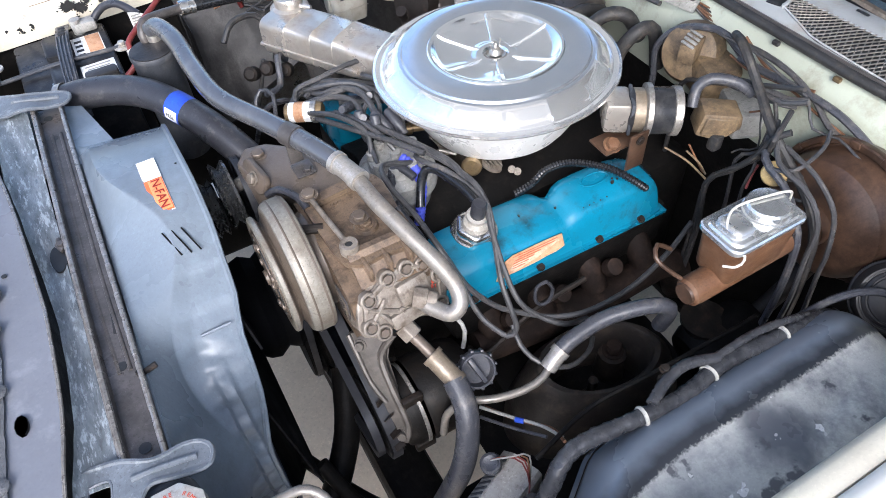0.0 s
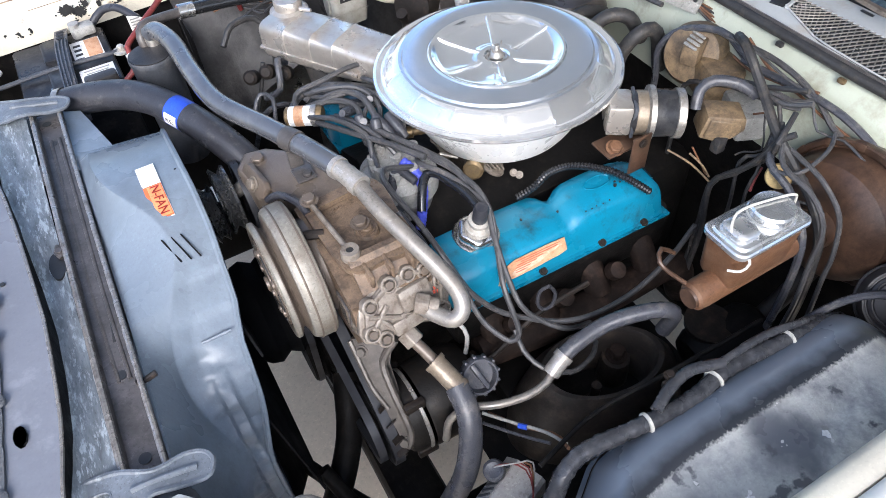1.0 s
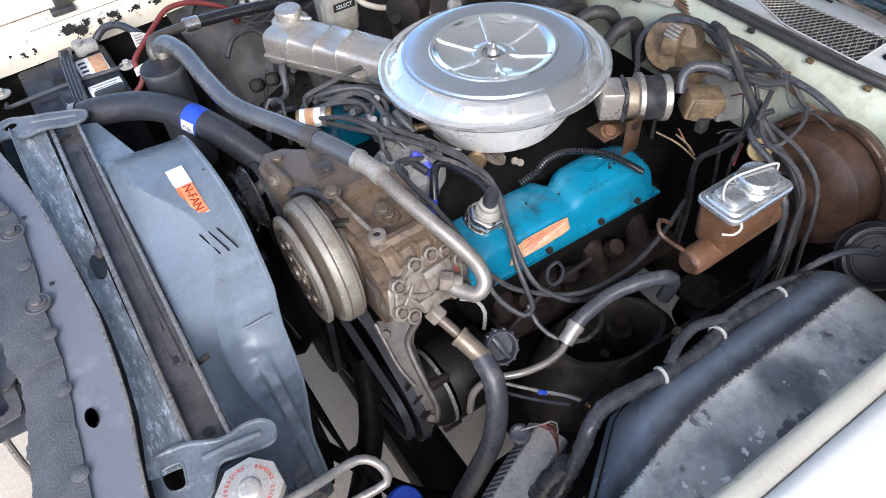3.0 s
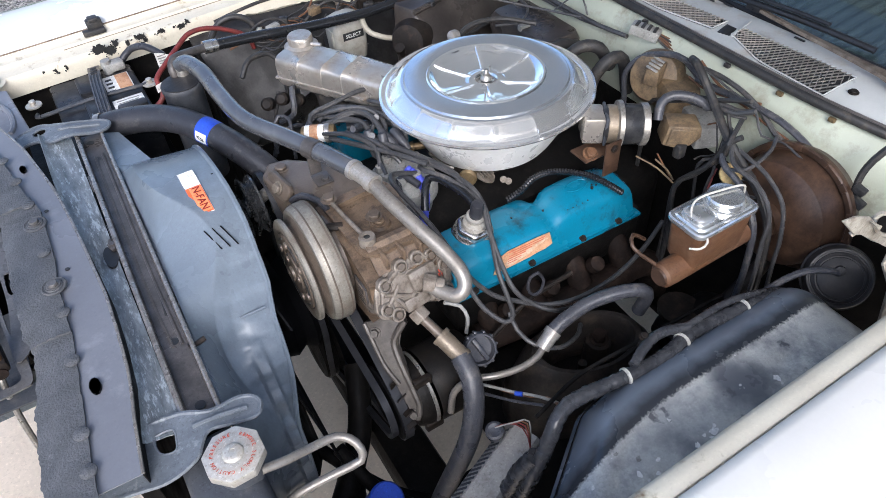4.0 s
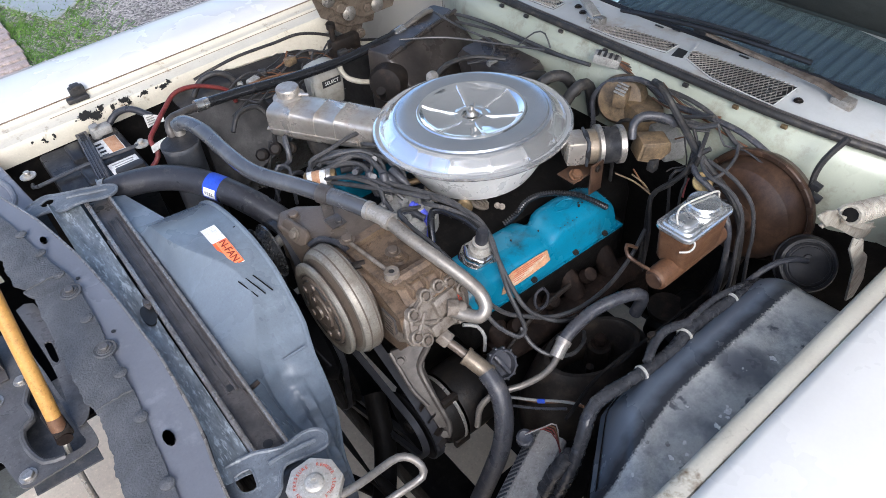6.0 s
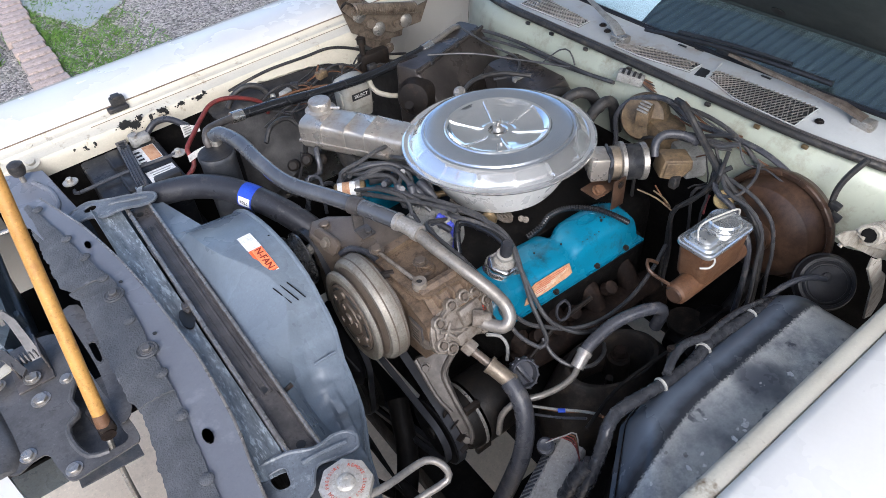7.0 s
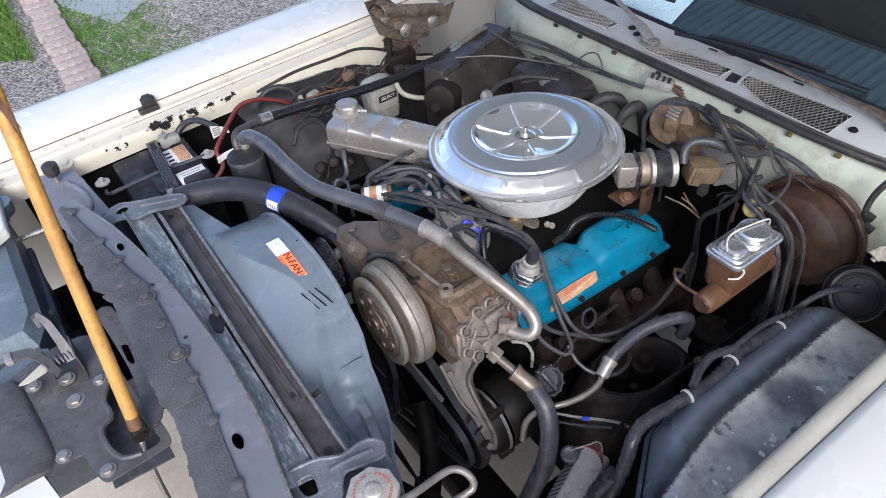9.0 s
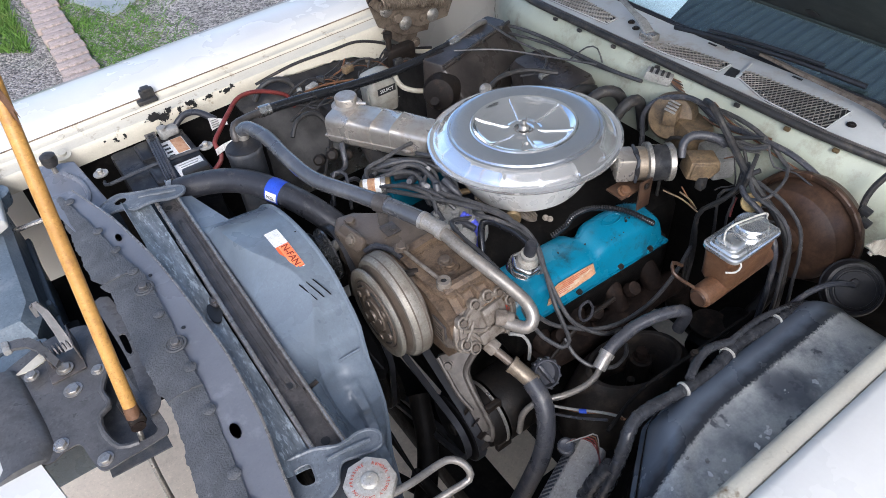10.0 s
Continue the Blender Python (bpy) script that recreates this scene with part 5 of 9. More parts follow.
# fan and pulleys, their black deepened for the shade inside the shroud
fan = thing("cooling_fan", (0.16, FY, 0.27), "black cooling fan and belt pulleys, darkened for shade", "fan")
part("fan_clutch", lathe([(0, 0), (0.085, 0), (0.095, 0.012), (0.10, 0.03), (0.088, 0.05), (0.10, 0.07), (0.088, 0.082), (0.098, 0.094), (0, 0.095)], axes((0.15, FY - 0.01, FZ), (1, 0, 0)), 36), FANSHADE, fan, "ribbed black fan clutch")
part("hub", lathe([(0, 0), (0.07, 0), (0.075, 0.03), (0.05, 0.05), (0.05, 0.09), (0, 0.09)], axes((0.13, FY, FZ), (1, 0, 0)), 28), SHADEIRON, fan)
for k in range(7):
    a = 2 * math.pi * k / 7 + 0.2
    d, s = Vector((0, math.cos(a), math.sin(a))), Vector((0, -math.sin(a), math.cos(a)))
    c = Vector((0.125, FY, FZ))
    part("blade", loft([[c + d * r - s * w + Vector((-0.02, 0, 0)), c + d * r + s * w + Vector((0.025, 0, 0)), c + d * r + s * w + Vector((0.028, 0, 0)), c + d * r - s * w + Vector((-0.017, 0, 0))] for r, w in ((0.06, 0.045), (0.18, 0.10), (0.315, 0.15))]), FANSHADE, fan)
part("crank_pulley", lathe([(0, 0), (0.085, 0), (0.09, 0.008), (0.078, 0.016), (0.09, 0.024), (0.078, 0.032), (0.09, 0.04), (0, 0.042)], axes((0.225, FY, 0.45), (1, 0, 0)), 32), SHADEIRON, fan)
part("water_pump_pulley", lathe([(0, 0), (0.08, 0), (0.085, 0.008), (0.074, 0.016), (0.085, 0.024), (0.074, 0.032), (0.085, 0.04), (0, 0.042)], axes((0.215, FY, FZ), (1, 0, 0)), 32), SHADEIRON, fan)

# hood latch plate, hook, stick
plate = thing("hood_latch", (-0.27, -0.05, 0.84), "dull grey steel hood latch plate with a hook and safety catch", "latch")
part("base_plate", pierced([(-0.375, 0.06), (-0.346, 0.075), (-0.289, 0.092), (-0.226, 0.078), (-0.208, -0.018), (-0.200, -0.104), (-0.185, -0.17), (-0.183, -0.215), (-0.20, -0.222), (-0.25, -0.224), (-0.282, -0.222), (-0.292, -0.19), (-0.299, -0.156), (-0.318, -0.153), (-0.352, -0.155), (-0.385, -0.06)],
    [[(-0.231, -0.045), (-0.246, -0.077), (-0.243, -0.10), (-0.246, -0.115), (-0.262, -0.125), (-0.264, -0.159), (-0.251, -0.198), (-0.225, -0.208), (-0.197, -0.206), (-0.199, -0.175), (-0.206, -0.10), (-0.212, -0.055)]], 0.003, lambda x, y: 0.8965), LATCHMET, plate, "oily grey steel plate")
part("recess_edge", tube([Vector((x, y, 0.8945)) for x, y in ((-0.231, -0.045), (-0.246, -0.077), (-0.243, -0.10), (-0.246, -0.115), (-0.262, -0.125), (-0.264, -0.159), (-0.251, -0.198), (-0.225, -0.208))], 0.005, 8), LATCHMET, plate)
part("recess_floor", prism([(-0.28, -0.03), (-0.195, -0.03), (-0.19, -0.22), (-0.28, -0.215)], 0.862, 0.865), BLACKPAINT, plate, "dark recess floor")
part("plate_step", loft([[Vector((x + dx, y, z)) for dx, z in ((0.0, 0.8968), (-0.008, 0.905), (-0.022, 0.909), (-0.045, 0.909), (-0.07, 0.903), (-0.07, 0.890), (0.0, 0.890))] for x, y in ((-0.352, 0.055), (-0.345, 0.03), (-0.338, -0.03), (-0.332, -0.09), (-0.33, -0.135), (-0.342, -0.155))]), LATCHMET, plate, "rounded grey flange", 60)
part("cream_tab", prism([(-0.355, 0.041), (-0.303, 0.070), (-0.298, 0.045), (-0.33, 0.036)], 0.897, 0.8995, None, 0.0005, 1), CREAM, plate, "cream painted tab")
part("bracket_stand", pierced([(-0.205, 0.124), (-0.178, 0.122), (-0.169, 0.009), (-0.170, -0.14), (-0.190, -0.178), (-0.198, -0.157), (-0.193, -0.044)], [[(-0.190, 0.015), (-0.180, 0.012), (-0.181, -0.035), (-0.189, -0.03)]], 0.002, lambda x, y: 0.9015, None, 0.01), LATCHMET, plate, "slotted grey plate")
part("socket", box((0, 0, 0), (0.024, 0.055, 0.02), 0.005, Matrix.Translation((-0.217, -0.162, 0.912)) @ Matrix.Rotation(radians(8), 4, "Z")), GREASE, plate, "rusty latch socket")
for x, y, z, r in ((-0.282, -0.047, 0.8965, 0.011), (-0.239, -0.031, 0.8965, 0.008), (-0.281, -0.002, 0.904, 0.010), (-0.328, 0.013, 0.908, 0.009), (-0.274, -0.206, 0.8965, 0.009), (-0.322, -0.14, 0.8965, 0.009)):
    part("bolt", hexbolt((x, y, z), (0, 0, 1), r, 0.006), STEEL, plate)
part("catch_bracket", join(box((-0.279, 0.012, 0.899), (0.055, 0.058, 0.004), 0.001), box((-0.253, 0.03, 0.918), (0.003, 0.055, 0.04), 0.001), box((-0.297, 0.035, 0.915), (0.003, 0.045, 0.034), 0.001)), BARMET, plate, "folded steel bracket")
part("catch_hook", loft([[Vector((x + dx, y + dy, z)) for dx, dy in ((-w, -0.003), (w, -0.003), (w, 0.003), (-w, 0.003))] for x, y, z, w in ((-0.262, 0.022, 0.918, 0.008), (-0.264, 0.045, 0.945, 0.007), (-0.268, 0.07, 0.972, 0.006), (-0.275, 0.083, 0.985, 0.0045), (-0.281, 0.085, 0.980, 0.004), (-0.281, 0.078, 0.963, 0.003))]), LATCHMET, plate, "grey safety hook")
part("catch_lever", loft([[Vector((x + dx, y + dy, z + dz)) for dx, dy, dz in ((-0.004, -w, -0.003), (0.004, w, -0.003), (0.004, w, 0.003), (-0.004, -w, 0.003))] for x, y, z, w in ((-0.285, -0.002, 0.92, 0.006), (-0.300, 0.04, 0.933, 0.008), (-0.312, 0.058, 0.936, 0.009), (-0.330, 0.066, 0.937, 0.009), (-0.343, 0.068, 0.936, 0.011))]), LATCHMET, plate, "zinc safety lever")
part("lever_tip", box((-0.343, 0.068, 0.937), (0.012, 0.026, 0.012), 0.003), GREYPLASTIC, plate, "worn pale lever tip")
part("spring", tube([(-0.29 + 0.0011 * i, 0.03 + 0.009 * math.cos(i * 1.05), 0.922 + 0.009 * math.sin(i * 1.05)) for i in range(32)], 0.0019, 5, raw=True), LATCHMET, plate)
part("stay_foot", lathe([(0, 0), (0.011, 0), (0.011, 0.03), (0, 0.03)], axes((-0.217, -0.19, 0.905), (0, 1, 0.1)), 12), RUST, plate)
stick = thing("prop_stick", (-0.216, -0.178, 0.917), "ochre-yellow painted stick propping the hood open", "prop rod")
SP = [(-0.216, -0.178, 0.917), (-0.16, 0.01, 1.36), (-0.062, 0.345, 2.14)]
part("stick", tube(SP, 0.0102, 14), YELLOWROD, stick, "ochre-yellow painted shaft")
sp = smooth_path(SP, 0.01)
part("worn_end", tube(sp[:3], 0.0108, 14, raw=True), RUSTORANGE, stick, "rust-stained lower end")
part("rust_streak", prism(blob(0.0045, 0.05, 18, 4), -0.001, 0.0016, axes(Vector((-0.1605, 0.01, 1.36)) + Vector((0.2, -0.9, 0.35)).normalized() * 0.0099, (0.2, -0.9, 0.35), 0)), RUSTORANGE, stick, "streak of rust in the paint")
solo("release_cable", tube([(-0.217, -0.175, 0.905), (-0.222, -0.19, 0.88), (-0.23, -0.21, 0.80), (-0.235, -0.22, 0.68), (-0.235, -0.22, 0.5), (-0.235, -0.22, 0.2)], 0.0045, 8), STEEL, "thin grey release cable hanging from the latch", "cable")
solo("side_panel", prism([(-0.205, 0.70), (-0.12, 0.66), (-0.095, 0.43), (-0.20, 0.46)], 0.868, 0.874, None, 0.002, 1), PANELGREY, "dull grey steel support panel beside the battery", "panel")
for x, y in ((-0.175, 0.712), (-0.135, 0.700)):
    part("lip_bolt", lathe([(0, 0), (0.020, 0), (0.020, 0.002), (0.011, 0.003), (0.010, 0.009), (0, 0.009)], axes((x, y, EDGE(x) - 0.024), (0, -0.25, 1)), 20), CREAM, lip, "painted bolt with a wide washer")
solo("panel_rib", tube([(-0.150, 0.62, 0.8745), (-0.128, 0.56, 0.8745), (-0.125, 0.50, 0.8745), (-0.135, 0.47, 0.8745)], 0.006, 8), PANELGREY, "pressed rib on the grey support panel", "rib")
rs = thing("rubber_stop", (-0.15, 0.66, 0.874), "dark rubber hood stop on a bolt", "rubber stop")
part("stop_head", lathe([(0, 0), (0.014, 0), (0.018, 0.012), (0.017, 0.026), (0.008, 0.032), (0, 0.032)], axes((-0.165, 0.64, 0.895), (0, 0, 1)), 18), RUBBERDUST, rs)
part("stop_bolt", lathe([(0, 0), (0.006, 0), (0.006, 0.03), (0, 0.03)], axes((-0.165, 0.64, 0.872), (0, 0, 1)), 10), STEEL, rs)


# ---- engine ----
engine = thing("engine", (0.62, 0, 0.25), "greasy V8 engine with blue enamelled valve covers", "engine")
# Block and heads take the black that stands in for shade.
part("block", box((0.64, 0, 0.52), (0.56, 0.34, 0.36), 0.03), SHADEIRON, engine)
part("cylinder_head", box((0.66, -0.215, 0.665), (0.44, 0.13, 0.10), 0.012), SHADEIRON, engine)
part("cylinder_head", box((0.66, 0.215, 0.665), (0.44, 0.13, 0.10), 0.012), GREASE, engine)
part("intake_manifold", loft([[Vector((x, y, z)) for y, z in ((-0.16, 0.68), (-0.15, 0.74), (-0.07, 0.775), (0.07, 0.775), (0.15, 0.74), (0.16, 0.68))] for x in (0.44, 0.50, 0.86, 0.90)]), SHADEIRON, engine)
part("bellhousing", box((0.98, 0, 0.50), (0.16, 0.36, 0.36), 0.04), SHADEIRON, engine)


def valve_cover(sgn):
    """A pressed cover, stepped up at its rear, on the outer side of a cylinder head."""
    secs = []
    for x, up, yin, w in ((0.440, -0.040, -0.20, 0.72), (0.443, -0.014, -0.185, 0.90), (0.450, -0.004, -0.176, 0.97), (0.465, 0, -0.172, 1), (0.52, 0.001, -0.171, 1), (0.60, 0, -0.172, 1), (0.640, 0.0, -0.173, 1), (0.650, -0.001, -0.178, 1), (0.658, -0.003, -0.190, 1), (0.665, -0.002, -0.195, 1), (0.674, 0.003, -0.192, 1), (0.684, 0.008, -0.186, 1), (0.70, 0.011, -0.183, 1), (0.74, 0.012, -0.182, 1), (0.79, 0.012, -0.183, 1), (0.82, 0.009, -0.187, 0.99), (0.842, 0.003, -0.194, 0.96), (0.856, -0.010, -0.205, 0.90), (0.862, -0.035, -0.22, 0.75)):
        prof = [(yin + 0.006, 0.726), (yin + 0.003, 0.752), (yin, 0.772), (yin - 0.005, 0.783), (yin - 0.016, 0.788), (yin * 0.5 - 0.118, 0.789), (-0.248, 0.784), (-0.262, 0.7775), (-0.2705, 0.768), (-0.276, 0.752), (-0.281, 0.733), (-0.284, 0.7285), (-0.2895, 0.727), (-0.2895, 0.721)]
        cy = -0.232
        drop = 0.025 * (x - 0.45)
        secs.append([Vector((x, sgn * (cy + (y - cy) * w) * -1, z + up * max(0, (z - 0.735) / 0.053) - drop)) for y, z in prof])
    cover = part("valve_cover", loft(secs), BLUE, engine, "blue enamelled valve cover with chips and grime", 35)
    fl = [Vector((x, sgn * y * -1, 0.718 - 0.025 * (x - 0.45))) for x, y in ((0.440, -0.290), (0.866, -0.290), (0.866, -0.165), (0.440, -0.165))]
    part("flange", loft([fl, [q + Vector((0, 0, 0.006)) for q in fl]]), BLUE, cover)
    for x in (0.475, 0.60, 0.72, 0.81):
        part("bolt", hexbolt((x, sgn * 0.2865, 0.727 - 0.025 * (x - 0.45)), (0, sgn * 0.5, 1), 0.0055, 0.005), GREASE, cover)
    return cover


vc = valve_cover(-1)
valve_cover(1)
# label, oval mark, chips
lab_at = Matrix.Translation((0.583, -0.2775, 0.7515)) @ Matrix.Rotation(radians(72), 4, "X") @ Matrix.Rotation(radians(-1.5), 4, "Z")
part("label", prism([(-0.066, -0.017), (-0.058, -0.0190), (-0.05, -0.0150), (-0.03, -0.0155), (-0.01, -0.0150), (0.012, -0.0145), (0.03, -0.0125), (0.05, -0.0120), (0.067, -0.008), (0.064, 0.0165), (0.03, 0.0175), (-0.03, 0.0165), (-0.044, 0.012), (-0.05, 0.004), (-0.06, -0.006)], 0, 0.0012, lab_at), PEACH, vc, "torn peach paper label with worn red print")
part("torn_paper", prism([(-0.040, -0.006), (-0.032, -0.014), (-0.012, -0.010), (0.012, -0.0075), (0.034, 0.001), (0.058, 0.006), (0.056, 0.009), (0.02, 0.004), (-0.012, 0.000), (-0.03, 0.0)], 0.0012, 0.0016, lab_at), PALEPEACH, vc, "pale torn paper")
for k, (xc, yc, ln) in enumerate(((0.012, 0.0135, 0.085), (0.014, 0.0095, 0.07), (-0.004, 0.0055, 0.05), (-0.012, 0.0015, 0.04), (-0.018, -0.0025, 0.03), (-0.022, -0.0065, 0.022))):
    part("print_line", box((xc, yc, 0.002), (ln, 0.0011, 0.0005), 0, lab_at), REDINK, vc)
part("oval_mark", tube([(0.748 + 0.026 * math.cos(a / 6 * math.pi), -0.222 + 0.012 * math.sin(a / 6 * math.pi), 0.7935 + 0.0006 * math.sin(a / 6 * math.pi)) for a in range(13)], 0.0012, 5), BLUE, vc, "raised oval mark, plain")
random.seed(7)
for x, y in ((0.775, -0.236), (0.771, -0.242), (0.783, -0.240), (0.70, -0.2585), (0.712, -0.2590), (0.722, -0.2580), (0.735, -0.2585), (0.748, -0.258), (0.797, -0.236), (0.60, -0.22), (0.66, -0.235)):
    z = 0.789 + (0.0115 * min(1, max(0, (x - 0.672) / 0.024))) - 0.025 * (x - 0.45) - (0.0 if abs(y) < 0.236 else 0.36 * (abs(y) - 0.236)) - (0.35 * (abs(y) - 0.248) if abs(y) > 0.248 else 0)
    r = random.uniform(0.0009, 0.0024) * (1.7 if 0.765 < x < 0.785 else 1)
    part("chip", prism([(r * random.uniform(0.5, 1.3) * math.cos(a * math.pi / 4), r * random.uniform(0.5, 1.3) * math.sin(a * math.pi / 4)) for a in range(8)], -0.001, 0.0012, Matrix.Translation((x, y, z)) @ Matrix.Rotation(radians(4 if abs(y) < 0.236 else 24), 4, "X")), GREASE, vc)
filler = thing("oil_filler_cap", (0.522, -0.208, 0.775), "steel oil filler cap with a hex collar and hose", "filler cap")
fm = axes((0.522, -0.208, 0.779), (0.0, -0.22, 1)) @ Matrix.Scale(1.28, 4)
part("seat", lathe([(0, 0), (0.031, 0), (0.031, 0.004), (0.0285, 0.009), (0, 0.009)], fm, 28), BRIGHTSTEEL, filler)
part("collar", prism([(0.027 * math.cos(math.pi * i / 3), 0.027 * math.sin(math.pi * i / 3)) for i in range(6)], 0.007, 0.023, fm, 0.006, 3), BRIGHTSTEEL, filler, "shiny steel hex collar")
part("nozzle", lathe([(0.018, 0.022), (0.016, 0.028), (0.010, 0.030), (0.0105, 0.036), (0.0135, 0.037), (0.0135, 0.042), (0.009, 0.043), (0.009, 0.05), (0, 0.05)], fm, 20), ALU, filler)
part("hose_end", lathe([(0, 0.04), (0.0095, 0.04), (0.0095, 0.064), (0.0075, 0.068), (0, 0.068)], fm, 14), RUBBER, filler)
part("elbow", tube([fm @ Vector((0, 0, 0.06)), (0.5185, -0.186, 0.862), (0.509, -0.150, 0.864), (0.503, -0.127, 0.863), (0.490, -0.115, 0.859), (0.473, -0.130, 0.849), (0.458, -0.152, 0.825)], 0.0075, 10), SHINYBLACK, filler)
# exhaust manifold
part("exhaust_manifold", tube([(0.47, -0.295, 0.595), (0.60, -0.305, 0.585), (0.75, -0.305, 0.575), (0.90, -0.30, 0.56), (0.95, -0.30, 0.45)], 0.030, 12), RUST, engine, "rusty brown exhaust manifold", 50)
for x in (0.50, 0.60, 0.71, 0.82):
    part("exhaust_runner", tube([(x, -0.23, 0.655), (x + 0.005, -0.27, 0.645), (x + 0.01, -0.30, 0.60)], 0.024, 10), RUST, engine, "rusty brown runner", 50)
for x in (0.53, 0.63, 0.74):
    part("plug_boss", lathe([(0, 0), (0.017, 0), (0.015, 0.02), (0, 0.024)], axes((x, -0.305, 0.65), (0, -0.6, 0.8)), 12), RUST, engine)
part("dipstick_tube", tube([(0.46, -0.29, 0.60), (0.47, -0.33, 0.63), (0.56, -0.33, 0.685), (0.66, -0.33, 0.70)], 0.005, 8), GREASE, engine)
part("engine_mount", box((0.55, -0.33, 0.46), (0.12, 0.10, 0.10), 0.02), SHADEIRON, engine)
solo("frame_rail", box((0.35, -0.47, 0.36), (1.5, 0.09, 0.13), 0.02), SHADEIRON, "greasy frame rail beside the engine, blackened for shade", "frame rail")
solo("frame_rail", box((0.35, 0.47, 0.36), (1.5, 0.09, 0.13), 0.02), SHADEIRON, "greasy frame rail beside the engine, blackened for shade", "frame rail")
solo("crossmember", box((0.30, 0, 0.30), (0.10, 0.9, 0.10), 0.02), SHADEIRON, "greasy crossmember under the engine, blackened for shade", "crossmember")
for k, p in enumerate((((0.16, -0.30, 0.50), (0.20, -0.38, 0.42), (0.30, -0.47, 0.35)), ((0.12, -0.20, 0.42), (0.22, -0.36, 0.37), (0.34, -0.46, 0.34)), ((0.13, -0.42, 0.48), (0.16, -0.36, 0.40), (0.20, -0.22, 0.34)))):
    solo("steering_link", tube(p, 0.013, 10), SHADEIRON, "black steering linkage rod under the engine", "rod", "linkage rods")

# carburettor
carb = thing("carburettor", (0.60, -0.03, 0.76), "dirty brass-coloured carburettor with linkage and springs", "carburettor")
part("body", join(box((0.64, -0.03, 0.785), (0.12, 0.10, 0.05), 0.012), lathe([(0, 0), (0.05, 0), (0.06, 0.03), (0, 0.03)], Matrix.Translation((0.68, 0, 0.80)), 24)), GREASE, carb)
part("choke", lathe([(0, 0), (0.018, 0), (0.018, 0.016), (0.013, 0.02), (0, 0.02)], axes((0.600, -0.075, 0.79), (-0.6, -0.8, 0.3)), 20), BRASS, carb, "round brass choke housing")
part("fuel_fitting", lathe([(0, 0), (0.0075, 0), (0.0075, 0.028), (0.011, 0.029), (0.011, 0.046), (0, 0.046)], axes((0.567, 0.022, 0.82), (-0.86, 0.34, -0.02)), 10), BRASS, carb, "brass fuel fitting")
part("throttle_lever", pierced([(0.566, 0.018), (0.585, 0.016), (0.592, -0.010), (0.604, -0.036), (0.598, -0.046), (0.575, -0.040), (0.556, -0.042), (0.552, -0.030), (0.566, -0.018)], [[(0.572, 0.004), (0.580, 0.002), (0.583, -0.012), (0.576, -0.016)]], 0.003, lambda x, y: 0.803 - 0.3 * (x - 0.56), None, 0.003), HEADALU, carb, "dull silver throttle lever")
part("linkage_bracket", pierced([(0.604, -0.066), (0.638, -0.078), (0.646, -0.092), (0.632, -0.118), (0.616, -0.112), (0.608, -0.090)], [[(0.616, -0.080), (0.626, -0.083), (0.630, -0.098), (0.620, -0.100)]], 0.004, lambda x, y: 0.795 + 0.15 * (y + 0.09), None, 0.003), HEADALU, carb, "pale slotted linkage bracket")
for k in range(4):
    part("bracket_rib", box((0.617 + 0.006 * k, -0.094 - 0.004 * k, 0.7965), (0.0025, 0.018, 0.006), 0.0008), HEADALU, carb)
part("linkage_rod", tube([(0.560, -0.030, 0.805), (0.585, -0.052, 0.800), (0.610, -0.075, 0.798)], 0.0032, 8), STEEL, carb, "steel throttle rod")
part("return_spring", tube([Vector((0.575, 0.0, 0.812)).lerp(Vector((0.603, -0.052, 0.806)), i / 90) + Vector((0.0035 * math.cos(i * 0.9), 0, 0.0035 * math.sin(i * 0.9))) for i in range(91)], 0.0009, 5, raw=True), STEEL, carb, "fine return spring")
for q in ((0.568, 0.008, 0.806), (0.592, -0.032, 0.800), (0.645, -0.13, 0.795), (0.652, -0.137, 0.792)):
    part("screw_head", hexbolt(q, (-0.3, -0.5, 0.8), 0.005, 0.006), HEADALU, carb)

# air cleaner
AX, AY, AZ = 0.694, 0.0, 0.912
cleaner = thing("air_cleaner", (AX, AY, 0.804), "round polished metal air cleaner with a silver duct", "air cleaner")
am = Matrix.Translation((AX, AY, AZ + 0.0065)) @ Matrix.Rotation(radians(-1.85), 4, "X")
part("pan", lathe([(0, -0.114), (0.118, -0.114), (0.128, -0.110), (0.138, -0.096), (0.164, -0.05), (0.182, -0.026), (0.190, -0.012), (0.196, -0.005), (0.197, 0.0), (0.19, 0.003)], am, 72), PAN, cleaner, "silver-white painted pan with streaks", 30)
lidp = [(0.198, -0.006), (0.207, -0.005), (0.2105, -0.001), (0.2095, 0.0035), (0.205, 0.005), (0.2005, 0.003), (0.1965, 0.0025), (0.1935, 0.004), (0.190, 0.0085), (0.186, 0.0125), (0.181, 0.0165), (0.176, 0.0205), (0.171, 0.0245), (0.165, 0.0262)]


def fluted(prof, flutes):
    """The lid's edge: a turned profile whose slope is pressed into broad facets with narrow ribs between."""
    n = flutes * 24
    rings = []
    for r, h in prof:
        on = max(0.0, 1 - abs((r - 0.1825) / 0.0095) ** 4)
        ring = []
        for i in range(n):
            a = 2 * math.pi * i / n
            t = (i % 24) / 24
            rib = 1.3 * math.exp(-((min(t, 1 - t)) / 0.055) ** 2)
            sag = 0.16 - 0.16 * math.cos(2 * math.pi * t)
            ring.append(am @ Vector(((r + on * 0.0007 * (rib - sag)) * math.cos(a), (r + on * 0.0007 * (rib - sag)) * math.sin(a), h + on * 0.0009 * (rib - sag))))
        rings.append(ring)
    return loft(rings, True, False)


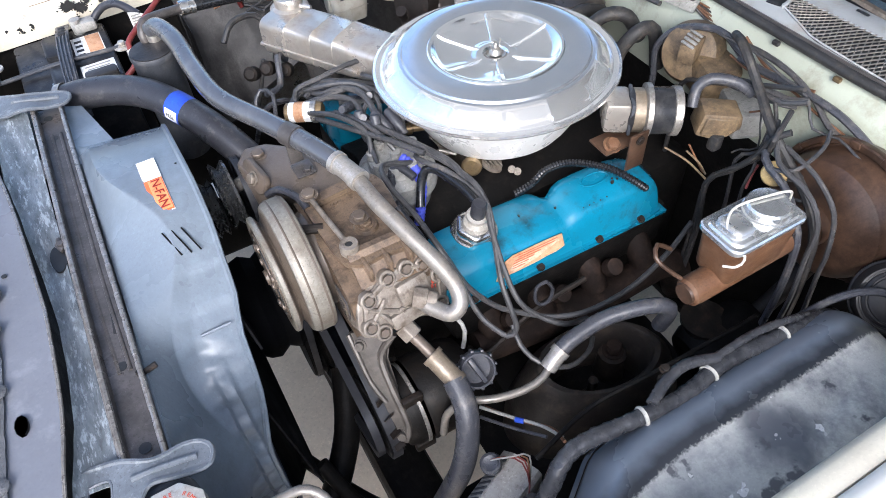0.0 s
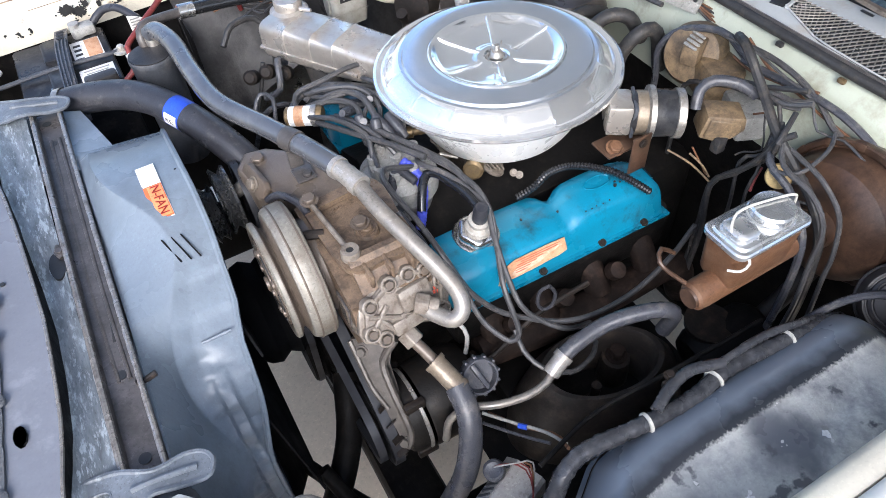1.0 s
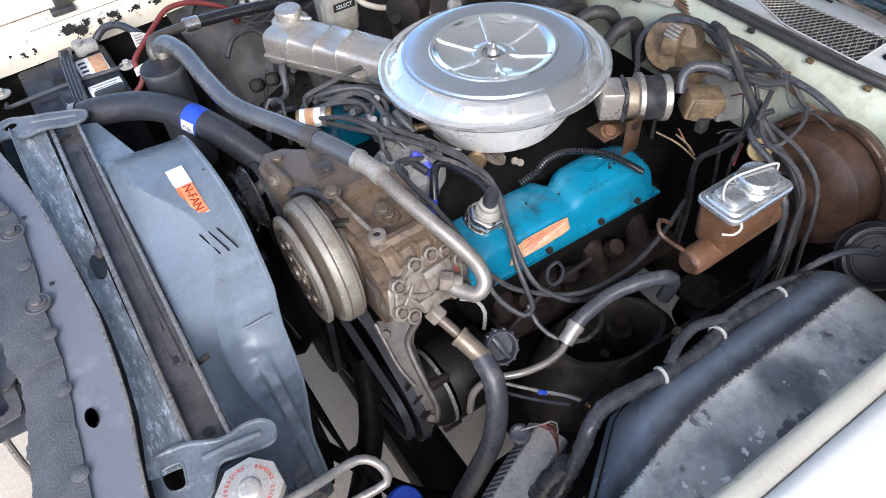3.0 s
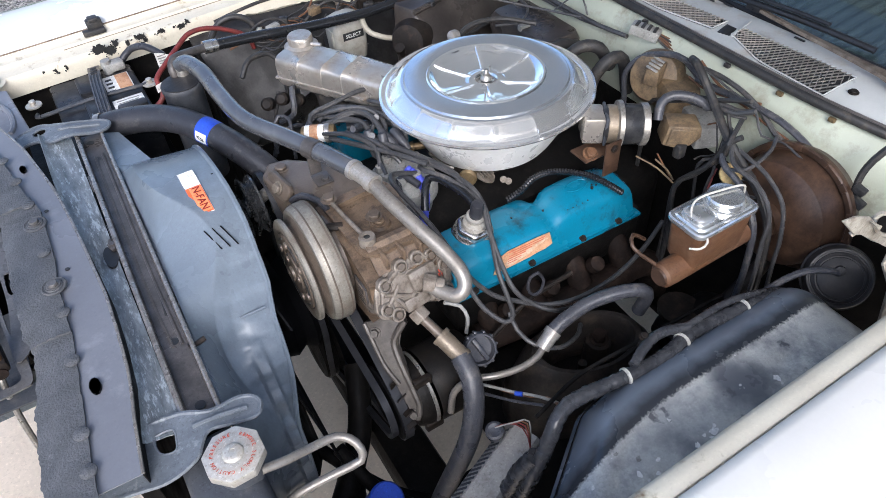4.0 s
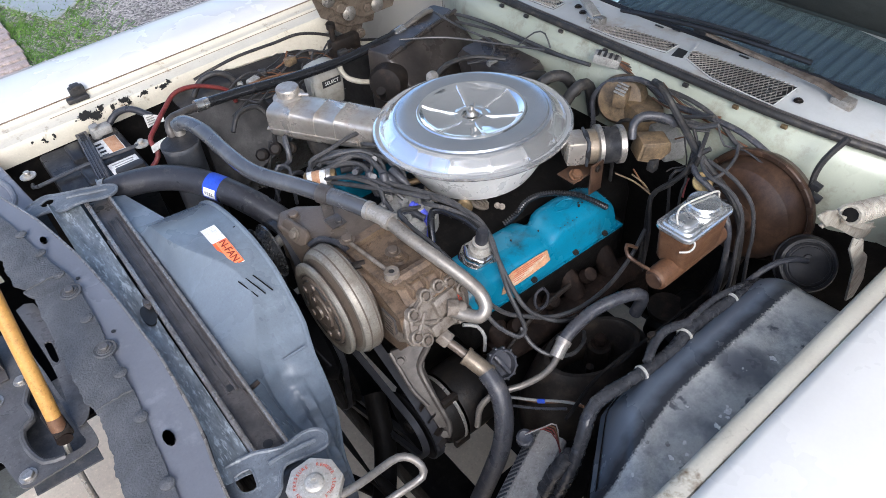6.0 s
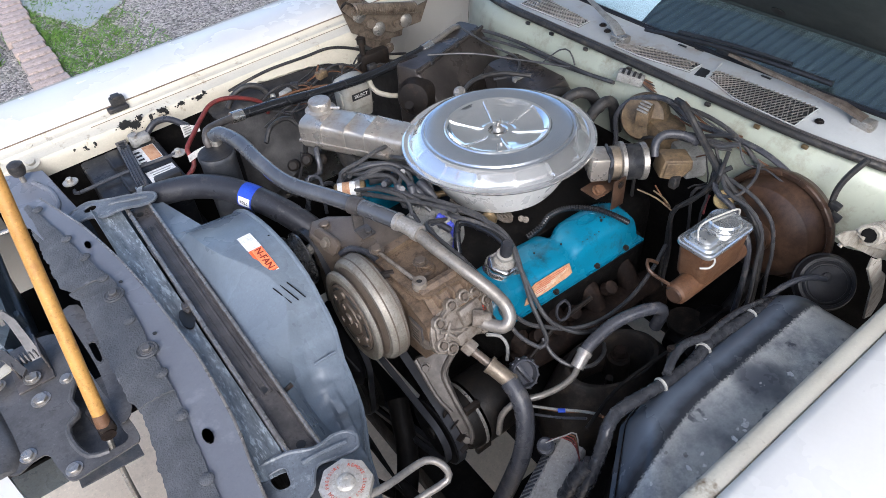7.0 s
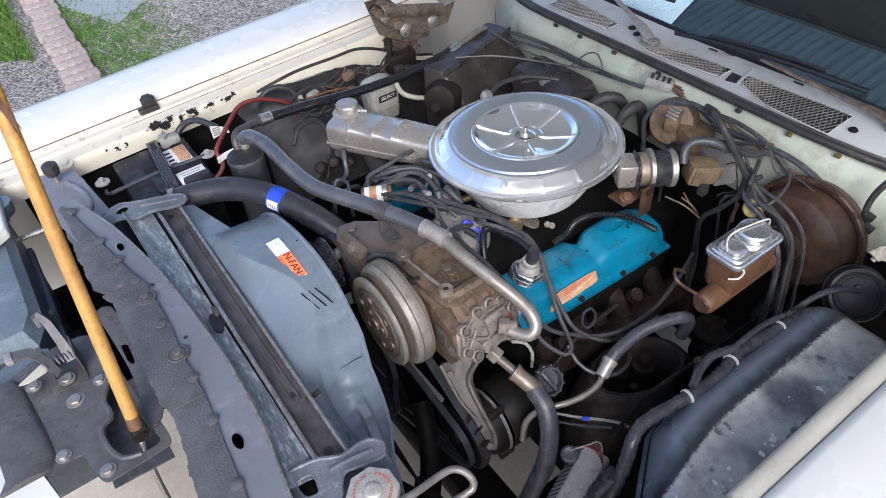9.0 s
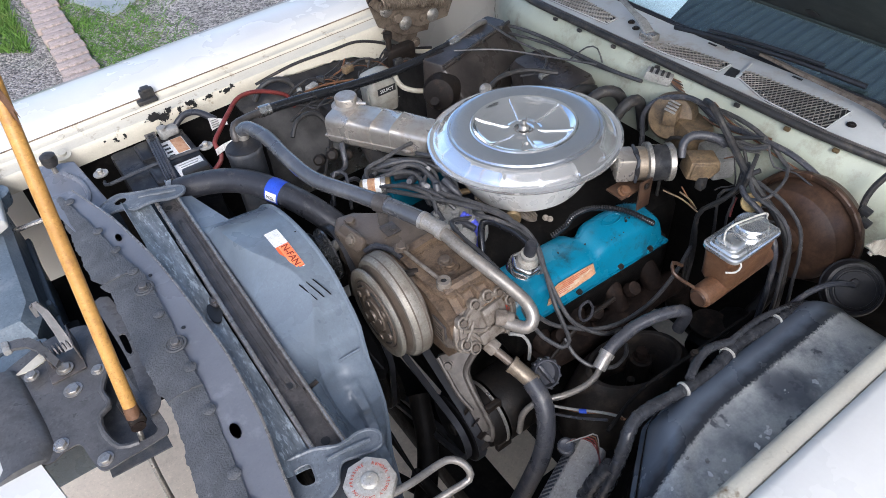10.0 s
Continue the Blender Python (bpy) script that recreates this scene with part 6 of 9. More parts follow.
lid = part("lid", fluted(lidp, 15), CHROME, cleaner, "polished metal lid with a fluted edge", 30)
part("grey_band", lathe([(0.165, 0.0262), (0.160, 0.0268), (0.157, 0.0300), (0.150, 0.0308), (0.118, 0.0308), (0.1155, 0.0300)], am, 96), CHROMEGREY, lid, "brushed grey band", 30)


def dished(prof, n=144):
    """The lid's centre: a turned dish whose six sectors are each pressed down between the spokes."""
    rings = []
    for r, h in prof:
        ring = []
        for i in range(n):
            a = 2 * math.pi * i / n
            s = 0.5 - 0.5 * math.cos(6 * (a - 1.14))
            on = max(0.0, 1 - abs((r - 0.072) / 0.036) ** 3)
            ring.append(am @ Vector((r * math.cos(a), r * math.sin(a), h - on * 0.0026 * s ** 0.6)))
        rings.append(ring)
    return loft(rings, True, False)


part("centre_disc", dished([(0.1155, 0.0300), (0.113, 0.0322), (0.110, 0.0322), (0.107, 0.0300), (0.102, 0.0262), (0.095, 0.0232), (0.086, 0.0215), (0.075, 0.0200), (0.065, 0.0185), (0.055, 0.0166), (0.045, 0.0152), (0.036, 0.0160), (0.031, 0.0176), (0.022, 0.0172), (0.017, 0.0115), (0.003, 0.011)]), CHROMEDISC, lid, "shiny dished centre", 40)
for k in range(6):
    a = 2 * math.pi * k / 6 + 1.14
    d = Vector((math.cos(a), math.sin(a), 0))
    s = Vector((-d.y, d.x, 0))
    secs = [[am @ (d * r + s * w + Vector((0, 0, h))) for w, h in ((-ww, hh - 0.006), (-ww * 0.5, hh), (ww * 0.5, hh), (ww, hh - 0.006))] for r, ww, hh in ((0.030, 0.0055, 0.0180), (0.060, 0.0046, 0.0205), (0.094, 0.0056, 0.0265), (0.106, 0.007, 0.0312))]
    part("spoke", loft(secs), CHROME, lid)
nut = part("wing_nut", lathe([(0, 0.016), (0.012, 0.016), (0.010, 0.022), (0.007, 0.026), (0.004, 0.027), (0.004, 0.036), (0, 0.036)], am, 14), STEEL, lid, "steel wing nut and stud")
for s in (1, -1):
    part("wing", loft([[am @ Vector((s * x + dx, s * x * 0.4 + dy, z)) for dx, dy in ((0.0012, -0.0012), (0.0012, 0.0012), (-0.0012, 0.0012), (-0.0012, -0.0012))] for x, z in ((0.004, 0.022), (0.010, 0.028), (0.013, 0.036))]), STEEL, nut)
part("stud_ring", tube([am @ Vector((0.017 * math.cos(k / 6 * math.pi), 0.017 * math.sin(k / 6 * math.pi), 0.0135)) for k in range(13)], 0.0016, 5, raw=True), STEEL, lid)
# duct to the side
ua = Vector((0.51, -0.86, 0)).normalized()
va = Vector((0.86, 0.51, 0)).normalized()
p0 = Vector((0.430, 0.375, 0.886))


def duct_ring(s, g, gz):
    c = p0 + ua * s
    out = []
    for k in range(24):
        a = 2 * math.pi * k / 24
        e = 0.42
        y = math.copysign(abs(math.cos(a)) ** e, math.cos(a)) * 0.046 * g
        z = math.copysign(abs(math.sin(a)) ** e, math.sin(a)) * 0.037 * gz
        out.append(c + va * y + Vector((0, 0, z)))
    return out


duct = part("duct", loft([duct_ring(s, g, h) for s, g, h in ((-0.006, 0.72, 0.7), (-0.002, 0.93, 0.92), (0.005, 1, 1), (0.057, 1, 1), (0.0585, 1.03, 1.025), (0.060, 1, 1), (0.117, 1.0, 1.0), (0.1185, 1.03, 1.025), (0.120, 1, 1), (0.167, 1, 1), (0.1685, 1.03, 1.025), (0.170, 1, 1), (0.21, 0.98, 0.95), (0.26, 0.95, 0.85))]), SNORK, cleaner, "aged silver air duct with raised seams", 40)
part("lower_seam", loft([[q + Vector((0, 0, -0.012)) for q in duct_ring(s, 1.07, 0.10)] for s in (-0.004, 0.22)]), SNORK, duct)
part("vacuum_motor", lathe([(0, 0), (0.036, 0), (0.037, 0.004), (0.032, 0.008), (0.027, 0.010), (0.0268, 0.024), (0.025, 0.027), (0.02, 0.0272), (0, 0.0275)], Matrix.Translation((0.462, 0.368, 0.917)), 30), SNORK, duct, "dull silver vacuum motor on the duct")
part("vacuum_nipple", tube([(0.475, 0.34, 0.932), (0.49, 0.322, 0.932)], 0.004, 8), SNORK, duct)
solo("duct_stub", tube([(0.475, 0.30, 0.86), (0.48, 0.29, 0.82), (0.49, 0.26, 0.76)], 0.03, 14, ripple=0.001), RUBBERDUST, "dusty black preheat hose below the duct", "hose")

# compressor with clutch
CLUTCHGREY = M("dull_grey_clutch_metal", (0.25, 0.235, 0.20), (0.17, 0.153, 0.125), 0.46, 0.35, s1=12, bump=0.08, dirt=(0.095, 0.073, 0.052), amount=0.40, edge=0.16)
CY, CZ = -0.155, 0.818
comp = thing("compressor", (0.32, -0.20, 0.74), "oily cast-aluminium air-conditioning compressor with a belt clutch", "compressor")
part("crankcase", loft([[Vector((x, y, z)) for y, z in ((-0.085, 0.76), (-0.085, 0.872), (-0.10, 0.886), (-0.22, 0.886), (-0.292, 0.862), (-0.305, 0.80), (-0.28, 0.765), (-0.20, 0.75))] for x in (0.278, 0.284, 0.392, 0.398)]), CASTALU, comp, "brown-stained cast crankcase", 30)
part("nose", lathe([(0.075, 0), (0.07, 0.02), (0.05, 0.03), (0, 0.03)], axes((0.28, CY, CZ), (-1, 0, 0)), 28), CASTDARK, comp)
part("top_rim", pierced([(0.285, -0.112), (0.396, -0.112), (0.402, -0.20), (0.394, -0.262), (0.345, -0.266), (0.302, -0.262), (0.288, -0.22)], [[(0.304, -0.128), (0.382, -0.128), (0.386, -0.19), (0.374, -0.236), (0.335, -0.242), (0.308, -0.225)]], 0.010, lambda x, y: 0.897 - 0.10 * max(0.0, -0.248 - y), None, 0.005), CASTALU, comp, "raised brown rim of the top", 30)
part("ridge", loft([[Vector((x, y, z)) for y, z in ((-0.236, 0.892), (-0.240, 0.902), (-0.250, 0.903), (-0.262, 0.890), (-0.285, 0.868))] for x in (0.300, 0.304, 0.345, 0.392, 0.396)], True), CASTALU, comp, "cast ridge above the head", 30)
for x in (0.318, 0.348, 0.378):
    part("web", box((x, -0.262, 0.884), (0.007, 0.045, 0.026), 0.003), CASTALU, comp)
part("rod", tube([(0.300, -0.128, 0.905), (0.303, -0.165, 0.9045), (0.308, -0.226, 0.906)], 0.0040, 10), HEADALU, comp, "thin pale rod across the top")
part("ear", lathe([(0.0055, 0.9), (0.0055, 0.9125), (0.0125, 0.9125), (0.0135, 0.909), (0.0135, 0.89), (0, 0.89)], Matrix.Translation((0.309, -0.238, 0)), 24), HEADALU, comp, "cast eye with a bolt hole")
part("ear_hole", lathe([(0, 0), (0.0054, 0), (0.0054, 0.001), (0, 0.001)], Matrix.Translation((0.309, -0.238, 0.9095)), 14), BLACKINK, comp)
part("boss", lathe([(0, 0), (0.019, 0), (0.016, 0.006), (0, 0.007)], axes((0.350, -0.198, 0.885), (0, 0, 1)), 20), CASTALU, comp)
part("boss_bolt", hexbolt((0.350, -0.198, 0.891), (0, 0, 1), 0.0095, 0.006), CASTALU, comp)
hm = axes((0.353, -0.297, 0.828), (0.10, -0.86, 0.5), 0)
hpoly = [(-0.066, 0.030), (-0.079, -0.004), (-0.076, -0.020), (-0.057, -0.034), (-0.036, -0.030), (-0.024, -0.026), (0.0, -0.030), (0.022, -0.044), (0.040, -0.050), (0.060, -0.030), (0.070, -0.008), (0.069, 0.014), (0.056, 0.036), (0.030, 0.050), (0.0, 0.054), (-0.030, 0.050), (-0.052, 0.038)]
hin = lambda k, dx=0.0, dy=0.0: [(-0.004 + (x + 0.004) * k + dx, 0.003 + (y - 0.003) * k + dy) for x, y in hpoly]
head = part("head", join(prism(hin(0.97), -0.045, -0.006, hm, 0.004), prism(hpoly, -0.005, 0.005, hm, 0.0025), prism(hin(0.90), 0.004, 0.012, hm, 0.003)), HEADALU, comp, "dusty grey cast cylinder head", 30)
part("gasket", prism(hin(0.985), -0.0065, -0.0045, hm), GREASE, head, "dark oily joint")
for x, y in ((-0.016, 0.0435), (0.015, 0.043), (0.039, 0.035), (0.055, 0.010), (0.044, -0.030), (-0.052, 0.029), (-0.012, -0.016), (-0.064, -0.008), (-0.050, -0.024)):
    part("bolt_boss", lathe([(0.0125, 0.004), (0.0122, 0.0155), (0.0105, 0.017), (0.0088, 0.0168), (0.0086, 0.0125), (0, 0.0125)], hm @ Matrix.Translation((x, y, 0)), 20), HEADALU, head)
    part("bolt", hexbolt(hm @ Vector((x, y, 0.0125)), hm.to_3x3() @ Vector((0, 0, 1)), 0.0066, 0.006, False), CASTDARK, head, "brown hex bolt in a counterbore")
for (xa, ya), (xb, yb) in (((-0.052, 0.029), (-0.016, 0.0435)), ((0.015, 0.043), (0.039, 0.035)), ((-0.058, 0.016), (-0.012, -0.012)), ((-0.064, -0.008), (-0.030, 0.018)), ((-0.03, -0.024), (-0.045, 0.004)), ((0.046, -0.02), (0.055, 0.01)), ((0.02, -0.038), (0.044, -0.03))):
    part("rib", tube([hm @ Vector((xa, ya, 0.0125)), hm @ Vector(((xa + xb) / 2, (ya + yb) / 2, 0.0135)), hm @ Vector((xb, yb, 0.0125))], 0.0042, 8), HEADALU, head)
part("port_boss", join(box((0.012, 0.012, 0.016), (0.050, 0.034, 0.014), 0.005, hm), box((-0.012, -0.020, 0.013), (0.046, 0.022, 0.012), 0.004, hm)), HEADALU, head)
for dx, dy in ((0.041, -0.002), (0.044, 0.004), (0.047, -0.004)):
    part("paint_mark", box((dx, dy, 0.0126), (0.004, 0.0055, 0.0008), 0.0002, hm), REDINK, head, "dab of red paint")
part("nut", prism([(0.0165 * math.cos(math.pi * i / 3), 0.0165 * math.sin(math.pi * i / 3)) for i in range(6)], 0, 0.020, axes((0.360, -0.316, 0.845), (0.75, -0.6, -0.1)), 0.002), HEADALU, head, "grey hex nut")
part("nut_collar", lathe([(0.0125, 0.018), (0.0125, 0.030), (0.0105, 0.033), (0, 0.033)], axes((0.360, -0.316, 0.845), (0.75, -0.6, -0.1)), 18), HEADALU, head)
part("nut", prism([(0.0165 * math.cos(math.pi * i / 3), 0.0165 * math.sin(math.pi * i / 3)) for i in range(6)], 0, 0.022, axes((0.338, -0.318, 0.797), (0.3, -0.75, -0.5)), 0.002), HEADALU, head)
plate_m = Matrix.Translation((0.2765, -0.262, 0.822))
part("name_plate", box((0, 0, 0), (0.003, 0.040, 0.055), 0.001, plate_m), BARMET, comp, "framed pale name plate, unreadable")
part("plate_field", box((-0.0018, 0, 0), (0.001, 0.032, 0.046), 0.0004, plate_m), HINGEMET, comp, "pale worn field")
for k in range(5):
    part("print_bar", box((-0.0026, 0, 0.016 - 0.008 * k), (0.0005, 0.022 - 0.005 * (k % 2), 0.0022), 0, plate_m), BLACKINK, comp)
cm = axes((0.207, CY, CZ + 0.004), (1, 0, 0))
clutch = part("clutch_pulley", lathe([(0.090, 0.022), (0.099, 0.0225), (0.103, 0.028), (0.105, 0.036), (0.105, 0.053), (0.103, 0.057), (0.098, 0.059), (0.06, 0.059), (0, 0.06)], cm, 64), CLUTCHGREY, comp, "bare metal rim of the clutch coil", 30)
part("belt_groove", lathe([(0.070, 0.0005), (0.088, 0.0), (0.0905, 0.002), (0.0905, 0.008), (0.080, 0.013), (0.078, 0.016), (0.092, 0.0225), (0.095, 0.023)], cm, 64), CASTDARK, clutch, "brown stained belt groove", 25)
for z0 in (0.031, 0.0505):
    part("rim_groove", lathe([(0.1052, z0), (0.1056, z0 + 0.0008), (0.1056, z0 + 0.0022), (0.1052, z0 + 0.003)], cm, 64), CASTDARK, clutch, "brown grimy groove", 25)
part("front_ring", lathe([(0.0745, -0.0004), (0.088, -0.0008), (0.0912, 0.0015), (0.0912, 0.0065), (0.0895, 0.0075)], cm, 64), CLUTCHGREY, clutch, "worn bright ring edge", 25)
part("gap", lathe([(0.0745, 0.0018), (0.066, 0.0018)], cm, 64), BLACKINK, clutch, "dark gap round the plate")
part("face", lathe([(0.0675, 0.003), (0.0675, -0.001), (0.066, -0.0022), (0.040, -0.0024), (0.038, 0.002), (0.034, 0.002), (0.033, -0.004), (0.012, -0.005), (0.011, -0.009), (0, -0.009)], cm, 64), CASTDARK, clutch, "brown-grey clutch face plate", 25)
for k in range(6):
    a = 2 * math.pi * k / 6 + 0.3
    part("rivet", lathe([(0.007, 0), (0.0065, 0.003), (0.003, 0.004), (0, 0.004)], axes(cm @ Vector((0.052 * math.cos(a), 0.052 * math.sin(a), -0.0022)), (-1, 0, 0)), 12), CASTDARK, clutch)
    part("leaf_slot", tube([cm @ Vector((0.060 * math.cos(a + t), 0.060 * math.sin(a + t), -0.0022)) for t in (0.25, 0.42, 0.6, 0.78)], 0.0022, 5), BLACKINK, clutch)
for k in range(3):
    a = 2 * math.pi * k / 3 + 0.9
    part("hub_rivet", lathe([(0.006, 0), (0.0055, 0.003), (0, 0.004)], axes(cm @ Vector((0.024 * math.cos(a), 0.024 * math.sin(a), -0.0035)), (-1, 0, 0)), 12), CASTDARK, clutch)

# front casting that carries the compressor; its ear and bolts
casting = thing("mounting_casting", (0.31, -0.03, 0.74), "oily brown cast mounting bracket with bolts", "bracket")
part("casting_body", prism([(0.232, 0.03), (0.255, 0.062), (0.292, 0.055), (0.345, 0.0), (0.395, -0.06), (0.395, -0.125), (0.31, -0.125), (0.283, -0.085), (0.262, -0.045), (0.240, -0.015)], 0.80, 0.888, None, 0.008, 3), CASTDARK, casting, "smooth brown oily casting")
part("neck", box((0.29, 0.02, 0.70), (0.09, 0.10, 0.24), 0.02), CASTDARK, casting)
part("ear", prism([(-0.036, -0.013), (-0.030, -0.018), (0.028, -0.016), (0.037, -0.008), (0.037, 0.010), (0.028, 0.017), (-0.026, 0.018), (-0.036, 0.010)], -0.004, 0.008, axes((0.2515, -0.012, 0.884), (-0.85, -0.12, 0.5), 0), 0.004), CASTDARK, casting, "flat oily mounting ear")
part("bolt", hexbolt((0.245, -0.020, 0.889), (-0.85, -0.12, 0.5), 0.0095, 0.008), HEADALU, casting)
for x, y, z in ((0.300, -0.115, 0.905), (0.345, -0.19, 0.90), (0.385, -0.105, 0.89), (0.27, 0.03, 0.888)):
    part("bolt", hexbolt((x, y, z - 0.001), (0, 0, 1), 0.0105, 0.008), CASTDARK, casting)
part("stud", join(tube([(0.268, -0.165, 0.895), (0.295, -0.175, 0.893)], 0.007, 8), hexbolt((0.268, -0.165, 0.895), (-1, 0, 0), 0.009, 0.01)), GREASE, casting)
part("bracket_wire", tube([(0.252, -0.06, 0.885), (0.268, -0.075, 0.90), (0.285, -0.105, 0.90), (0.29, -0.13, 0.895)], 0.006, 8), RUBBER, casting)

idler = thing("idler_pulley", (0.21, 0.045, 0.74), "dark grooved idler pulley on a bracket", "pulley")
part("pulley", lathe([(0, 0.0), (0.02, 0), (0.02, 0.006), (0.048, 0.006), (0.054, 0.0), (0.057, 0.003), (0.045, 0.012), (0.057, 0.021), (0.056, 0.025), (0.03, 0.028), (0, 0.03)], axes((0.193, 0.045, 0.822), (1, 0, 0)), 40), PULLEYMET, idler)
part("pulley", lathe([(0, 0.0), (0.044, 0.0), (0.050, 0.004), (0.040, 0.012), (0.050, 0.02), (0.04, 0.024), (0, 0.024)], axes((0.165, 0.05, 0.80), (1, 0, 0)), 40), PULLEYMET, idler)
part("shaft", tube([(0.20, 0.045, 0.822), (0.235, 0.03, 0.85), (0.25, 0.02, 0.86)], 0.011, 10), STEEL, idler)

# alternator, its bracket and belts
alt = thing("alternator", (0.34, -0.335, 0.52), "dirty black alternator with a belt pulley and cooling fan", "alternator")
am2 = axes((0.290, -0.322, 0.590), (1, 0, 0))
# Both cases carry the bay's shade in their colour.
part("front_case", lathe([(0, 0), (0.045, 0), (0.062, 0.008), (0.068, 0.02), (0.068, 0.036), (0, 0.036)], am2, 40), ALTSHADE, alt, "grimy aluminium front case, darkened for shade")
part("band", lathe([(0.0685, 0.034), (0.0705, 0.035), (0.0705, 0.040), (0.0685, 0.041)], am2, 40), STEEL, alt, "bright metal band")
part("case", lathe([(0.069, 0.046), (0.072, 0.05), (0.072, 0.125), (0.064, 0.142), (0.03, 0.15), (0, 0.15)], am2, 40), ALTSHADE, alt, "black case, darkened for shade")
for k in range(4):
    a = math.pi * (k + 0.3) / 2
    part("rib", box((0.069 * math.cos(a), 0.069 * math.sin(a), 0.03), (0.012, 0.02, 0.035), 0.003, am2), GREASE, alt)
part("label", sheet(lambda u, v: am2 @ Vector((0.0728 * math.cos(3.45 + 0.35 * u), 0.0728 * math.sin(3.45 + 0.35 * u), 0.066 + 0.026 * v)), 6, 1, 0.0004), TAN, alt, "faded tan label, unreadable")
for k in range(12):
    a = 2 * math.pi * k / 12
    part("fan_vane", box((0.045, 0, -0.012), (0.035, 0.003, 0.018), 0.0008, am2 @ Matrix.Rotation(a, 4, "Z") @ Matrix.Rotation(radians(20), 4, "X")), GREASE, alt)
part("pulley", lathe([(0, 0.004), (0.02, 0.004), (0.026, 0.001), (0.058, 0.003), (0.064, 0.0), (0.073, 0), (0.075, 0.002), (0.066, 0.009), (0.075, 0.017), (0.074, 0.019), (0, 0.021)], axes((0.264, -0.300, 0.565), (1, 0, 0)), 56), FANSHADE, alt, "black belt pulley")
part("shaft_nut", hexbolt((0.266, -0.300, 0.565), (-1, 0, 0), 0.014, 0.012), SHADEIRON, alt)
brk = thing("compressor_bracket", (0.31, -0.28, 0.55), "grey-brown cast support arm under the compressor", "bracket")
arm_m = axes((0.30, -0.337, 0.663), (-0.55, -0.6, 0.58))
ARM = [(-0.082, 0.086), (-0.040, 0.100), (-0.008, 0.098), (-0.022, 0.070), (-0.023, 0.050), (-0.003, 0.010), (0.028, -0.048), (0.027, -0.073), (0.015, -0.080), (0.010, -0.055), (-0.014, -0.017), (-0.040, 0.010), (-0.064, 0.050)]
part("arm", prism(ARM, -0.018, 0.0, arm_m, 0.003), ARMMET, brk, "grey cast arm")
part("edge_rib", tube([arm_m @ Vector((x, y, 0.0)) for x, y in ((-0.010, 0.098), (-0.024, 0.070), (-0.025, 0.050), (-0.006, 0.010), (0.025, -0.048), (0.023, -0.074))], 0.0062, 8), ARMMET, brk)
part("rib", tube([arm_m @ Vector((x, y, 0.0)) for x, y in ((-0.080, 0.084), (-0.062, 0.052), (-0.040, 0.014), (-0.012, -0.016))], 0.0045, 8), ARMMET, brk)
for q in ((-0.060, 0.070, 0.0), (0.018, -0.066, 0.0)):
    part("bolt", hexbolt(arm_m @ Vector(q), (-0.55, -0.6, 0.58), 0.0075, 0.008), ARMMET, brk)


def belt(name, centres, x, w, label):
    """A belt round pulleys given as (y, z, radius), in the plane x."""
    n = len(centres)
    pts = []
    for i, (y, z, r) in enumerate(centres):
        a, b = centres[i - 1], centres[(i + 1) % n]
        da, db = math.atan2(z - a[1], y - a[0]), math.atan2(b[1] - z, b[0] - y)
        s, e = da - math.pi / 2, db - math.pi / 2
        while e < s:
            e += 2 * math.pi
        for k in range(13):
            t = s + (e - s) * k / 12
            pts.append((y + r * math.cos(t), z + r * math.sin(t)))
    ring = []
    for dx, dr in ((-w / 2, 0.004), (w / 2, 0.004), (w / 2 * 0.7, -0.005), (-w / 2 * 0.7, -0.005)):
        row = []
        for i, (y, z) in enumerate(pts):
            (ya, za), (yb, zb) = pts[i - 1], pts[(i + 1) % len(pts)]
            t = Vector((yb - ya, zb - za)).normalized()
            row.append(Vector((x + dx, y + t.y * dr, z - t.x * dr)))
        ring.append(row)
    bm = loft(ring + ring[:1], True, False)
    return solo(name, bm, BELTBLACK, label, "belt", "drive belts")


belt("drive_belt", [(-0.300, 0.565, 0.074), (FY, 0.45, 0.086), (FY, 0.70, 0.095)], 0.2745, 0.017, "black rubber drive belt passing under the compressor clutch")
belt("drive_belt", [(-0.300, 0.565, 0.06), (FY, 0.45, 0.086), (FY, FZ, 0.08)], 0.252, 0.013, "black rubber drive belt round the alternator pulley")
belt("drive_belt", [(FY, 0.45, 0.086), (0.045, 0.822, 0.052), (FY - 0.03, FZ, 0.08)], 0.205 + 0.03, 0.012, "black rubber drive belt to the idler pulley")

# distributor and coil
dist = thing("distributor", (0.468, -0.055, 0.78), "grey distributor cap with black plug leads", "distributor")
dm = Matrix.Translation((0.468, -0.052, 0))
part("body", lathe([(0, 0.72), (0.045, 0.72), (0.058, 0.79), (0.066, 0.80), (0.066, 0.815), (0, 0.815)], dm, 36), GREYPLASTIC, dist)
dcap = part("cap", lathe([(0.066, 0.813), (0.064, 0.83), (0.055, 0.838), (0.048, 0.84), (0.045, 0.85), (0, 0.852)], dm, 36), GREYPLASTIC, dist, "grey plastic cap")
boots = [(0.468 + 0.038 * math.cos(2 * math.pi * k / 8 + 0.3), -0.052 + 0.038 * math.sin(2 * math.pi * k / 8 + 0.3)) for k in range(8)]
for x, y in boots + [(0.468, -0.052)]:
    part("terminal", lathe([(0, 0.84), (0.010, 0.84), (0.009, 0.862), (0, 0.862)], Matrix.Translation((x, y, 0)), 12), GREYPLASTIC, dcap)
coil = thing("ignition_coil", (0.382, 0.108, 0.84), "small bright ignition coil with an orange and white label", "ignition coil")
cmx = axes((0.352, 0.134, 0.868), (0.84, -0.54, 0.05))
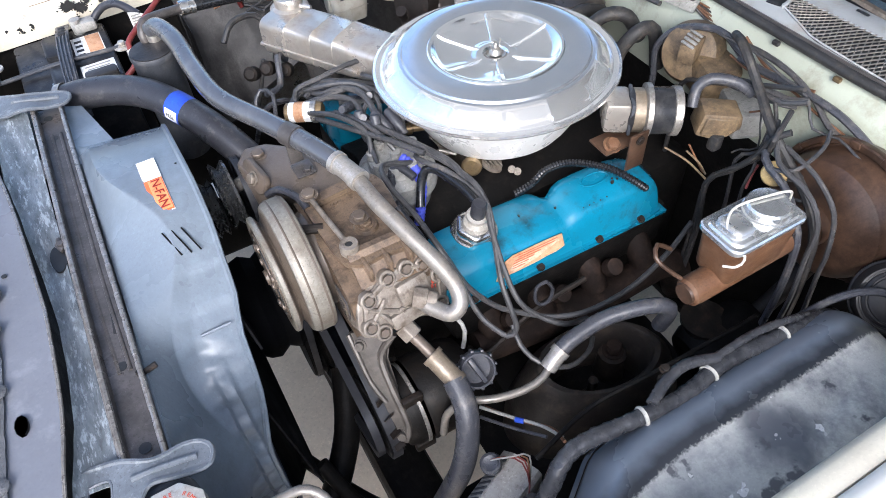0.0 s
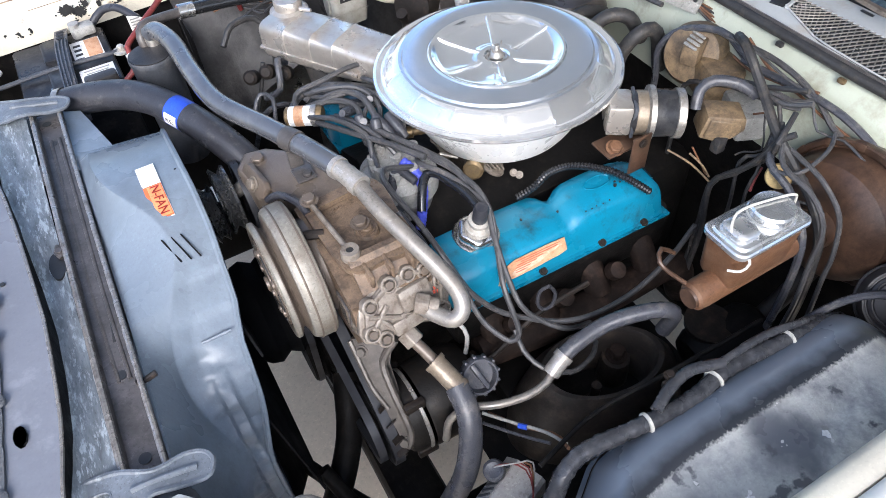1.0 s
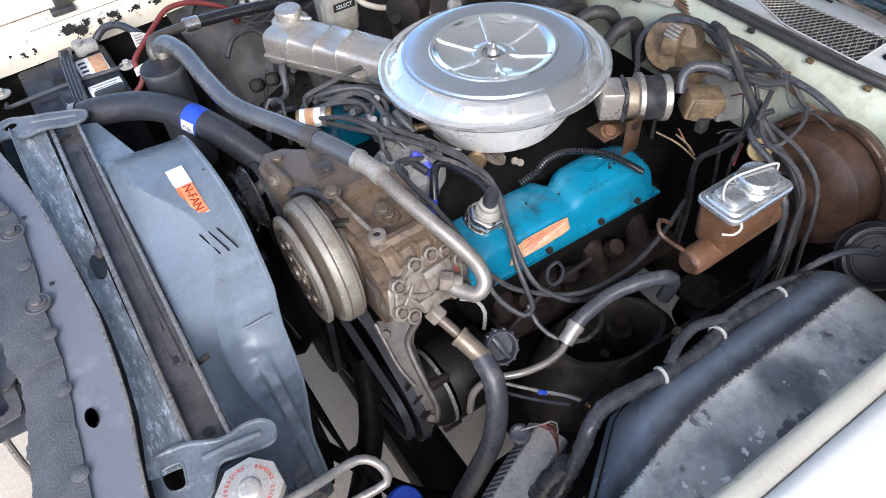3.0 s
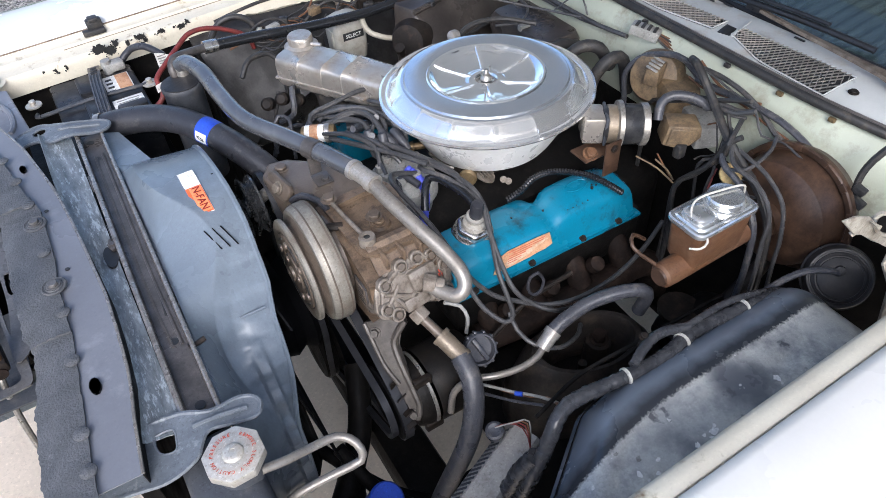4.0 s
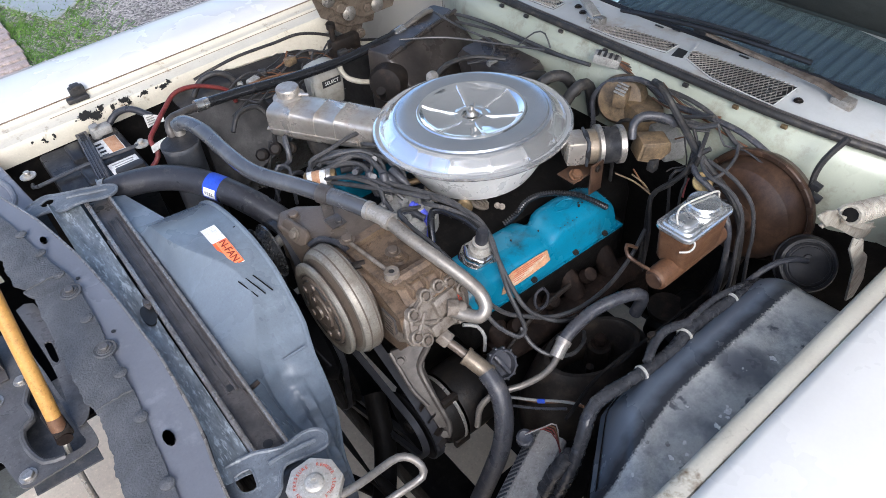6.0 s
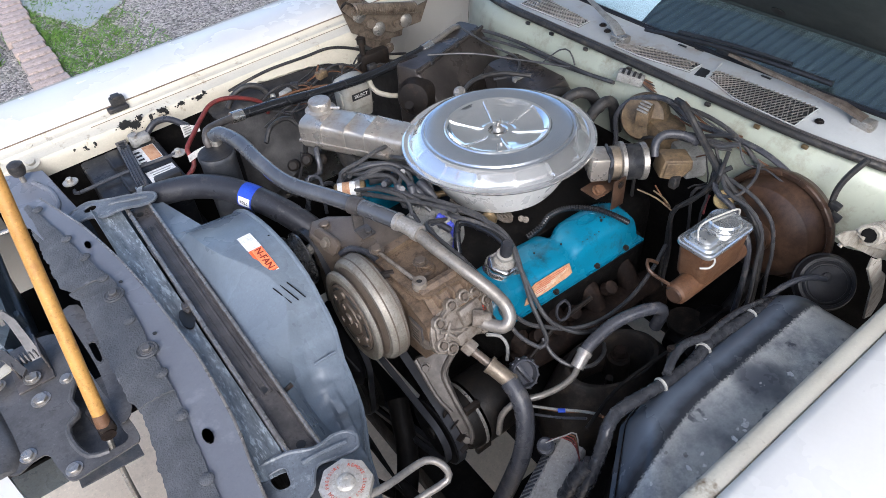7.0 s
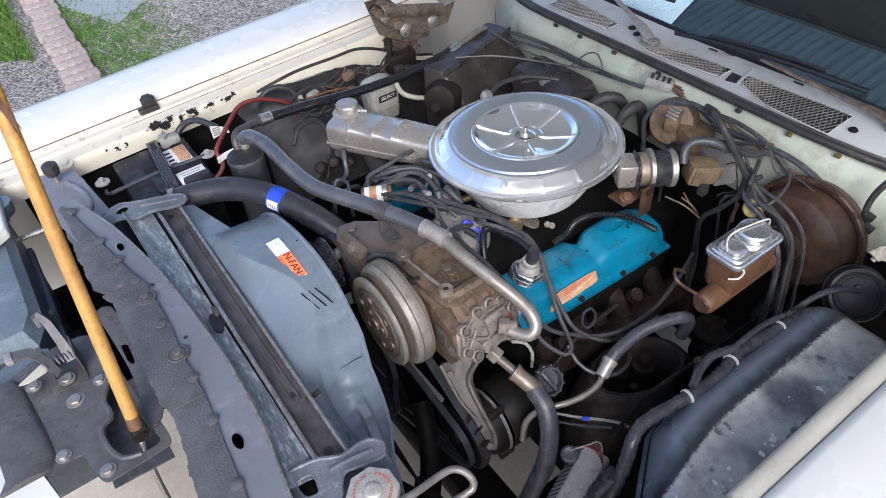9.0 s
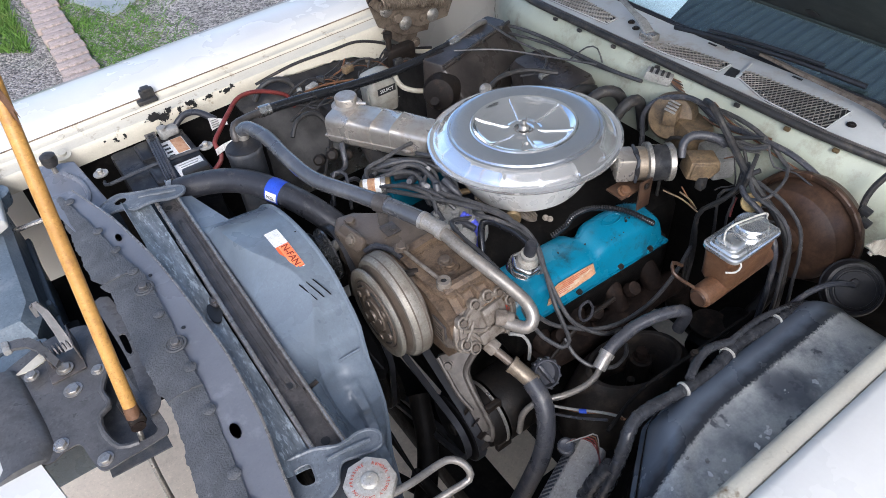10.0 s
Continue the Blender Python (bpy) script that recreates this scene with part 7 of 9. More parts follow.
part("can", lathe([(0, 0), (0.013, 0), (0.0165, 0.003), (0.0165, 0.062), (0.014, 0.066), (0, 0.066)], cmx, 24), BRASS, coil)
part("label", lathe([(0.0166, 0.008), (0.0172, 0.009), (0.0172, 0.045), (0.0166, 0.046)], cmx, 24), LABELWHITE, coil, "white label")
part("label_band", lathe([(0.0173, 0.018), (0.0176, 0.019), (0.0176, 0.033), (0.0173, 0.034)], cmx, 24), PEACH, coil, "orange band")
part("clamp", lathe([(0.0175, 0.047), (0.019, 0.048), (0.019, 0.056), (0.0175, 0.057)], cmx, 24), STEEL, coil)


# ---- hoses and pipes ----
hose = thing("radiator_hose", (0.15, 0.25, 0.8), "thick black upper radiator hose with a blue and white tag", "hose")
RH = [(0.020, 0.376, 0.878), (0.071, 0.354, 0.888), (0.124, 0.318, 0.895), (0.168, 0.266, 0.897), (0.207, 0.193, 0.890), (0.240, 0.125, 0.872), (0.268, 0.065, 0.840), (0.285, 0.03, 0.80)]
part("hose_body", tube(RH, 0.0265, 20), RUBBER, hose, "smooth black rubber")
rp = smooth_path(RH, 0.004)
near_i = min(range(len(rp)), key=lambda i: (rp[i] - Vector((0.207, 0.193, 0.89))).length)
part("tag", tube(rp[near_i - 8:near_i - 1], 0.0269, 20, raw=True, caps=False), LABELBLUE, hose, "blue paper tag")
part("tag_band", tube(rp[near_i - 3:near_i + 1], 0.02695, 20, raw=True, caps=False), LABELBLUE, hose)
tl = rp[near_i - 4]
tdir = (rp[near_i] - rp[near_i - 8]).normalized()
side = tdir.cross(Vector((0, 0, 1))).normalized()
side = side if side.x < 0 else -side
up = side.cross(tdir).normalized()
up = up if up.z > 0 else -up
out = lambda deg: side * math.cos(radians(deg)) + up * math.sin(radians(deg))
part("tag_field", sheet(lambda u, v: tl + tdir * (-0.0135 + 0.027 * v) + out(-12 + 44 * u) * 0.0275, 10, 2, 0.0003), LABELWHITE, hose, "white field with a printed number")
tz, tx = out(10), tdir
ty = tz.cross(tx)
tm = Matrix.Translation(tl + tz * 0.0284) @ Matrix(((tx.x, ty.x, tz.x, 0), (tx.y, ty.y, tz.y, 0), (tx.z, ty.z, tz.z, 0), (0, 0, 0, 1)))
part("tag_number", text_bm("7526", 0.0098, tm @ Matrix.Rotation(math.pi, 4, "Z"), 0.0002), BLACKINK, hose, "black printed number")
clampm = axes((0.028, 0.373, 0.880), Vector(RH[1]) - Vector(RH[0]))
part("clamp", join(lathe([(0.0275, -0.006), (0.0285, -0.006), (0.0285, 0.006), (0.0275, 0.006)], clampm, 30), box((0, -0.03, 0), (0.016, 0.01, 0.011), 0.002, clampm)), STEEL, hose, "steel worm clamp")
solo("radiator_outlet", tube([(-0.02, 0.385, 0.86), (0.0, 0.382, 0.873), (0.025, 0.374, 0.879)], 0.022, 16), BLACKPAINT, "black painted radiator outlet under the hose clamp", "outlet")

ac = thing("suction_hose", (0.3, 0.1, 0.85), "thick grey-black air-conditioning hose with metal end pipe", "hose")
SH = [(0.210, 0.392, 0.945), (0.222, 0.375, 0.957), (0.236, 0.310, 0.960), (0.240, 0.215, 0.955), (0.252, 0.120, 0.950), (0.296, 0.022, 0.948), (0.328, -0.055, 0.948), (0.352, -0.123, 0.947)]
part("hose_body", tube(SH, 0.0160, 20), HOSESHEEN, ac, "grey-black ribbed rubber")
part("ferrule", tube([(0.350, -0.118, 0.947), (0.357, -0.142, 0.9455), (0.362, -0.160, 0.943)], 0.0150, 18), FERRULEGREY, ac, "crimped aluminium ferrule")
part("ferrule_ring", tube([(0.361, -0.156, 0.943), (0.364, -0.168, 0.942)], 0.0165, 18), FERRULEGREY, ac)
part("ferrule_ring", tube([(0.3495, -0.116, 0.947), (0.352, -0.124, 0.9468)], 0.0172, 18), FERRULEGREY, ac)
part("pipe", tube([(0.362, -0.162, 0.942), (0.368, -0.205, 0.932), (0.384, -0.262, 0.912), (0.402, -0.312, 0.888), (0.411, -0.344, 0.868), (0.407, -0.362, 0.850), (0.392, -0.362, 0.838), (0.375, -0.338, 0.838), (0.366, -0.322, 0.843)], 0.0118, 16, 0.006), PIPEMETAL, ac, "bent bare aluminium pipe")
part("strap", join(tube([(0.312, -0.018, 0.948), (0.322, -0.04, 0.948)], 0.0182, 18), box((0.315, -0.028, 0.922), (0.022, 0.006, 0.05), 0.002), box((0.318, -0.045, 0.893), (0.03, 0.034, 0.003), 0.001)), BARMET, ac, "dark steel strap holding the hose")
part("strap_bolt", hexbolt((0.322, -0.052, 0.894), (0, 0, 1), 0.0065, 0.006), BARMET, ac)

dis = thing("discharge_hose", (0.33, -0.48, 0.6), "thick black air-conditioning hose with a brass-toned ferrule", "hose")
part("pipe", tube([(0.340, -0.325, 0.790), (0.350, -0.345, 0.776), (0.361, -0.375, 0.760)], 0.0085, 12), CASTDARK, dis, "brown metal pipe end")
part("ferrule", tube([(0.356, -0.366, 0.766), (0.366, -0.395, 0.752), (0.371, -0.412, 0.744)], 0.0150, 18), FERRULE, dis, "crimped ferrule")
part("ferrule_lip", join(tube([(0.3555, -0.364, 0.767), (0.358, -0.370, 0.764)], 0.0168, 18), tube([(0.369, -0.404, 0.748), (0.371, -0.411, 0.745)], 0.0165, 18)), FERRULE, dis)
part("hose_body", tube([(0.368, -0.405, 0.748), (0.366, -0.438, 0.728), (0.354, -0.464, 0.69), (0.336, -0.476, 0.63), (0.312, -0.474, 0.56), (0.28, -0.465, 0.46), (0.25, -0.455, 0.34)], 0.0172, 18), RUBBERGREY, dis, "smooth grey-black rubber")

can = thing("receiver_canister", (0.20, 0.366, 0.70), "black cylindrical receiver canister with pipe stubs", "canister")
part("can_body", lathe([(0, 0.70), (0.038, 0.70), (0.0385, 0.71), (0.039, 0.915), (0.0405, 0.917), (0.0405, 0.925), (0.039, 0.928), (0.036, 0.9265), (0, 0.9275)], Matrix.Translation((0.196, 0.360, 0)), 36), BLACKPAINT, can)
part("top_plate", lathe([(0, 0.9275), (0.0365, 0.927), (0.0368, 0.9285), (0, 0.929)], Matrix.Translation((0.196, 0.360, 0)), 36), APRONDUST, can, "dusty flat top")
part("fitting", lathe([(0, 0.915), (0.013, 0.915), (0.012, 0.94), (0.009, 0.955), (0, 0.955)], Matrix.Translation((0.210, 0.388, 0)), 14), STEEL, can)
part("elbow", tube([(0.196, 0.392, 0.918), (0.194, 0.396, 0.94), (0.205, 0.412, 0.953), (0.235, 0.43, 0.948), (0.285, 0.449, 0.938)], 0.009, 12), BARMET, can, "dark metal elbow")

br = thing("braided_hose", (0.6, 0.45, 0.86), "long shiny black hose between crimped silver ends", "hose")
part("hose_body", tube([(0.295, 0.450, 0.937), (0.39, 0.455, 0.926), (0.52, 0.450, 0.912), (0.66, 0.448, 0.905), (0.80, 0.465, 0.902), (0.835, 0.470, 0.903)], 0.0116, 18, 0.0035, ripple=0.00035), SHINYBLACK, br, "glossy black corrugated hose")
part("ferrule", tube([(0.275, 0.447, 0.940), (0.304, 0.450, 0.936)], 0.0138, 14), BRIGHTSTEEL, br, "silver ferrule")
part("ferrule", tube([(0.832, 0.469, 0.903), (0.865, 0.474, 0.905)], 0.0138, 14), BRIGHTSTEEL, br, "silver ferrule")
part("pipe", tube([(0.86, 0.473, 0.905), (0.93, 0.487, 0.915), (0.965, 0.495, 0.915), (0.985, 0.505, 0.90), (0.99, 0.52, 0.86)], 0.0080, 12), PIPEMETAL, br, "bare aluminium pipe")

ht = thing("heater_hose", (0.62, -0.43, 0.68), "grey-black heater hose ending in a crimped metal fitting", "hose")
part("hose_body", tube([(0.532, -0.428, 0.708), (0.555, -0.425, 0.721), (0.613, -0.427, 0.737), (0.667, -0.443, 0.746), (0.705, -0.458, 0.742), (0.716, -0.462, 0.722), (0.712, -0.455, 0.68)], 0.0125, 14), RUBBERGREY, ht)
part("fitting", tube([(0.512, -0.434, 0.694), (0.524, -0.431, 0.703), (0.540, -0.427, 0.713)], 0.0132, 16), FERRULEGREY, ht, "dull crimped fitting")
part("fitting_ring", tube([(0.533, -0.4285, 0.709), (0.541, -0.427, 0.714)], 0.0150, 16), FERRULEGREY, ht)
part("pipe", tube([(0.518, -0.433, 0.70), (0.498, -0.442, 0.692), (0.465, -0.442, 0.685), (0.423, -0.43, 0.68), (0.385, -0.41, 0.675), (0.356, -0.40, 0.65), (0.345, -0.402, 0.60)], 0.0062, 12), PIPEMETAL, ht, "thin bent metal pipe")

pc = thing("plastic_cap", (0.415, -0.388, 0.69), "black plastic reservoir cap with a grip bar", "cap")
pcm = axes((0.412, -0.385, 0.715), (-0.1, -0.75, 0.65))
part("rim", lathe([(0.019, 0.004), (0.026, 0.004), (0.0285, 0.008), (0.0285, 0.020), (0.026, 0.024), (0.0235, 0.024), (0.022, 0.010), (0, 0.009)], pcm, 32), RUBBERGREY, pc)
part("grip", box((0, 0, 0.015), (0.008, 0.045, 0.016), 0.003, pcm @ Matrix.Rotation(radians(20), 4, "Z")), RUBBERGREY, pc)
for k in range(12):
    a = 2 * math.pi * k / 12
    part("knurl", box((0.0288 * math.cos(a), 0.0288 * math.sin(a), 0.014), (0.005, 0.005, 0.014), 0.0015, pcm), RUBBERGREY, pc)

# wiring loom wrapped in tape along the apron
loom = thing("wiring_loom", (0.6, -0.59, 0.7), "tape-wrapped wiring loom with white cable ties on the apron", "wiring loom")
LP = [(0.33, -0.592, 0.55), (0.345, -0.600, 0.62), (0.362, -0.610, 0.70), (0.386, -0.604, 0.748), (0.408, -0.594, 0.782), (0.430, -0.588, 0.790), (0.458, -0.587, 0.791), (0.493, -0.591, 0.790), (0.540, -0.597, 0.790), (0.585, -0.600, 0.790), (0.625, -0.598, 0.790), (0.663, -0.592, 0.790), (0.709, -0.593, 0.790), (0.79, -0.600, 0.785), (0.86, -0.60, 0.765), (0.93, -0.59, 0.71)]
part("taped_run", taped(LP, 0.0112), TAPE, loom, "wrinkled dark tape")
part("branch", taped([(0.372, -0.600, 0.725), (0.352, -0.590, 0.68), (0.335, -0.578, 0.60), (0.33, -0.57, 0.55)], 0.0145, 2.0), TAPE, loom, "wider taped tail of the loom")
part("branch", tube([(0.55, -0.592, 0.80), (0.585, -0.578, 0.805), (0.625, -0.572, 0.803), (0.67, -0.585, 0.80)], 0.008, 10), TAPE, loom)
part("branch", tube([(0.66, -0.583, 0.80), (0.74, -0.582, 0.80), (0.80, -0.588, 0.792), (0.87, -0.59, 0.76)], 0.006, 10), TAPE, loom)
lp = smooth_path(LP, 0.004)
for target in (Vector((0.530, -0.596, 0.79)), Vector((0.645, -0.595, 0.79)), Vector((0.775, -0.599, 0.786))):
    i = min(range(len(lp)), key=lambda k: (lp[k] - target).length)
    part("cable_tie", tube(lp[i:i + 2], 0.0140, 14, raw=True), TIEWHITE, loom, "white cable tie")
part("clip", join(box((0.595, -0.572, 0.80), (0.03, 0.012, 0.012), 0.003), hexbolt((0.595, -0.565, 0.806), (0, 0, 1), 0.006, 0.006)), GREASE, loom)
solo("brake_line", tube([(0.40, -0.56, 0.75), (0.50, -0.54, 0.755), (0.62, -0.545, 0.76), (0.74, -0.55, 0.765), (0.80, -0.545, 0.75)], 0.0035, 8), SHADEIRON, "thin dark brake line along the apron", "pipe")

# black round vacuum can by the firewall, with its hose
vac = thing("vacuum_reservoir", (0.99, -0.645, 0.70), "round black vacuum reservoir beside the apron", "vacuum can")
vcm = axes((1.004, -0.612, 0.735), (-0.60, -0.42, 0.62))
part("can_body", lathe([(0, 0), (0.04, 0.0), (0.052, 0.008), (0.0545, 0.026), (0.0575, 0.028), (0.0575, 0.034), (0.0545, 0.036), (0.0525, 0.050), (0.0495, 0.055), (0.0465, 0.055), (0.0455, 0.0535), (0.0435, 0.0535), (0.0425, 0.056), (0.0385, 0.058), (0.0375, 0.0565), (0.0355, 0.0565), (0.0345, 0.059), (0.022, 0.062), (0, 0.063)], vcm, 48), VACBLACK, vac, "dull black can with ringed end", 25)
part("nipple", lathe([(0, 0.058), (0.010, 0.058), (0.008, 0.068), (0, 0.07)], vcm @ Matrix.Translation((-0.004, 0.012, 0)), 14), VACBLACK, vac)
part("vacuum_hose", tube([(0.962, -0.634, 0.785), (0.945, -0.622, 0.792), (0.92, -0.604, 0.790), (0.89, -0.588, 0.772), (0.855, -0.575, 0.74), (0.84, -0.56, 0.70)], 0.006, 8), RUBBERGREY, vac, "grey-black vacuum hose")

# ---- brakes ----
boost = thing("brake_booster", (1.02, -0.49, 0.66), "large brown rusted brake booster drum on the firewall", "brake booster")
bmx = axes((1.045, -0.478, 0.782), (-1, 0.03, 0.06))
part("drum", lathe([(0.105, -0.03), (0.114, -0.01), (0.121, 0.0), (0.1225, 0.003), (0.1225, 0.012), (0.120, 0.0145), (0.113, 0.0145), (0.110, 0.0095), (0.107, 0.0095), (0.1055, 0.016), (0.104, 0.036), (0.0985, 0.054), (0.084, 0.065), (0.055, 0.072), (0.035, 0.074), (0.034, 0.09), (0, 0.09)], bmx, 64), BROWN, boost, "smooth brown front shell", 30)
for k in range(14):
    a = 2 * math.pi * k / 14
    part("crimp", box((0.1175, 0, 0.013), (0.012, 0.016, 0.006), 0.002, bmx @ Matrix.Rotation(a, 4, "Z")), BROWN, boost)
mc = thing("master_cylinder", (0.82, -0.485, 0.78), "rusty orange master cylinder with a bright zinc lid", "master cylinder")
mcz = 0.876


def rrect(x0, x1, y0, y1, r, z, n=5):
    out = []
    for cx, cy, a0 in ((x1 - r, y1 - r, 0), (x0 + r, y1 - r, 90), (x0 + r, y0 + r, 180), (x1 - r, y0 + r, 270)):
        for k in range(n + 1):
            a = radians(a0 + 90 * k / n)
            out.append(Vector((cx + r * math.cos(a), cy + r * math.sin(a), z)))
    return out


part("reservoir", loft([rrect(0.768, 0.872, -0.496, -0.444, 0.016, mcz - 0.095), rrect(0.758, 0.880, -0.503, -0.439, 0.016, mcz - 0.075), rrect(0.754, 0.884, -0.506, -0.437, 0.015, mcz - 0.012), rrect(0.754, 0.884, -0.506, -0.437, 0.014, mcz - 0.004)]), RUSTORANGE, mc, "rust-orange cast body")
part("bore", lathe([(0, 0), (0.018, 0), (0.022, 0.004), (0.023, 0.02), (0.023, 0.19), (0, 0.19)], axes((0.715, -0.478, 0.788), (1, 0, 0.02)), 28), RUSTORANGE, mc)
part("bore_end", lathe([(0, 0), (0.016, 0), (0.018, 0.006), (0, 0.007)], axes((0.711, -0.478, 0.788), (1, 0, 0.02)), 24), BROWN, mc)
lid2 = part("lid", loft([rrect(0.7506, 0.8866, -0.5085, -0.4345, 0.014, mcz - 0.006), rrect(0.749, 0.8882, -0.51, -0.433, 0.0148, mcz - 0.003), rrect(0.749, 0.8882, -0.51, -0.433, 0.0148, mcz + 0.003), rrect(0.7514, 0.8858, -0.5077, -0.4353, 0.014, mcz + 0.005), rrect(0.7562, 0.881, -0.5031, -0.4399, 0.0133, mcz + 0.005), rrect(0.7586, 0.8786, -0.5008, -0.4422, 0.0125, mcz + 0.0085)]), ZINC, mc, "bright zinc lid with two domes", 25)
part("dome", lathe([(0.0345, 0.006), (0.034, 0.009), (0.0315, 0.0105), (0.031, 0.020), (0.0285, 0.0235), (0.026, 0.024), (0.010, 0.0235), (0, 0.0235)], Matrix.Translation((0.8426, -0.47, mcz)), 36), ZINC, lid2, "round dome", 30)
part("dome", loft([rrect(0.7618, 0.805, -0.4946, -0.4469, 0.0125, mcz + 0.007), rrect(0.7634, 0.8034, -0.4931, -0.4484, 0.0125, mcz + 0.015), rrect(0.7682, 0.7986, -0.4884, -0.453, 0.0101, mcz + 0.019), rrect(0.7714, 0.7954, -0.4854, -0.4561, 0.0078, mcz + 0.0195)]), ZINC, lid2, "square dome")
part("bail_wire", tube([(0.8946, -0.4677, mcz - 0.03), (0.8898, -0.47, mcz + 0.008), (0.8786, -0.4707, mcz + 0.026), (0.8442, -0.4623, mcz + 0.028), (0.8042, -0.4553, mcz + 0.028), (0.781, -0.4576, mcz + 0.026), (0.7658, -0.47, mcz + 0.016), (0.7658, -0.4861, mcz + 0.006), (0.7666, -0.5015, mcz + 0.002), (0.7618, -0.5139, mcz - 0.006), (0.7482, -0.5139, mcz - 0.012), (0.7362, -0.5023, mcz - 0.014)], 0.0019, 8, 0.005), TIEWHITE, mc, "pale bail wire across the lid")
solo("brake_pipe", tube([(0.72, -0.462, 0.80), (0.70, -0.445, 0.82), (0.69, -0.43, 0.835), (0.705, -0.415, 0.84), (0.73, -0.42, 0.82)], 0.0035, 8), BROWN, "thin brown brake pipe looping from the cylinder", "pipe")
VALVE = M("yellowed_nylon", (0.40, 0.29, 0.12), (0.30, 0.21, 0.08), 0.5, s1=40, bump=0.05, dirt=(0.12, 0.08, 0.04), amount=0.36)
yc = solo("yellow_valve", lathe([(0, 0), (0.012, 0), (0.012, 0.01), (0.019, 0.012), (0.02, 0.016), (0.018, 0.02), (0, 0.021)], axes((0.945, -0.403, 0.852), (-0.75, -0.45, 0.5)), 24), VALVE, "yellowish round check valve by the booster", "valve")


# ---- vacuum motor group by the firewall ----
srv = thing("cruise_servo", (0.86, -0.23, 0.82), "black and metal vacuum servo on a rusty bracket", "servo")
sm = axes((0.792, -0.188, 0.897), Vector((0.905, -0.262, 0.893)) - Vector((0.792, -0.188, 0.897)))
part("end_block", box((0, 0, 0.008), (0.055, 0.055, 0.04), 0.006, sm), SNORK, srv, "dull silver square end block")
part("end_gasket", box((0, 0, 0.030), (0.059, 0.059, 0.006), 0.002, sm), BLACKPAINT, srv)
part("cup", lathe([(0.02, 0.02), (0.03, 0.028), (0.034, 0.034), (0.034, 0.052), (0.042, 0.054), (0.0425, 0.06), (0.038, 0.062), (0.037, 0.10), (0.034, 0.105), (0, 0.107)], sm, 40), BATT, srv, "black cylindrical cup", 30)
part("flange", lathe([(0.035, 0.05), (0.0435, 0.052), (0.0435, 0.060), (0.035, 0.0605)], sm, 40), STEEL, srv, "bright steel flange")
part("stained_band", lathe([(0.0345, 0.033), (0.0355, 0.035), (0.0355, 0.05), (0.0345, 0.05)], sm, 40), FERRULE, srv, "rust-stained band")
part("end_ring", lathe([(0.037, 0.094), (0.0395, 0.095), (0.0395, 0.106), (0.036, 0.108)], sm, 40), STEEL, srv)
part("bracket", join(box((0.79, -0.262, 0.865), (0.035, 0.004, 0.07), 0.001), box((0.785, -0.222, 0.862), (0.08, 0.045, 0.005), 0.002, None)), BROWN, srv, "rusty brown bracket")
part("bolt", hexbolt((0.765, -0.232, 0.866), (0, -0.4, 1), 0.011, 0.01), RUSTORANGE, srv)
part("bolt", hexbolt((0.79, -0.265, 0.888), (0, -1, 0), 0.006, 0.004), GREASE, srv)
part("hose", tube([(0.90, -0.256, 0.90), (0.912, -0.246, 0.925), (0.935, -0.25, 0.936), (0.965, -0.275, 0.932), (0.985, -0.295, 0.915)], 0.009, 12), RUBBERGREY, srv, "curved grey-black vacuum hose")
tb = thing("relay_box", (0.945, -0.285, 0.80), "tan-brown plastic relay box with a connector", "relay")
tbm = Matrix.Translation((0.945, -0.272, 0.866)) @ Matrix.Rotation(radians(-32), 4, "Z") @ Matrix.Rotation(radians(10), 4, "Y")
part("case", prism([(-0.032, 0.024), (0.030, 0.028), (0.037, 0.006), (0.022, -0.016), (-0.004, -0.024), (-0.032, -0.020)], -0.024, 0.024, tbm @ Matrix.Rotation(radians(90), 4, "X"), 0.005, 2), TAN, tb)
part("cap", prism([(-0.026, 0.020), (0.024, 0.022), (0.029, 0.006), (0.017, -0.010), (-0.026, -0.014)], 0.0235, 0.028, tbm @ Matrix.Rotation(radians(90), 4, "X"), 0.002, 1), TAN, tb)
part("connector", box((0.935, -0.292, 0.838), (0.02, 0.018, 0.03), 0.004), RUBBERDUST, tb, "dark connector")
wm = thing("wiper_motor", (1.02, -0.13, 0.82), "dusty tan wiper motor with a connector block", "motor")
wmm = axes((1.055, -0.115, 0.868), (-0.85, -0.30, 0.42))
part("can", lathe([(0, 0.0), (0.05, 0.0), (0.055, 0.01), (0.055, 0.035), (0.048, 0.05), (0.02, 0.056), (0, 0.057)], wmm, 36), TAN, wm, "round brown motor housing")
part("gearbox", box((0, 0, 0), (0.07, 0.08, 0.07), 0.012, Matrix.Translation((1.035, -0.175, 0.86)) @ Matrix.Rotation(radians(-20), 4, "Z")), TAN, wm)
part("plug", box((0, 0, 0), (0.05, 0.03, 0.035), 0.004, Matrix.Translation((1.005, -0.14, 0.905)) @ Matrix.Rotation(radians(25), 4, "Z")), TAN, wm)
for k in range(4):
    part("plug_rib", box((0.985 + 0.012 * k, -0.147 + 0.0056 * k, 0.924), (0.005, 0.028, 0.004), 0.001), GREYPLASTIC, wm)
solo("module_box", box((0, 0, 0), (0.05, 0.10, 0.05), 0.006, Matrix.Translation((1.03, -0.25, 0.835)) @ Matrix.Rotation(radians(-25), 4, "Z")), GREYPLASTIC, "grey dusty module box on the firewall", "module")
cn = thing("connector", (1.06, -0.055, 0.90), "grey plastic wiring connector with orange wires", "connector")
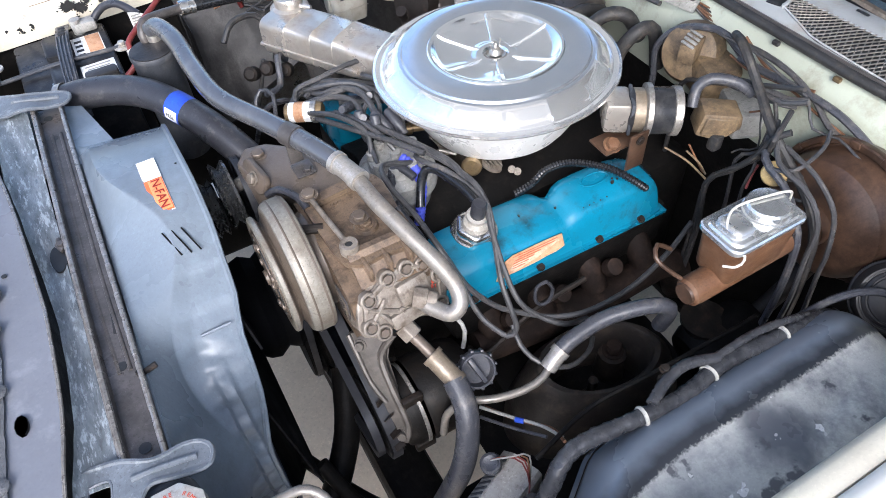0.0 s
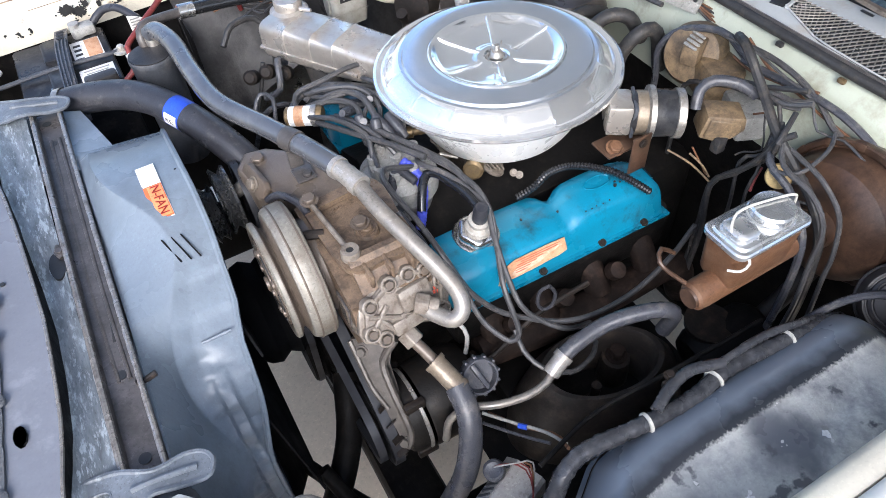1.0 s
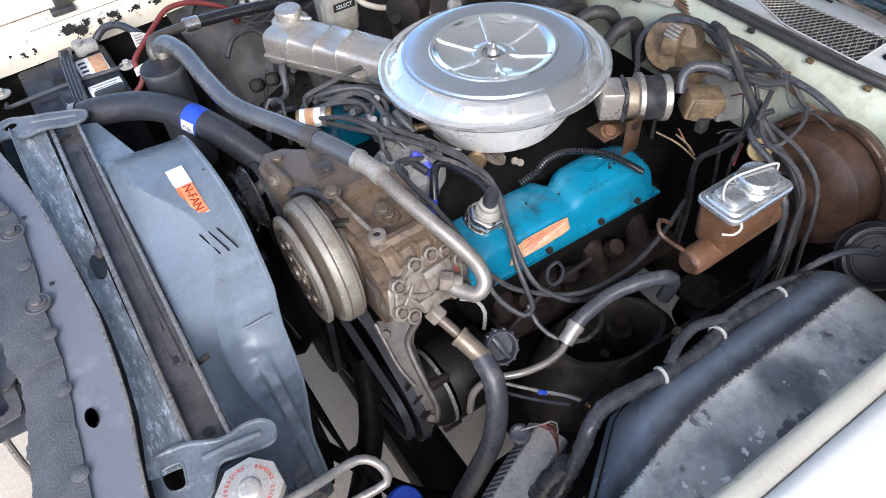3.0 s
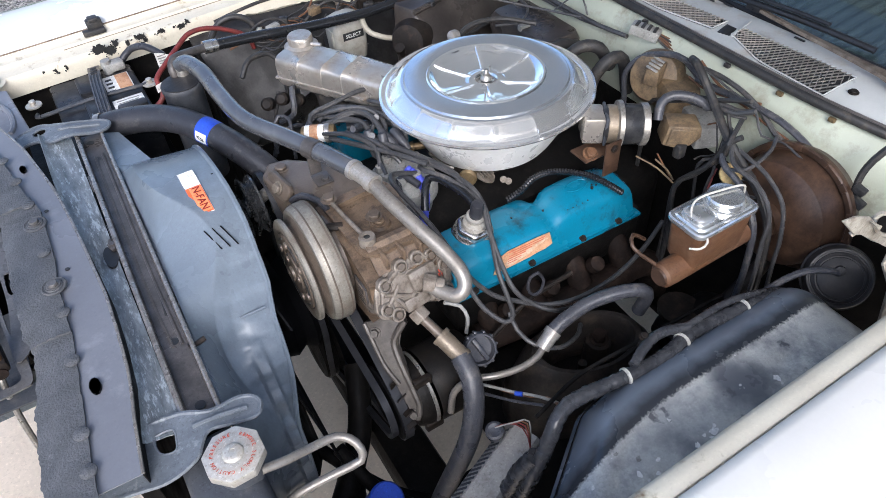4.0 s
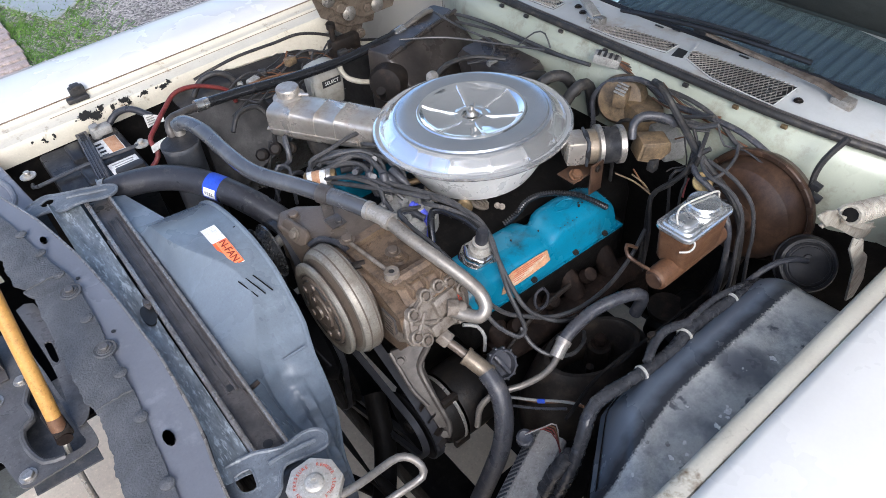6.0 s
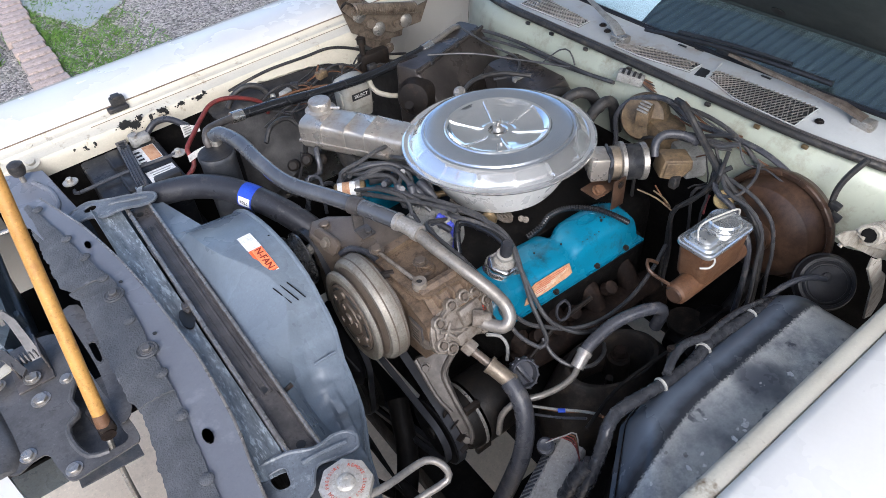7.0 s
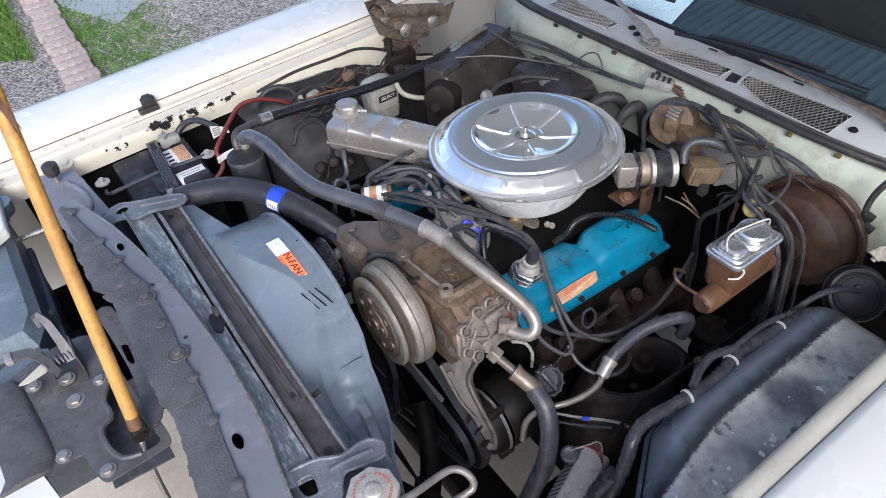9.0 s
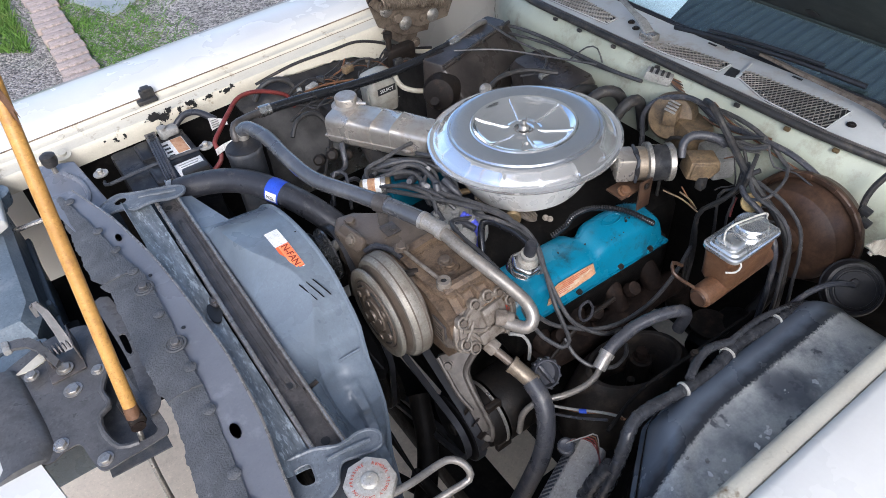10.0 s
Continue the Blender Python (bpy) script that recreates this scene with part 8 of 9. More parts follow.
cnm = Matrix.Translation((1.062, -0.045, 0.936)) @ Matrix.Rotation(radians(-62), 4, "Z") @ Matrix.Rotation(radians(10), 4, "Y")
part("shell", box((0, 0, 0), (0.062, 0.028, 0.022), 0.003, cnm), GREYPLASTIC, cn)
for k in range(4):
    part("rib", box((-0.02 + 0.013 * k, 0, 0.0115), (0.007, 0.024, 0.003), 0.001, cnm), RUBBERDUST, cn)
for k in range(5):
    part("wire", tube([cnm @ Vector((0.03, -0.01 + 0.005 * k, 0)), (1.075 + 0.004 * k, -0.105, 0.915 + 0.003 * k), (1.07 + 0.005 * k, -0.15, 0.912), (1.06 + 0.004 * k, -0.20, 0.90)], 0.0022, 6), ORANGEWIRE if k % 3 else RUBBERDUST, cn)

# ---- wires and cables by the firewall ----
def wire(pts, r, mat, label, cat="cable", group="wires"):
    pts = [(min(x, SEALX(y) - 0.042 - r), y, z) for x, y, z in pts]
    if group in ("firewall wires", "hanging cables") and r > 0.0024:
        (xa, ya, za), (xb, yb, zb) = pts[0], pts[-1]
        if za < 0.86:
            pts = [(xa, ya, za - 0.22), (xa, ya, za - 0.1)] + pts
        if zb < 0.86:
            pts = pts + [(xb, yb - 0.01, zb - 0.1), (xb, yb - 0.01, zb - 0.22)]
    return solo("wire", tube(pts, r, 8, 0.014), mat, label, cat, group)


WIRES = [
    ([(1.000, -0.073, 0.810), (1.000, -0.067, 0.875), (1.020, -0.095, 0.918), (1.030, -0.164, 0.945), (1.030, -0.205, 0.939), (1.020, -0.254, 0.929), (1.000, -0.302, 0.911), (0.975, -0.351, 0.892), (0.925, -0.393, 0.879), (0.920, -0.437, 0.865), (0.915, -0.474, 0.837), (0.910, -0.499, 0.798)], 0.0062, RUBBERGREY),
    ([(1.035, -0.201, 0.942), (1.045, -0.254, 0.941), (1.050, -0.312, 0.934), (1.050, -0.362, 0.916), (1.050, -0.396, 0.890), (1.050, -0.441, 0.880), (1.050, -0.484, 0.880)], 0.0048, DUSTWIRE),
    ([(1.030, -0.219, 0.923), (1.040, -0.263, 0.917), (1.050, -0.329, 0.920), (1.055, -0.402, 0.917), (1.060, -0.461, 0.892), (1.060, -0.510, 0.863), (1.055, -0.544, 0.844), (1.050, -0.571, 0.807), (1.040, -0.593, 0.769)], 0.0062, RUBBERGREY),
    ([(1.000, -0.226, 0.898), (1.000, -0.285, 0.920), (1.010, -0.343, 0.922), (1.030, -0.360, 0.926)], 0.0052, DUSTWIRE),
    ([(0.985, -0.336, 0.926), (0.970, -0.362, 0.900), (0.960, -0.368, 0.867), (0.950, -0.351, 0.848), (0.940, -0.336, 0.829)], 0.0035, RUBBERDUST),
    ([(0.965, -0.364, 0.916), (0.920, -0.417, 0.894), (0.915, -0.470, 0.888), (0.915, -0.501, 0.866), (0.915, -0.516, 0.834), (0.910, -0.520, 0.793)], 0.0042, DUSTWIRE),
    ([(1.030, -0.413, 0.902), (0.990, -0.433, 0.898), (0.930, -0.437, 0.888), (0.925, -0.394, 0.873), (0.965, -0.357, 0.893)], 0.0034, DUSTWIRE),
    ([(0.920, -0.313, 0.772), (0.930, -0.350, 0.831), (0.945, -0.378, 0.868), (0.930, -0.391, 0.912), (0.980, -0.370, 0.931)], 0.0045, RUBBERDUST),
    ([(1.090, -0.579, 0.971), (1.070, -0.561, 0.924), (1.060, -0.558, 0.882), (1.050, -0.572, 0.835), (1.040, -0.597, 0.772)], 0.0062, RUBBERDUST),
    ([(1.045, -0.209, 0.950), (1.050, -0.262, 0.919), (1.050, -0.316, 0.919), (1.050, -0.353, 0.928)], 0.0025, ORANGEWIRE),
    ([(0.900, -0.269, 0.818), (0.910, -0.293, 0.804), (0.920, -0.304, 0.782)], 0.0018, TAN),
    ([(0.860, -0.256, 0.835), (0.880, -0.292, 0.822), (0.900, -0.321, 0.795)], 0.0018, TAN),
    ([(0.900, -0.271, 0.833), (0.910, -0.285, 0.807), (0.920, -0.298, 0.782)], 0.0016, ORANGEWIRE),
    ([(0.930, -0.377, 0.803), (0.940, -0.372, 0.824), (0.950, -0.370, 0.839)], 0.0022, REDWIRE),
    ([(0.960, -0.359, 0.897), (0.950, -0.363, 0.856), (0.940, -0.370, 0.830), (0.930, -0.371, 0.799)], 0.0028, RUBBERDUST),
]
rnd = random.Random(21)
EXTRA = []
for p, r, mt in WIRES[1:5]:
    for k in range(1):
        off = Vector((rnd.uniform(-0.03, 0.02), rnd.uniform(-0.03, 0.03), rnd.uniform(-0.015, 0.02)))
        EXTRA.append(([tuple(Vector(q) + off + Vector((rnd.uniform(-0.006, 0.006), rnd.uniform(-0.006, 0.006), rnd.uniform(-0.008, 0.008)))) for q in p], rnd.choice((0.0016, 0.0022, 0.003)), rnd.choice((DUSTWIRE, DUSTWIRE, RUBBERDUST, ORANGEWIRE))))
WIRES = WIRES + EXTRA
for i, (p, r, mt) in enumerate(WIRES):
    wire(p, r, mt, "dusty black wire by the firewall" if mt in (RUBBERGREY, RUBBERDUST, DUSTWIRE) else "thin coloured wire by the firewall", group="firewall wires")
LONG = [
    ([(0.985, 0.52, 0.885), (1.03, 0.46, 0.895), (1.055, 0.34, 0.90), (1.065, 0.20, 0.902), (1.06, 0.08, 0.905), (1.058, -0.01, 0.915)], 0.005),
    ([(1.0, 0.50, 0.88), (1.03, 0.40, 0.885), (1.05, 0.28, 0.89), (1.055, 0.15, 0.895), (1.05, 0.02, 0.91)], 0.004),
    ([(0.80, 0.40, 0.925), (0.90, 0.34, 0.915), (0.98, 0.24, 0.905), (1.04, 0.13, 0.905)], 0.003),
    ([(0.96, 0.46, 0.925), (0.97, 0.36, 0.91), (0.985, 0.26, 0.90), (0.93, 0.21, 0.895), (0.87, 0.22, 0.90)], 0.003),
    ([(1.02, 0.20, 0.90), (1.045, 0.17, 0.935), (1.055, 0.14, 0.94), (1.05, 0.12, 0.91)], 0.002),
]
for p, r in LONG:
    wire(p, r, DUSTWIRE, "thin dusty cable along the firewall", group="firewall cables")
# heater hoses behind the air cleaner
for p in (([(0.93, 0.06, 0.79), (0.935, 0.055, 0.86), (0.965, 0.04, 0.895), (1.0, 0.02, 0.89), (1.03, 0.01, 0.84)]), ([(0.95, -0.015, 0.78), (0.955, -0.02, 0.85), (0.985, -0.03, 0.89), (1.02, -0.035, 0.88), (1.04, -0.04, 0.80)]), ([(0.92, 0.10, 0.80), (0.93, 0.11, 0.85), (0.97, 0.115, 0.865), (1.02, 0.11, 0.85)])):
    solo("heater_hose", tube(p, 0.0135, 12), RUBBERDUST, "dusty black hose bending into the firewall", "hose", "firewall hoses")

# ---- far side: heater boxes, white can, clutter ----
hb = thing("heater_box", (0.90, 0.39, 0.70), "dusty grey heater box with a lipped top", "heater box")
hbm = Matrix.Translation((0.885, 0.435, 0)) @ Matrix.Rotation(radians(17), 4, "Z")
part("case", loft([[hbm @ q for q in rrect(-0.15, 0.15, -0.085, 0.06, 0.012, 0.70)], [hbm @ q for q in rrect(-0.15, 0.15, -0.085, 0.06, 0.012, 0.825)], [hbm @ q for q in rrect(-0.148, 0.148, -0.015, 0.058, 0.012, 0.903)], [hbm @ q for q in rrect(-0.145, 0.145, -0.01, 0.055, 0.012, 0.908)]]), BOXGREY, hb, "slanting grey-brown case", 30)
part("rim", tube([hbm @ Vector(q) for q in ((-0.15, -0.017, 0.904), (0.0, -0.017, 0.906), (0.15, -0.017, 0.904))], 0.0055, 8), BOXGREY, hb)
part("lower_rim", tube([hbm @ Vector(q) for q in ((-0.152, -0.087, 0.825), (0.0, -0.087, 0.826), (0.152, -0.087, 0.825))], 0.005, 8), RUBBERDUST, hb)
for k in (-0.09, 0.02, 0.11):
    part("clip", box((k, -0.018, 0.906), (0.012, 0.014, 0.012), 0.002, hbm), RUBBERDUST, hb)
hb2 = thing("evaporator_box", (1.0, 0.24, 0.70), "dusty brown-grey evaporator box on the firewall", "evaporator box")
part("case", loft([rrect(0.94, 1.04, 0.13, 0.34, 0.02, 0.70), rrect(0.93, 1.045, 0.12, 0.345, 0.02, 0.855), rrect(0.94, 1.04, 0.13, 0.335, 0.02, 0.872)]), BOXGREY, hb2)
part("clip", box((0.95, 0.22, 0.872), (0.03, 0.015, 0.015), 0.004), GREYPLASTIC, hb2)
bl = thing("blower_motor", (0.735, 0.375, 0.74), "rusty brown blower motor with grimy housing", "blower motor")
part("body", lathe([(0, 0), (0.045, 0.0), (0.05, 0.01), (0.05, 0.06), (0.04, 0.08), (0, 0.085)], axes((0.775, 0.40, 0.83), (-0.75, -0.55, 0.25)), 30), GREASE, bl)
part("bracket", box((0.77, 0.45, 0.895), (0.06, 0.02, 0.03), 0.005), GREASE, bl)
part("fitting", lathe([(0, 0), (0.011, 0), (0.011, 0.03), (0.015, 0.03), (0.015, 0.04), (0, 0.04)], axes((0.672, 0.305, 0.856), (-0.3, -0.3, 0.7)) @ Matrix.Scale(0.75, 4), 14), GREASE, bl)
wc = thing("white_reservoir", (0.626, 0.51, 0.78), "small off-white canister with a black label", "canister")
part("body", loft([rrect(0.588, 0.664, 0.476, 0.545, 0.014, 0.78), rrect(0.585, 0.667, 0.474, 0.547, 0.016, 0.80), rrect(0.582, 0.670, 0.474, 0.547, 0.016, 0.868), rrect(0.586, 0.666, 0.478, 0.543, 0.016, 0.878), rrect(0.600, 0.652, 0.490, 0.531, 0.016, 0.888)]), OFFWHITE, wc, "off-white plastic body")
lm = Matrix.Translation((0.629, 0.4735, 0.8465)) @ Matrix.Rotation(radians(90), 4, "X")
part("label", box((0, 0, 0), (0.054, 0.019, 0.0012), 0.0003, lm), BLACKINK, wc, "black label")
part("lettering", text_bm("SELECT", 0.0125, lm @ Matrix.Translation((0, 0, 0.001)), 0.0003), LABELWHITE, wc, "white word SELECT")
part("seam", box((0.626, 0.4735, 0.812), (0.078, 0.0012, 0.0016), 0.0004), OFFWHITE, wc)
part("side_lug", box((0.582, 0.50, 0.835), (0.006, 0.022, 0.05), 0.002), OFFWHITE, wc)
solo("white_hose", tube([(0.675, 0.50, 0.878), (0.655, 0.465, 0.893), (0.645, 0.442, 0.884), (0.652, 0.425, 0.866), (0.685, 0.412, 0.848), (0.716, 0.404, 0.842), (0.745, 0.400, 0.842)], 0.0066, 12), HOSEWHITE, "bent pale hose beside the canister", "hose")
# inner far clutter: engine sensors, thin hoses under the duct
for i, p in enumerate((
    [(0.36, 0.30, 0.80), (0.385, 0.27, 0.83), (0.40, 0.30, 0.87), (0.42, 0.33, 0.84)],
    [(0.30, 0.22, 0.76), (0.33, 0.21, 0.83), (0.37, 0.20, 0.845), (0.40, 0.22, 0.80)],
    [(0.34, 0.34, 0.74), (0.36, 0.33, 0.80), (0.38, 0.34, 0.85)],
    [(0.312, 0.20, 0.80), (0.315, 0.20, 0.85), (0.335, 0.214, 0.872), (0.351, 0.195, 0.868), (0.342, 0.176, 0.84), (0.34, 0.175, 0.79)],
    [(0.42, 0.26, 0.76), (0.44, 0.24, 0.80), (0.48, 0.22, 0.82), (0.53, 0.20, 0.80)],
    [(0.33, 0.42, 0.86), (0.36, 0.44, 0.885), (0.41, 0.45, 0.88), (0.43, 0.43, 0.84), (0.42, 0.42, 0.78)],
    [(0.47, 0.20, 0.80), (0.56, 0.16, 0.80), (0.62, 0.15, 0.82)],
)):
    wire(p, (0.0065, 0.005, 0.0045, 0.004, 0.009, 0.006, 0.010)[i], (RUBBERGREY, RUBBER, RUBBERDUST)[i % 3], "black vacuum line beside the engine", group="vacuum lines")
sens = thing("thermal_valve", (0.37, 0.31, 0.80), "small corroded metal valves by the intake", "valve")
for k in range(3):
    part("valve_body", lathe([(0, 0), (0.014, 0), (0.014, 0.02), (0.009, 0.024), (0, 0.024)], axes((0.355 + 0.03 * k, 0.335 - 0.012 * k, 0.83 + 0.008 * (k % 2)), (-0.5, -0.7, 0.5)), 14), GREASE, sens)
for i, (x, y, z, sx, sy, sz) in enumerate(((0.52, 0.57, 0.79, 0.08, 0.06, 0.05), (0.63, 0.55, 0.80, 0.09, 0.05, 0.04))):
    solo("relay", box((x, y, z), (sx, sy, sz), 0.012), RUBBERDUST, "grimy dark relay on the far apron", "relay", "apron relays")
for i, p in enumerate(([(0.36, 0.60, 0.84), (0.42, 0.57, 0.87), (0.50, 0.57, 0.87), (0.58, 0.56, 0.86)], [(0.40, 0.62, 0.84), (0.44, 0.60, 0.88), (0.49, 0.60, 0.88), (0.52, 0.58, 0.85)], [(0.55, 0.60, 0.85), (0.62, 0.59, 0.89), (0.68, 0.58, 0.87)], [(0.38, 0.55, 0.82), (0.45, 0.54, 0.855), (0.55, 0.53, 0.86)])):
    wire(p, 0.003, (ORANGEWIRE, RUBBERDUST, RUBBERDUST, RUBBERDUST)[i], "thin wires on the far apron", group="apron wires")
solo("spark_bracket", join(box((0.73, 0.56, 0.88), (0.09, 0.03, 0.05), 0.008), lathe([(0, 0), (0.008, 0), (0.008, 0.03), (0.012, 0.03), (0.012, 0.045), (0, 0.045)], axes((0.70, 0.56, 0.905), (0, 0, 1)), 10)), GREASE, "grimy metal bracket with a bolt on the far apron", "bracket")

# ---- battery ----
bat = thing("battery", (0.045, 0.565, 0.66), "black car battery with white labels, strapped down", "battery")
BT = 0.845
part("case", loft([rrect(-0.040, 0.135, 0.455, 0.675, 0.006, BT - 0.18), rrect(-0.040, 0.135, 0.455, 0.675, 0.006, BT - 0.03), rrect(-0.043, 0.138, 0.452, 0.678, 0.007, BT - 0.028), rrect(-0.043, 0.138, 0.452, 0.678, 0.007, BT - 0.004), rrect(-0.040, 0.135, 0.455, 0.675, 0.007, BT)]), BATT, bat, sharp=30)
for y in (0.505, 0.622):
    part("vent_cap", loft([rrect(0.012, 0.05, y - 0.042, y + 0.042, 0.01, BT - 0.001), rrect(0.013, 0.049, y - 0.041, y + 0.041, 0.01, BT + 0.008), rrect(0.016, 0.046, y - 0.038, y + 0.038, 0.009, BT + 0.01)]), BATT, bat, "black vent cap")
part("label", box((0.095, 0.595, BT + 0.0008), (0.058, 0.085, 0.0016), 0.0004), LABELWHITE, bat, "white label with an orange field")
part("label_field", box((0.108, 0.60, BT + 0.002), (0.028, 0.07, 0.0008), 0.0002), PEACH, bat, "orange-brown field")
for k in range(4):
    part("print_bar", box((0.078, 0.565 + 0.018 * k, BT + 0.002), (0.014, 0.008, 0.0006), 0), BLACKINK, bat)
part("label", box((0.098, 0.493, BT + 0.0008), (0.065, 0.06, 0.0016), 0.0004), LABELWHITE, bat, "white label with small print")
for k in range(5):
    part("print_bar", box((0.098, 0.473 + 0.010 * k, BT + 0.002), (0.048 - 0.006 * (k % 2), 0.003, 0.0006), 0), GREYPLASTIC, bat)
strap = thing("battery_strap", (0.05, 0.55, BT), "dusty black ribbed carrying strap over the battery", "strap")


def strap_at(u, v):
    c = Vector((0.062, 0.685, BT + 0.012)).lerp(Vector((0.040, 0.425, BT + 0.005)), u)
    return c + Vector((0.013 * (v - 0.5) * 2, 0, 0.016 * math.sin(math.pi * min(1, u * 1.2)) - 0.05 * max(0, u - 0.85) / 0.15))


part("band", sheet(strap_at, 30, 4, 0.003), RUBBERGREY, strap, "grey-black strap")
for v in (0.12, 0.37, 0.63, 0.88):
    part("rib", tube([strap_at(k / 20, v) + Vector((0, 0, 0.0015)) for k in range(5, 20)], 0.0016, 5), RUBBERGREY, strap)
for u in (0.10, 0.16, 0.22):
    part("slot", box(strap_at(u, 0.5) + Vector((0, 0, 0.0025)), (0.014, 0.008, 0.002), 0.0006), BLACKINK, strap, "dark slot")
bar = thing("battery_clamp", (0.05, 0.55, BT), "thin black hold-down bar across the battery with bolts", "clamp")
part("bar", tube([(-0.075, 0.545, BT + 0.006), (0.03, 0.545, BT + 0.010), (0.155, 0.54, BT + 0.008)], 0.0045, 8), BLACKPAINT, bar)
for x, y in ((-0.082, 0.60), (0.155, 0.54)):
    part("bolt", join(lathe([(0, 0), (0.017, 0), (0.017, 0.003), (0.009, 0.004), (0, 0.004)], axes((x, y, BT + 0.006), (0, 0, 1)), 18), hexbolt((x, y, BT + 0.01), (0, 0, 1), 0.007, 0.009)), ALU, bar, "bright bolt with a washer")
part("hook", tube([(-0.075, 0.545, BT + 0.006), (-0.085, 0.56, BT), (-0.083, 0.59, BT - 0.01)], 0.004, 8), BLACKPAINT, bar)
tm1 = thing("battery_terminal", (0.11, 0.655, BT), "grey corroded terminal clamp with a black cable", "terminal")
part("clamp", join(box((0.105, 0.66, BT + 0.013), (0.045, 0.03, 0.022), 0.006), lathe([(0, 0), (0.012, 0), (0.011, 0.03), (0, 0.03)], axes((0.09, 0.66, BT), (0, 0, 1)), 16)), GREYPLASTIC, tm1)
part("cable", tube([(0.125, 0.665, BT + 0.016), (0.15, 0.665, BT + 0.035), (0.18, 0.64, BT + 0.045), (0.21, 0.60, BT + 0.03)], 0.008, 10), RUBBER, tm1)
tag1 = part("tag", sheet(lambda u, v: Vector((0.190 + 0.042 * u, 0.585 + 0.006 * math.sin(3 * u), 0.858 + 0.036 * v - 0.022 * u * v)), 8, 3, 0.0006), LABELWHITE, tm1, "white paper tag, unreadable print")
for k in range(4):
    part("print_bar", box((0.203, 0.5845, 0.866 + 0.006 * k), (0.018, 0.001, 0.002), 0), GREYPLASTIC, tag1)
tm2 = thing("battery_terminal", (0.115, 0.46, BT), "dark terminal clamp with a red cable", "terminal")
part("clamp", box((0.10, 0.458, BT + 0.010), (0.06, 0.028, 0.02), 0.006), RUBBERDUST, tm2)
part("cable", tube([(0.118, 0.456, BT - 0.012), (0.127, 0.455, 0.832), (0.156, 0.46, 0.846), (0.168, 0.47, 0.861), (0.166, 0.49, 0.881), (0.202, 0.53, 0.891), (0.24, 0.57, 0.898), (0.282, 0.60, 0.908), (0.338, 0.61, 0.898), (0.405, 0.61, 0.86), (0.42, 0.61, 0.82)], 0.0056, 10), REDWIRE, tm2, "dusty red cable")
part("tag", sheet(lambda u, v: Vector((0.157 + 0.047 * u, 0.462 + 0.004 * math.sin(3 * u), 0.866 + 0.017 * v + 0.007 * u)), 8, 2, 0.0006), LABELWHITE, tm2, "blank white tag")
solo("battery_tray", box((0.045, 0.565, 0.652), (0.22, 0.26, 0.02), 0.005), SHADEIRON, "black steel battery tray under the battery", "tray")

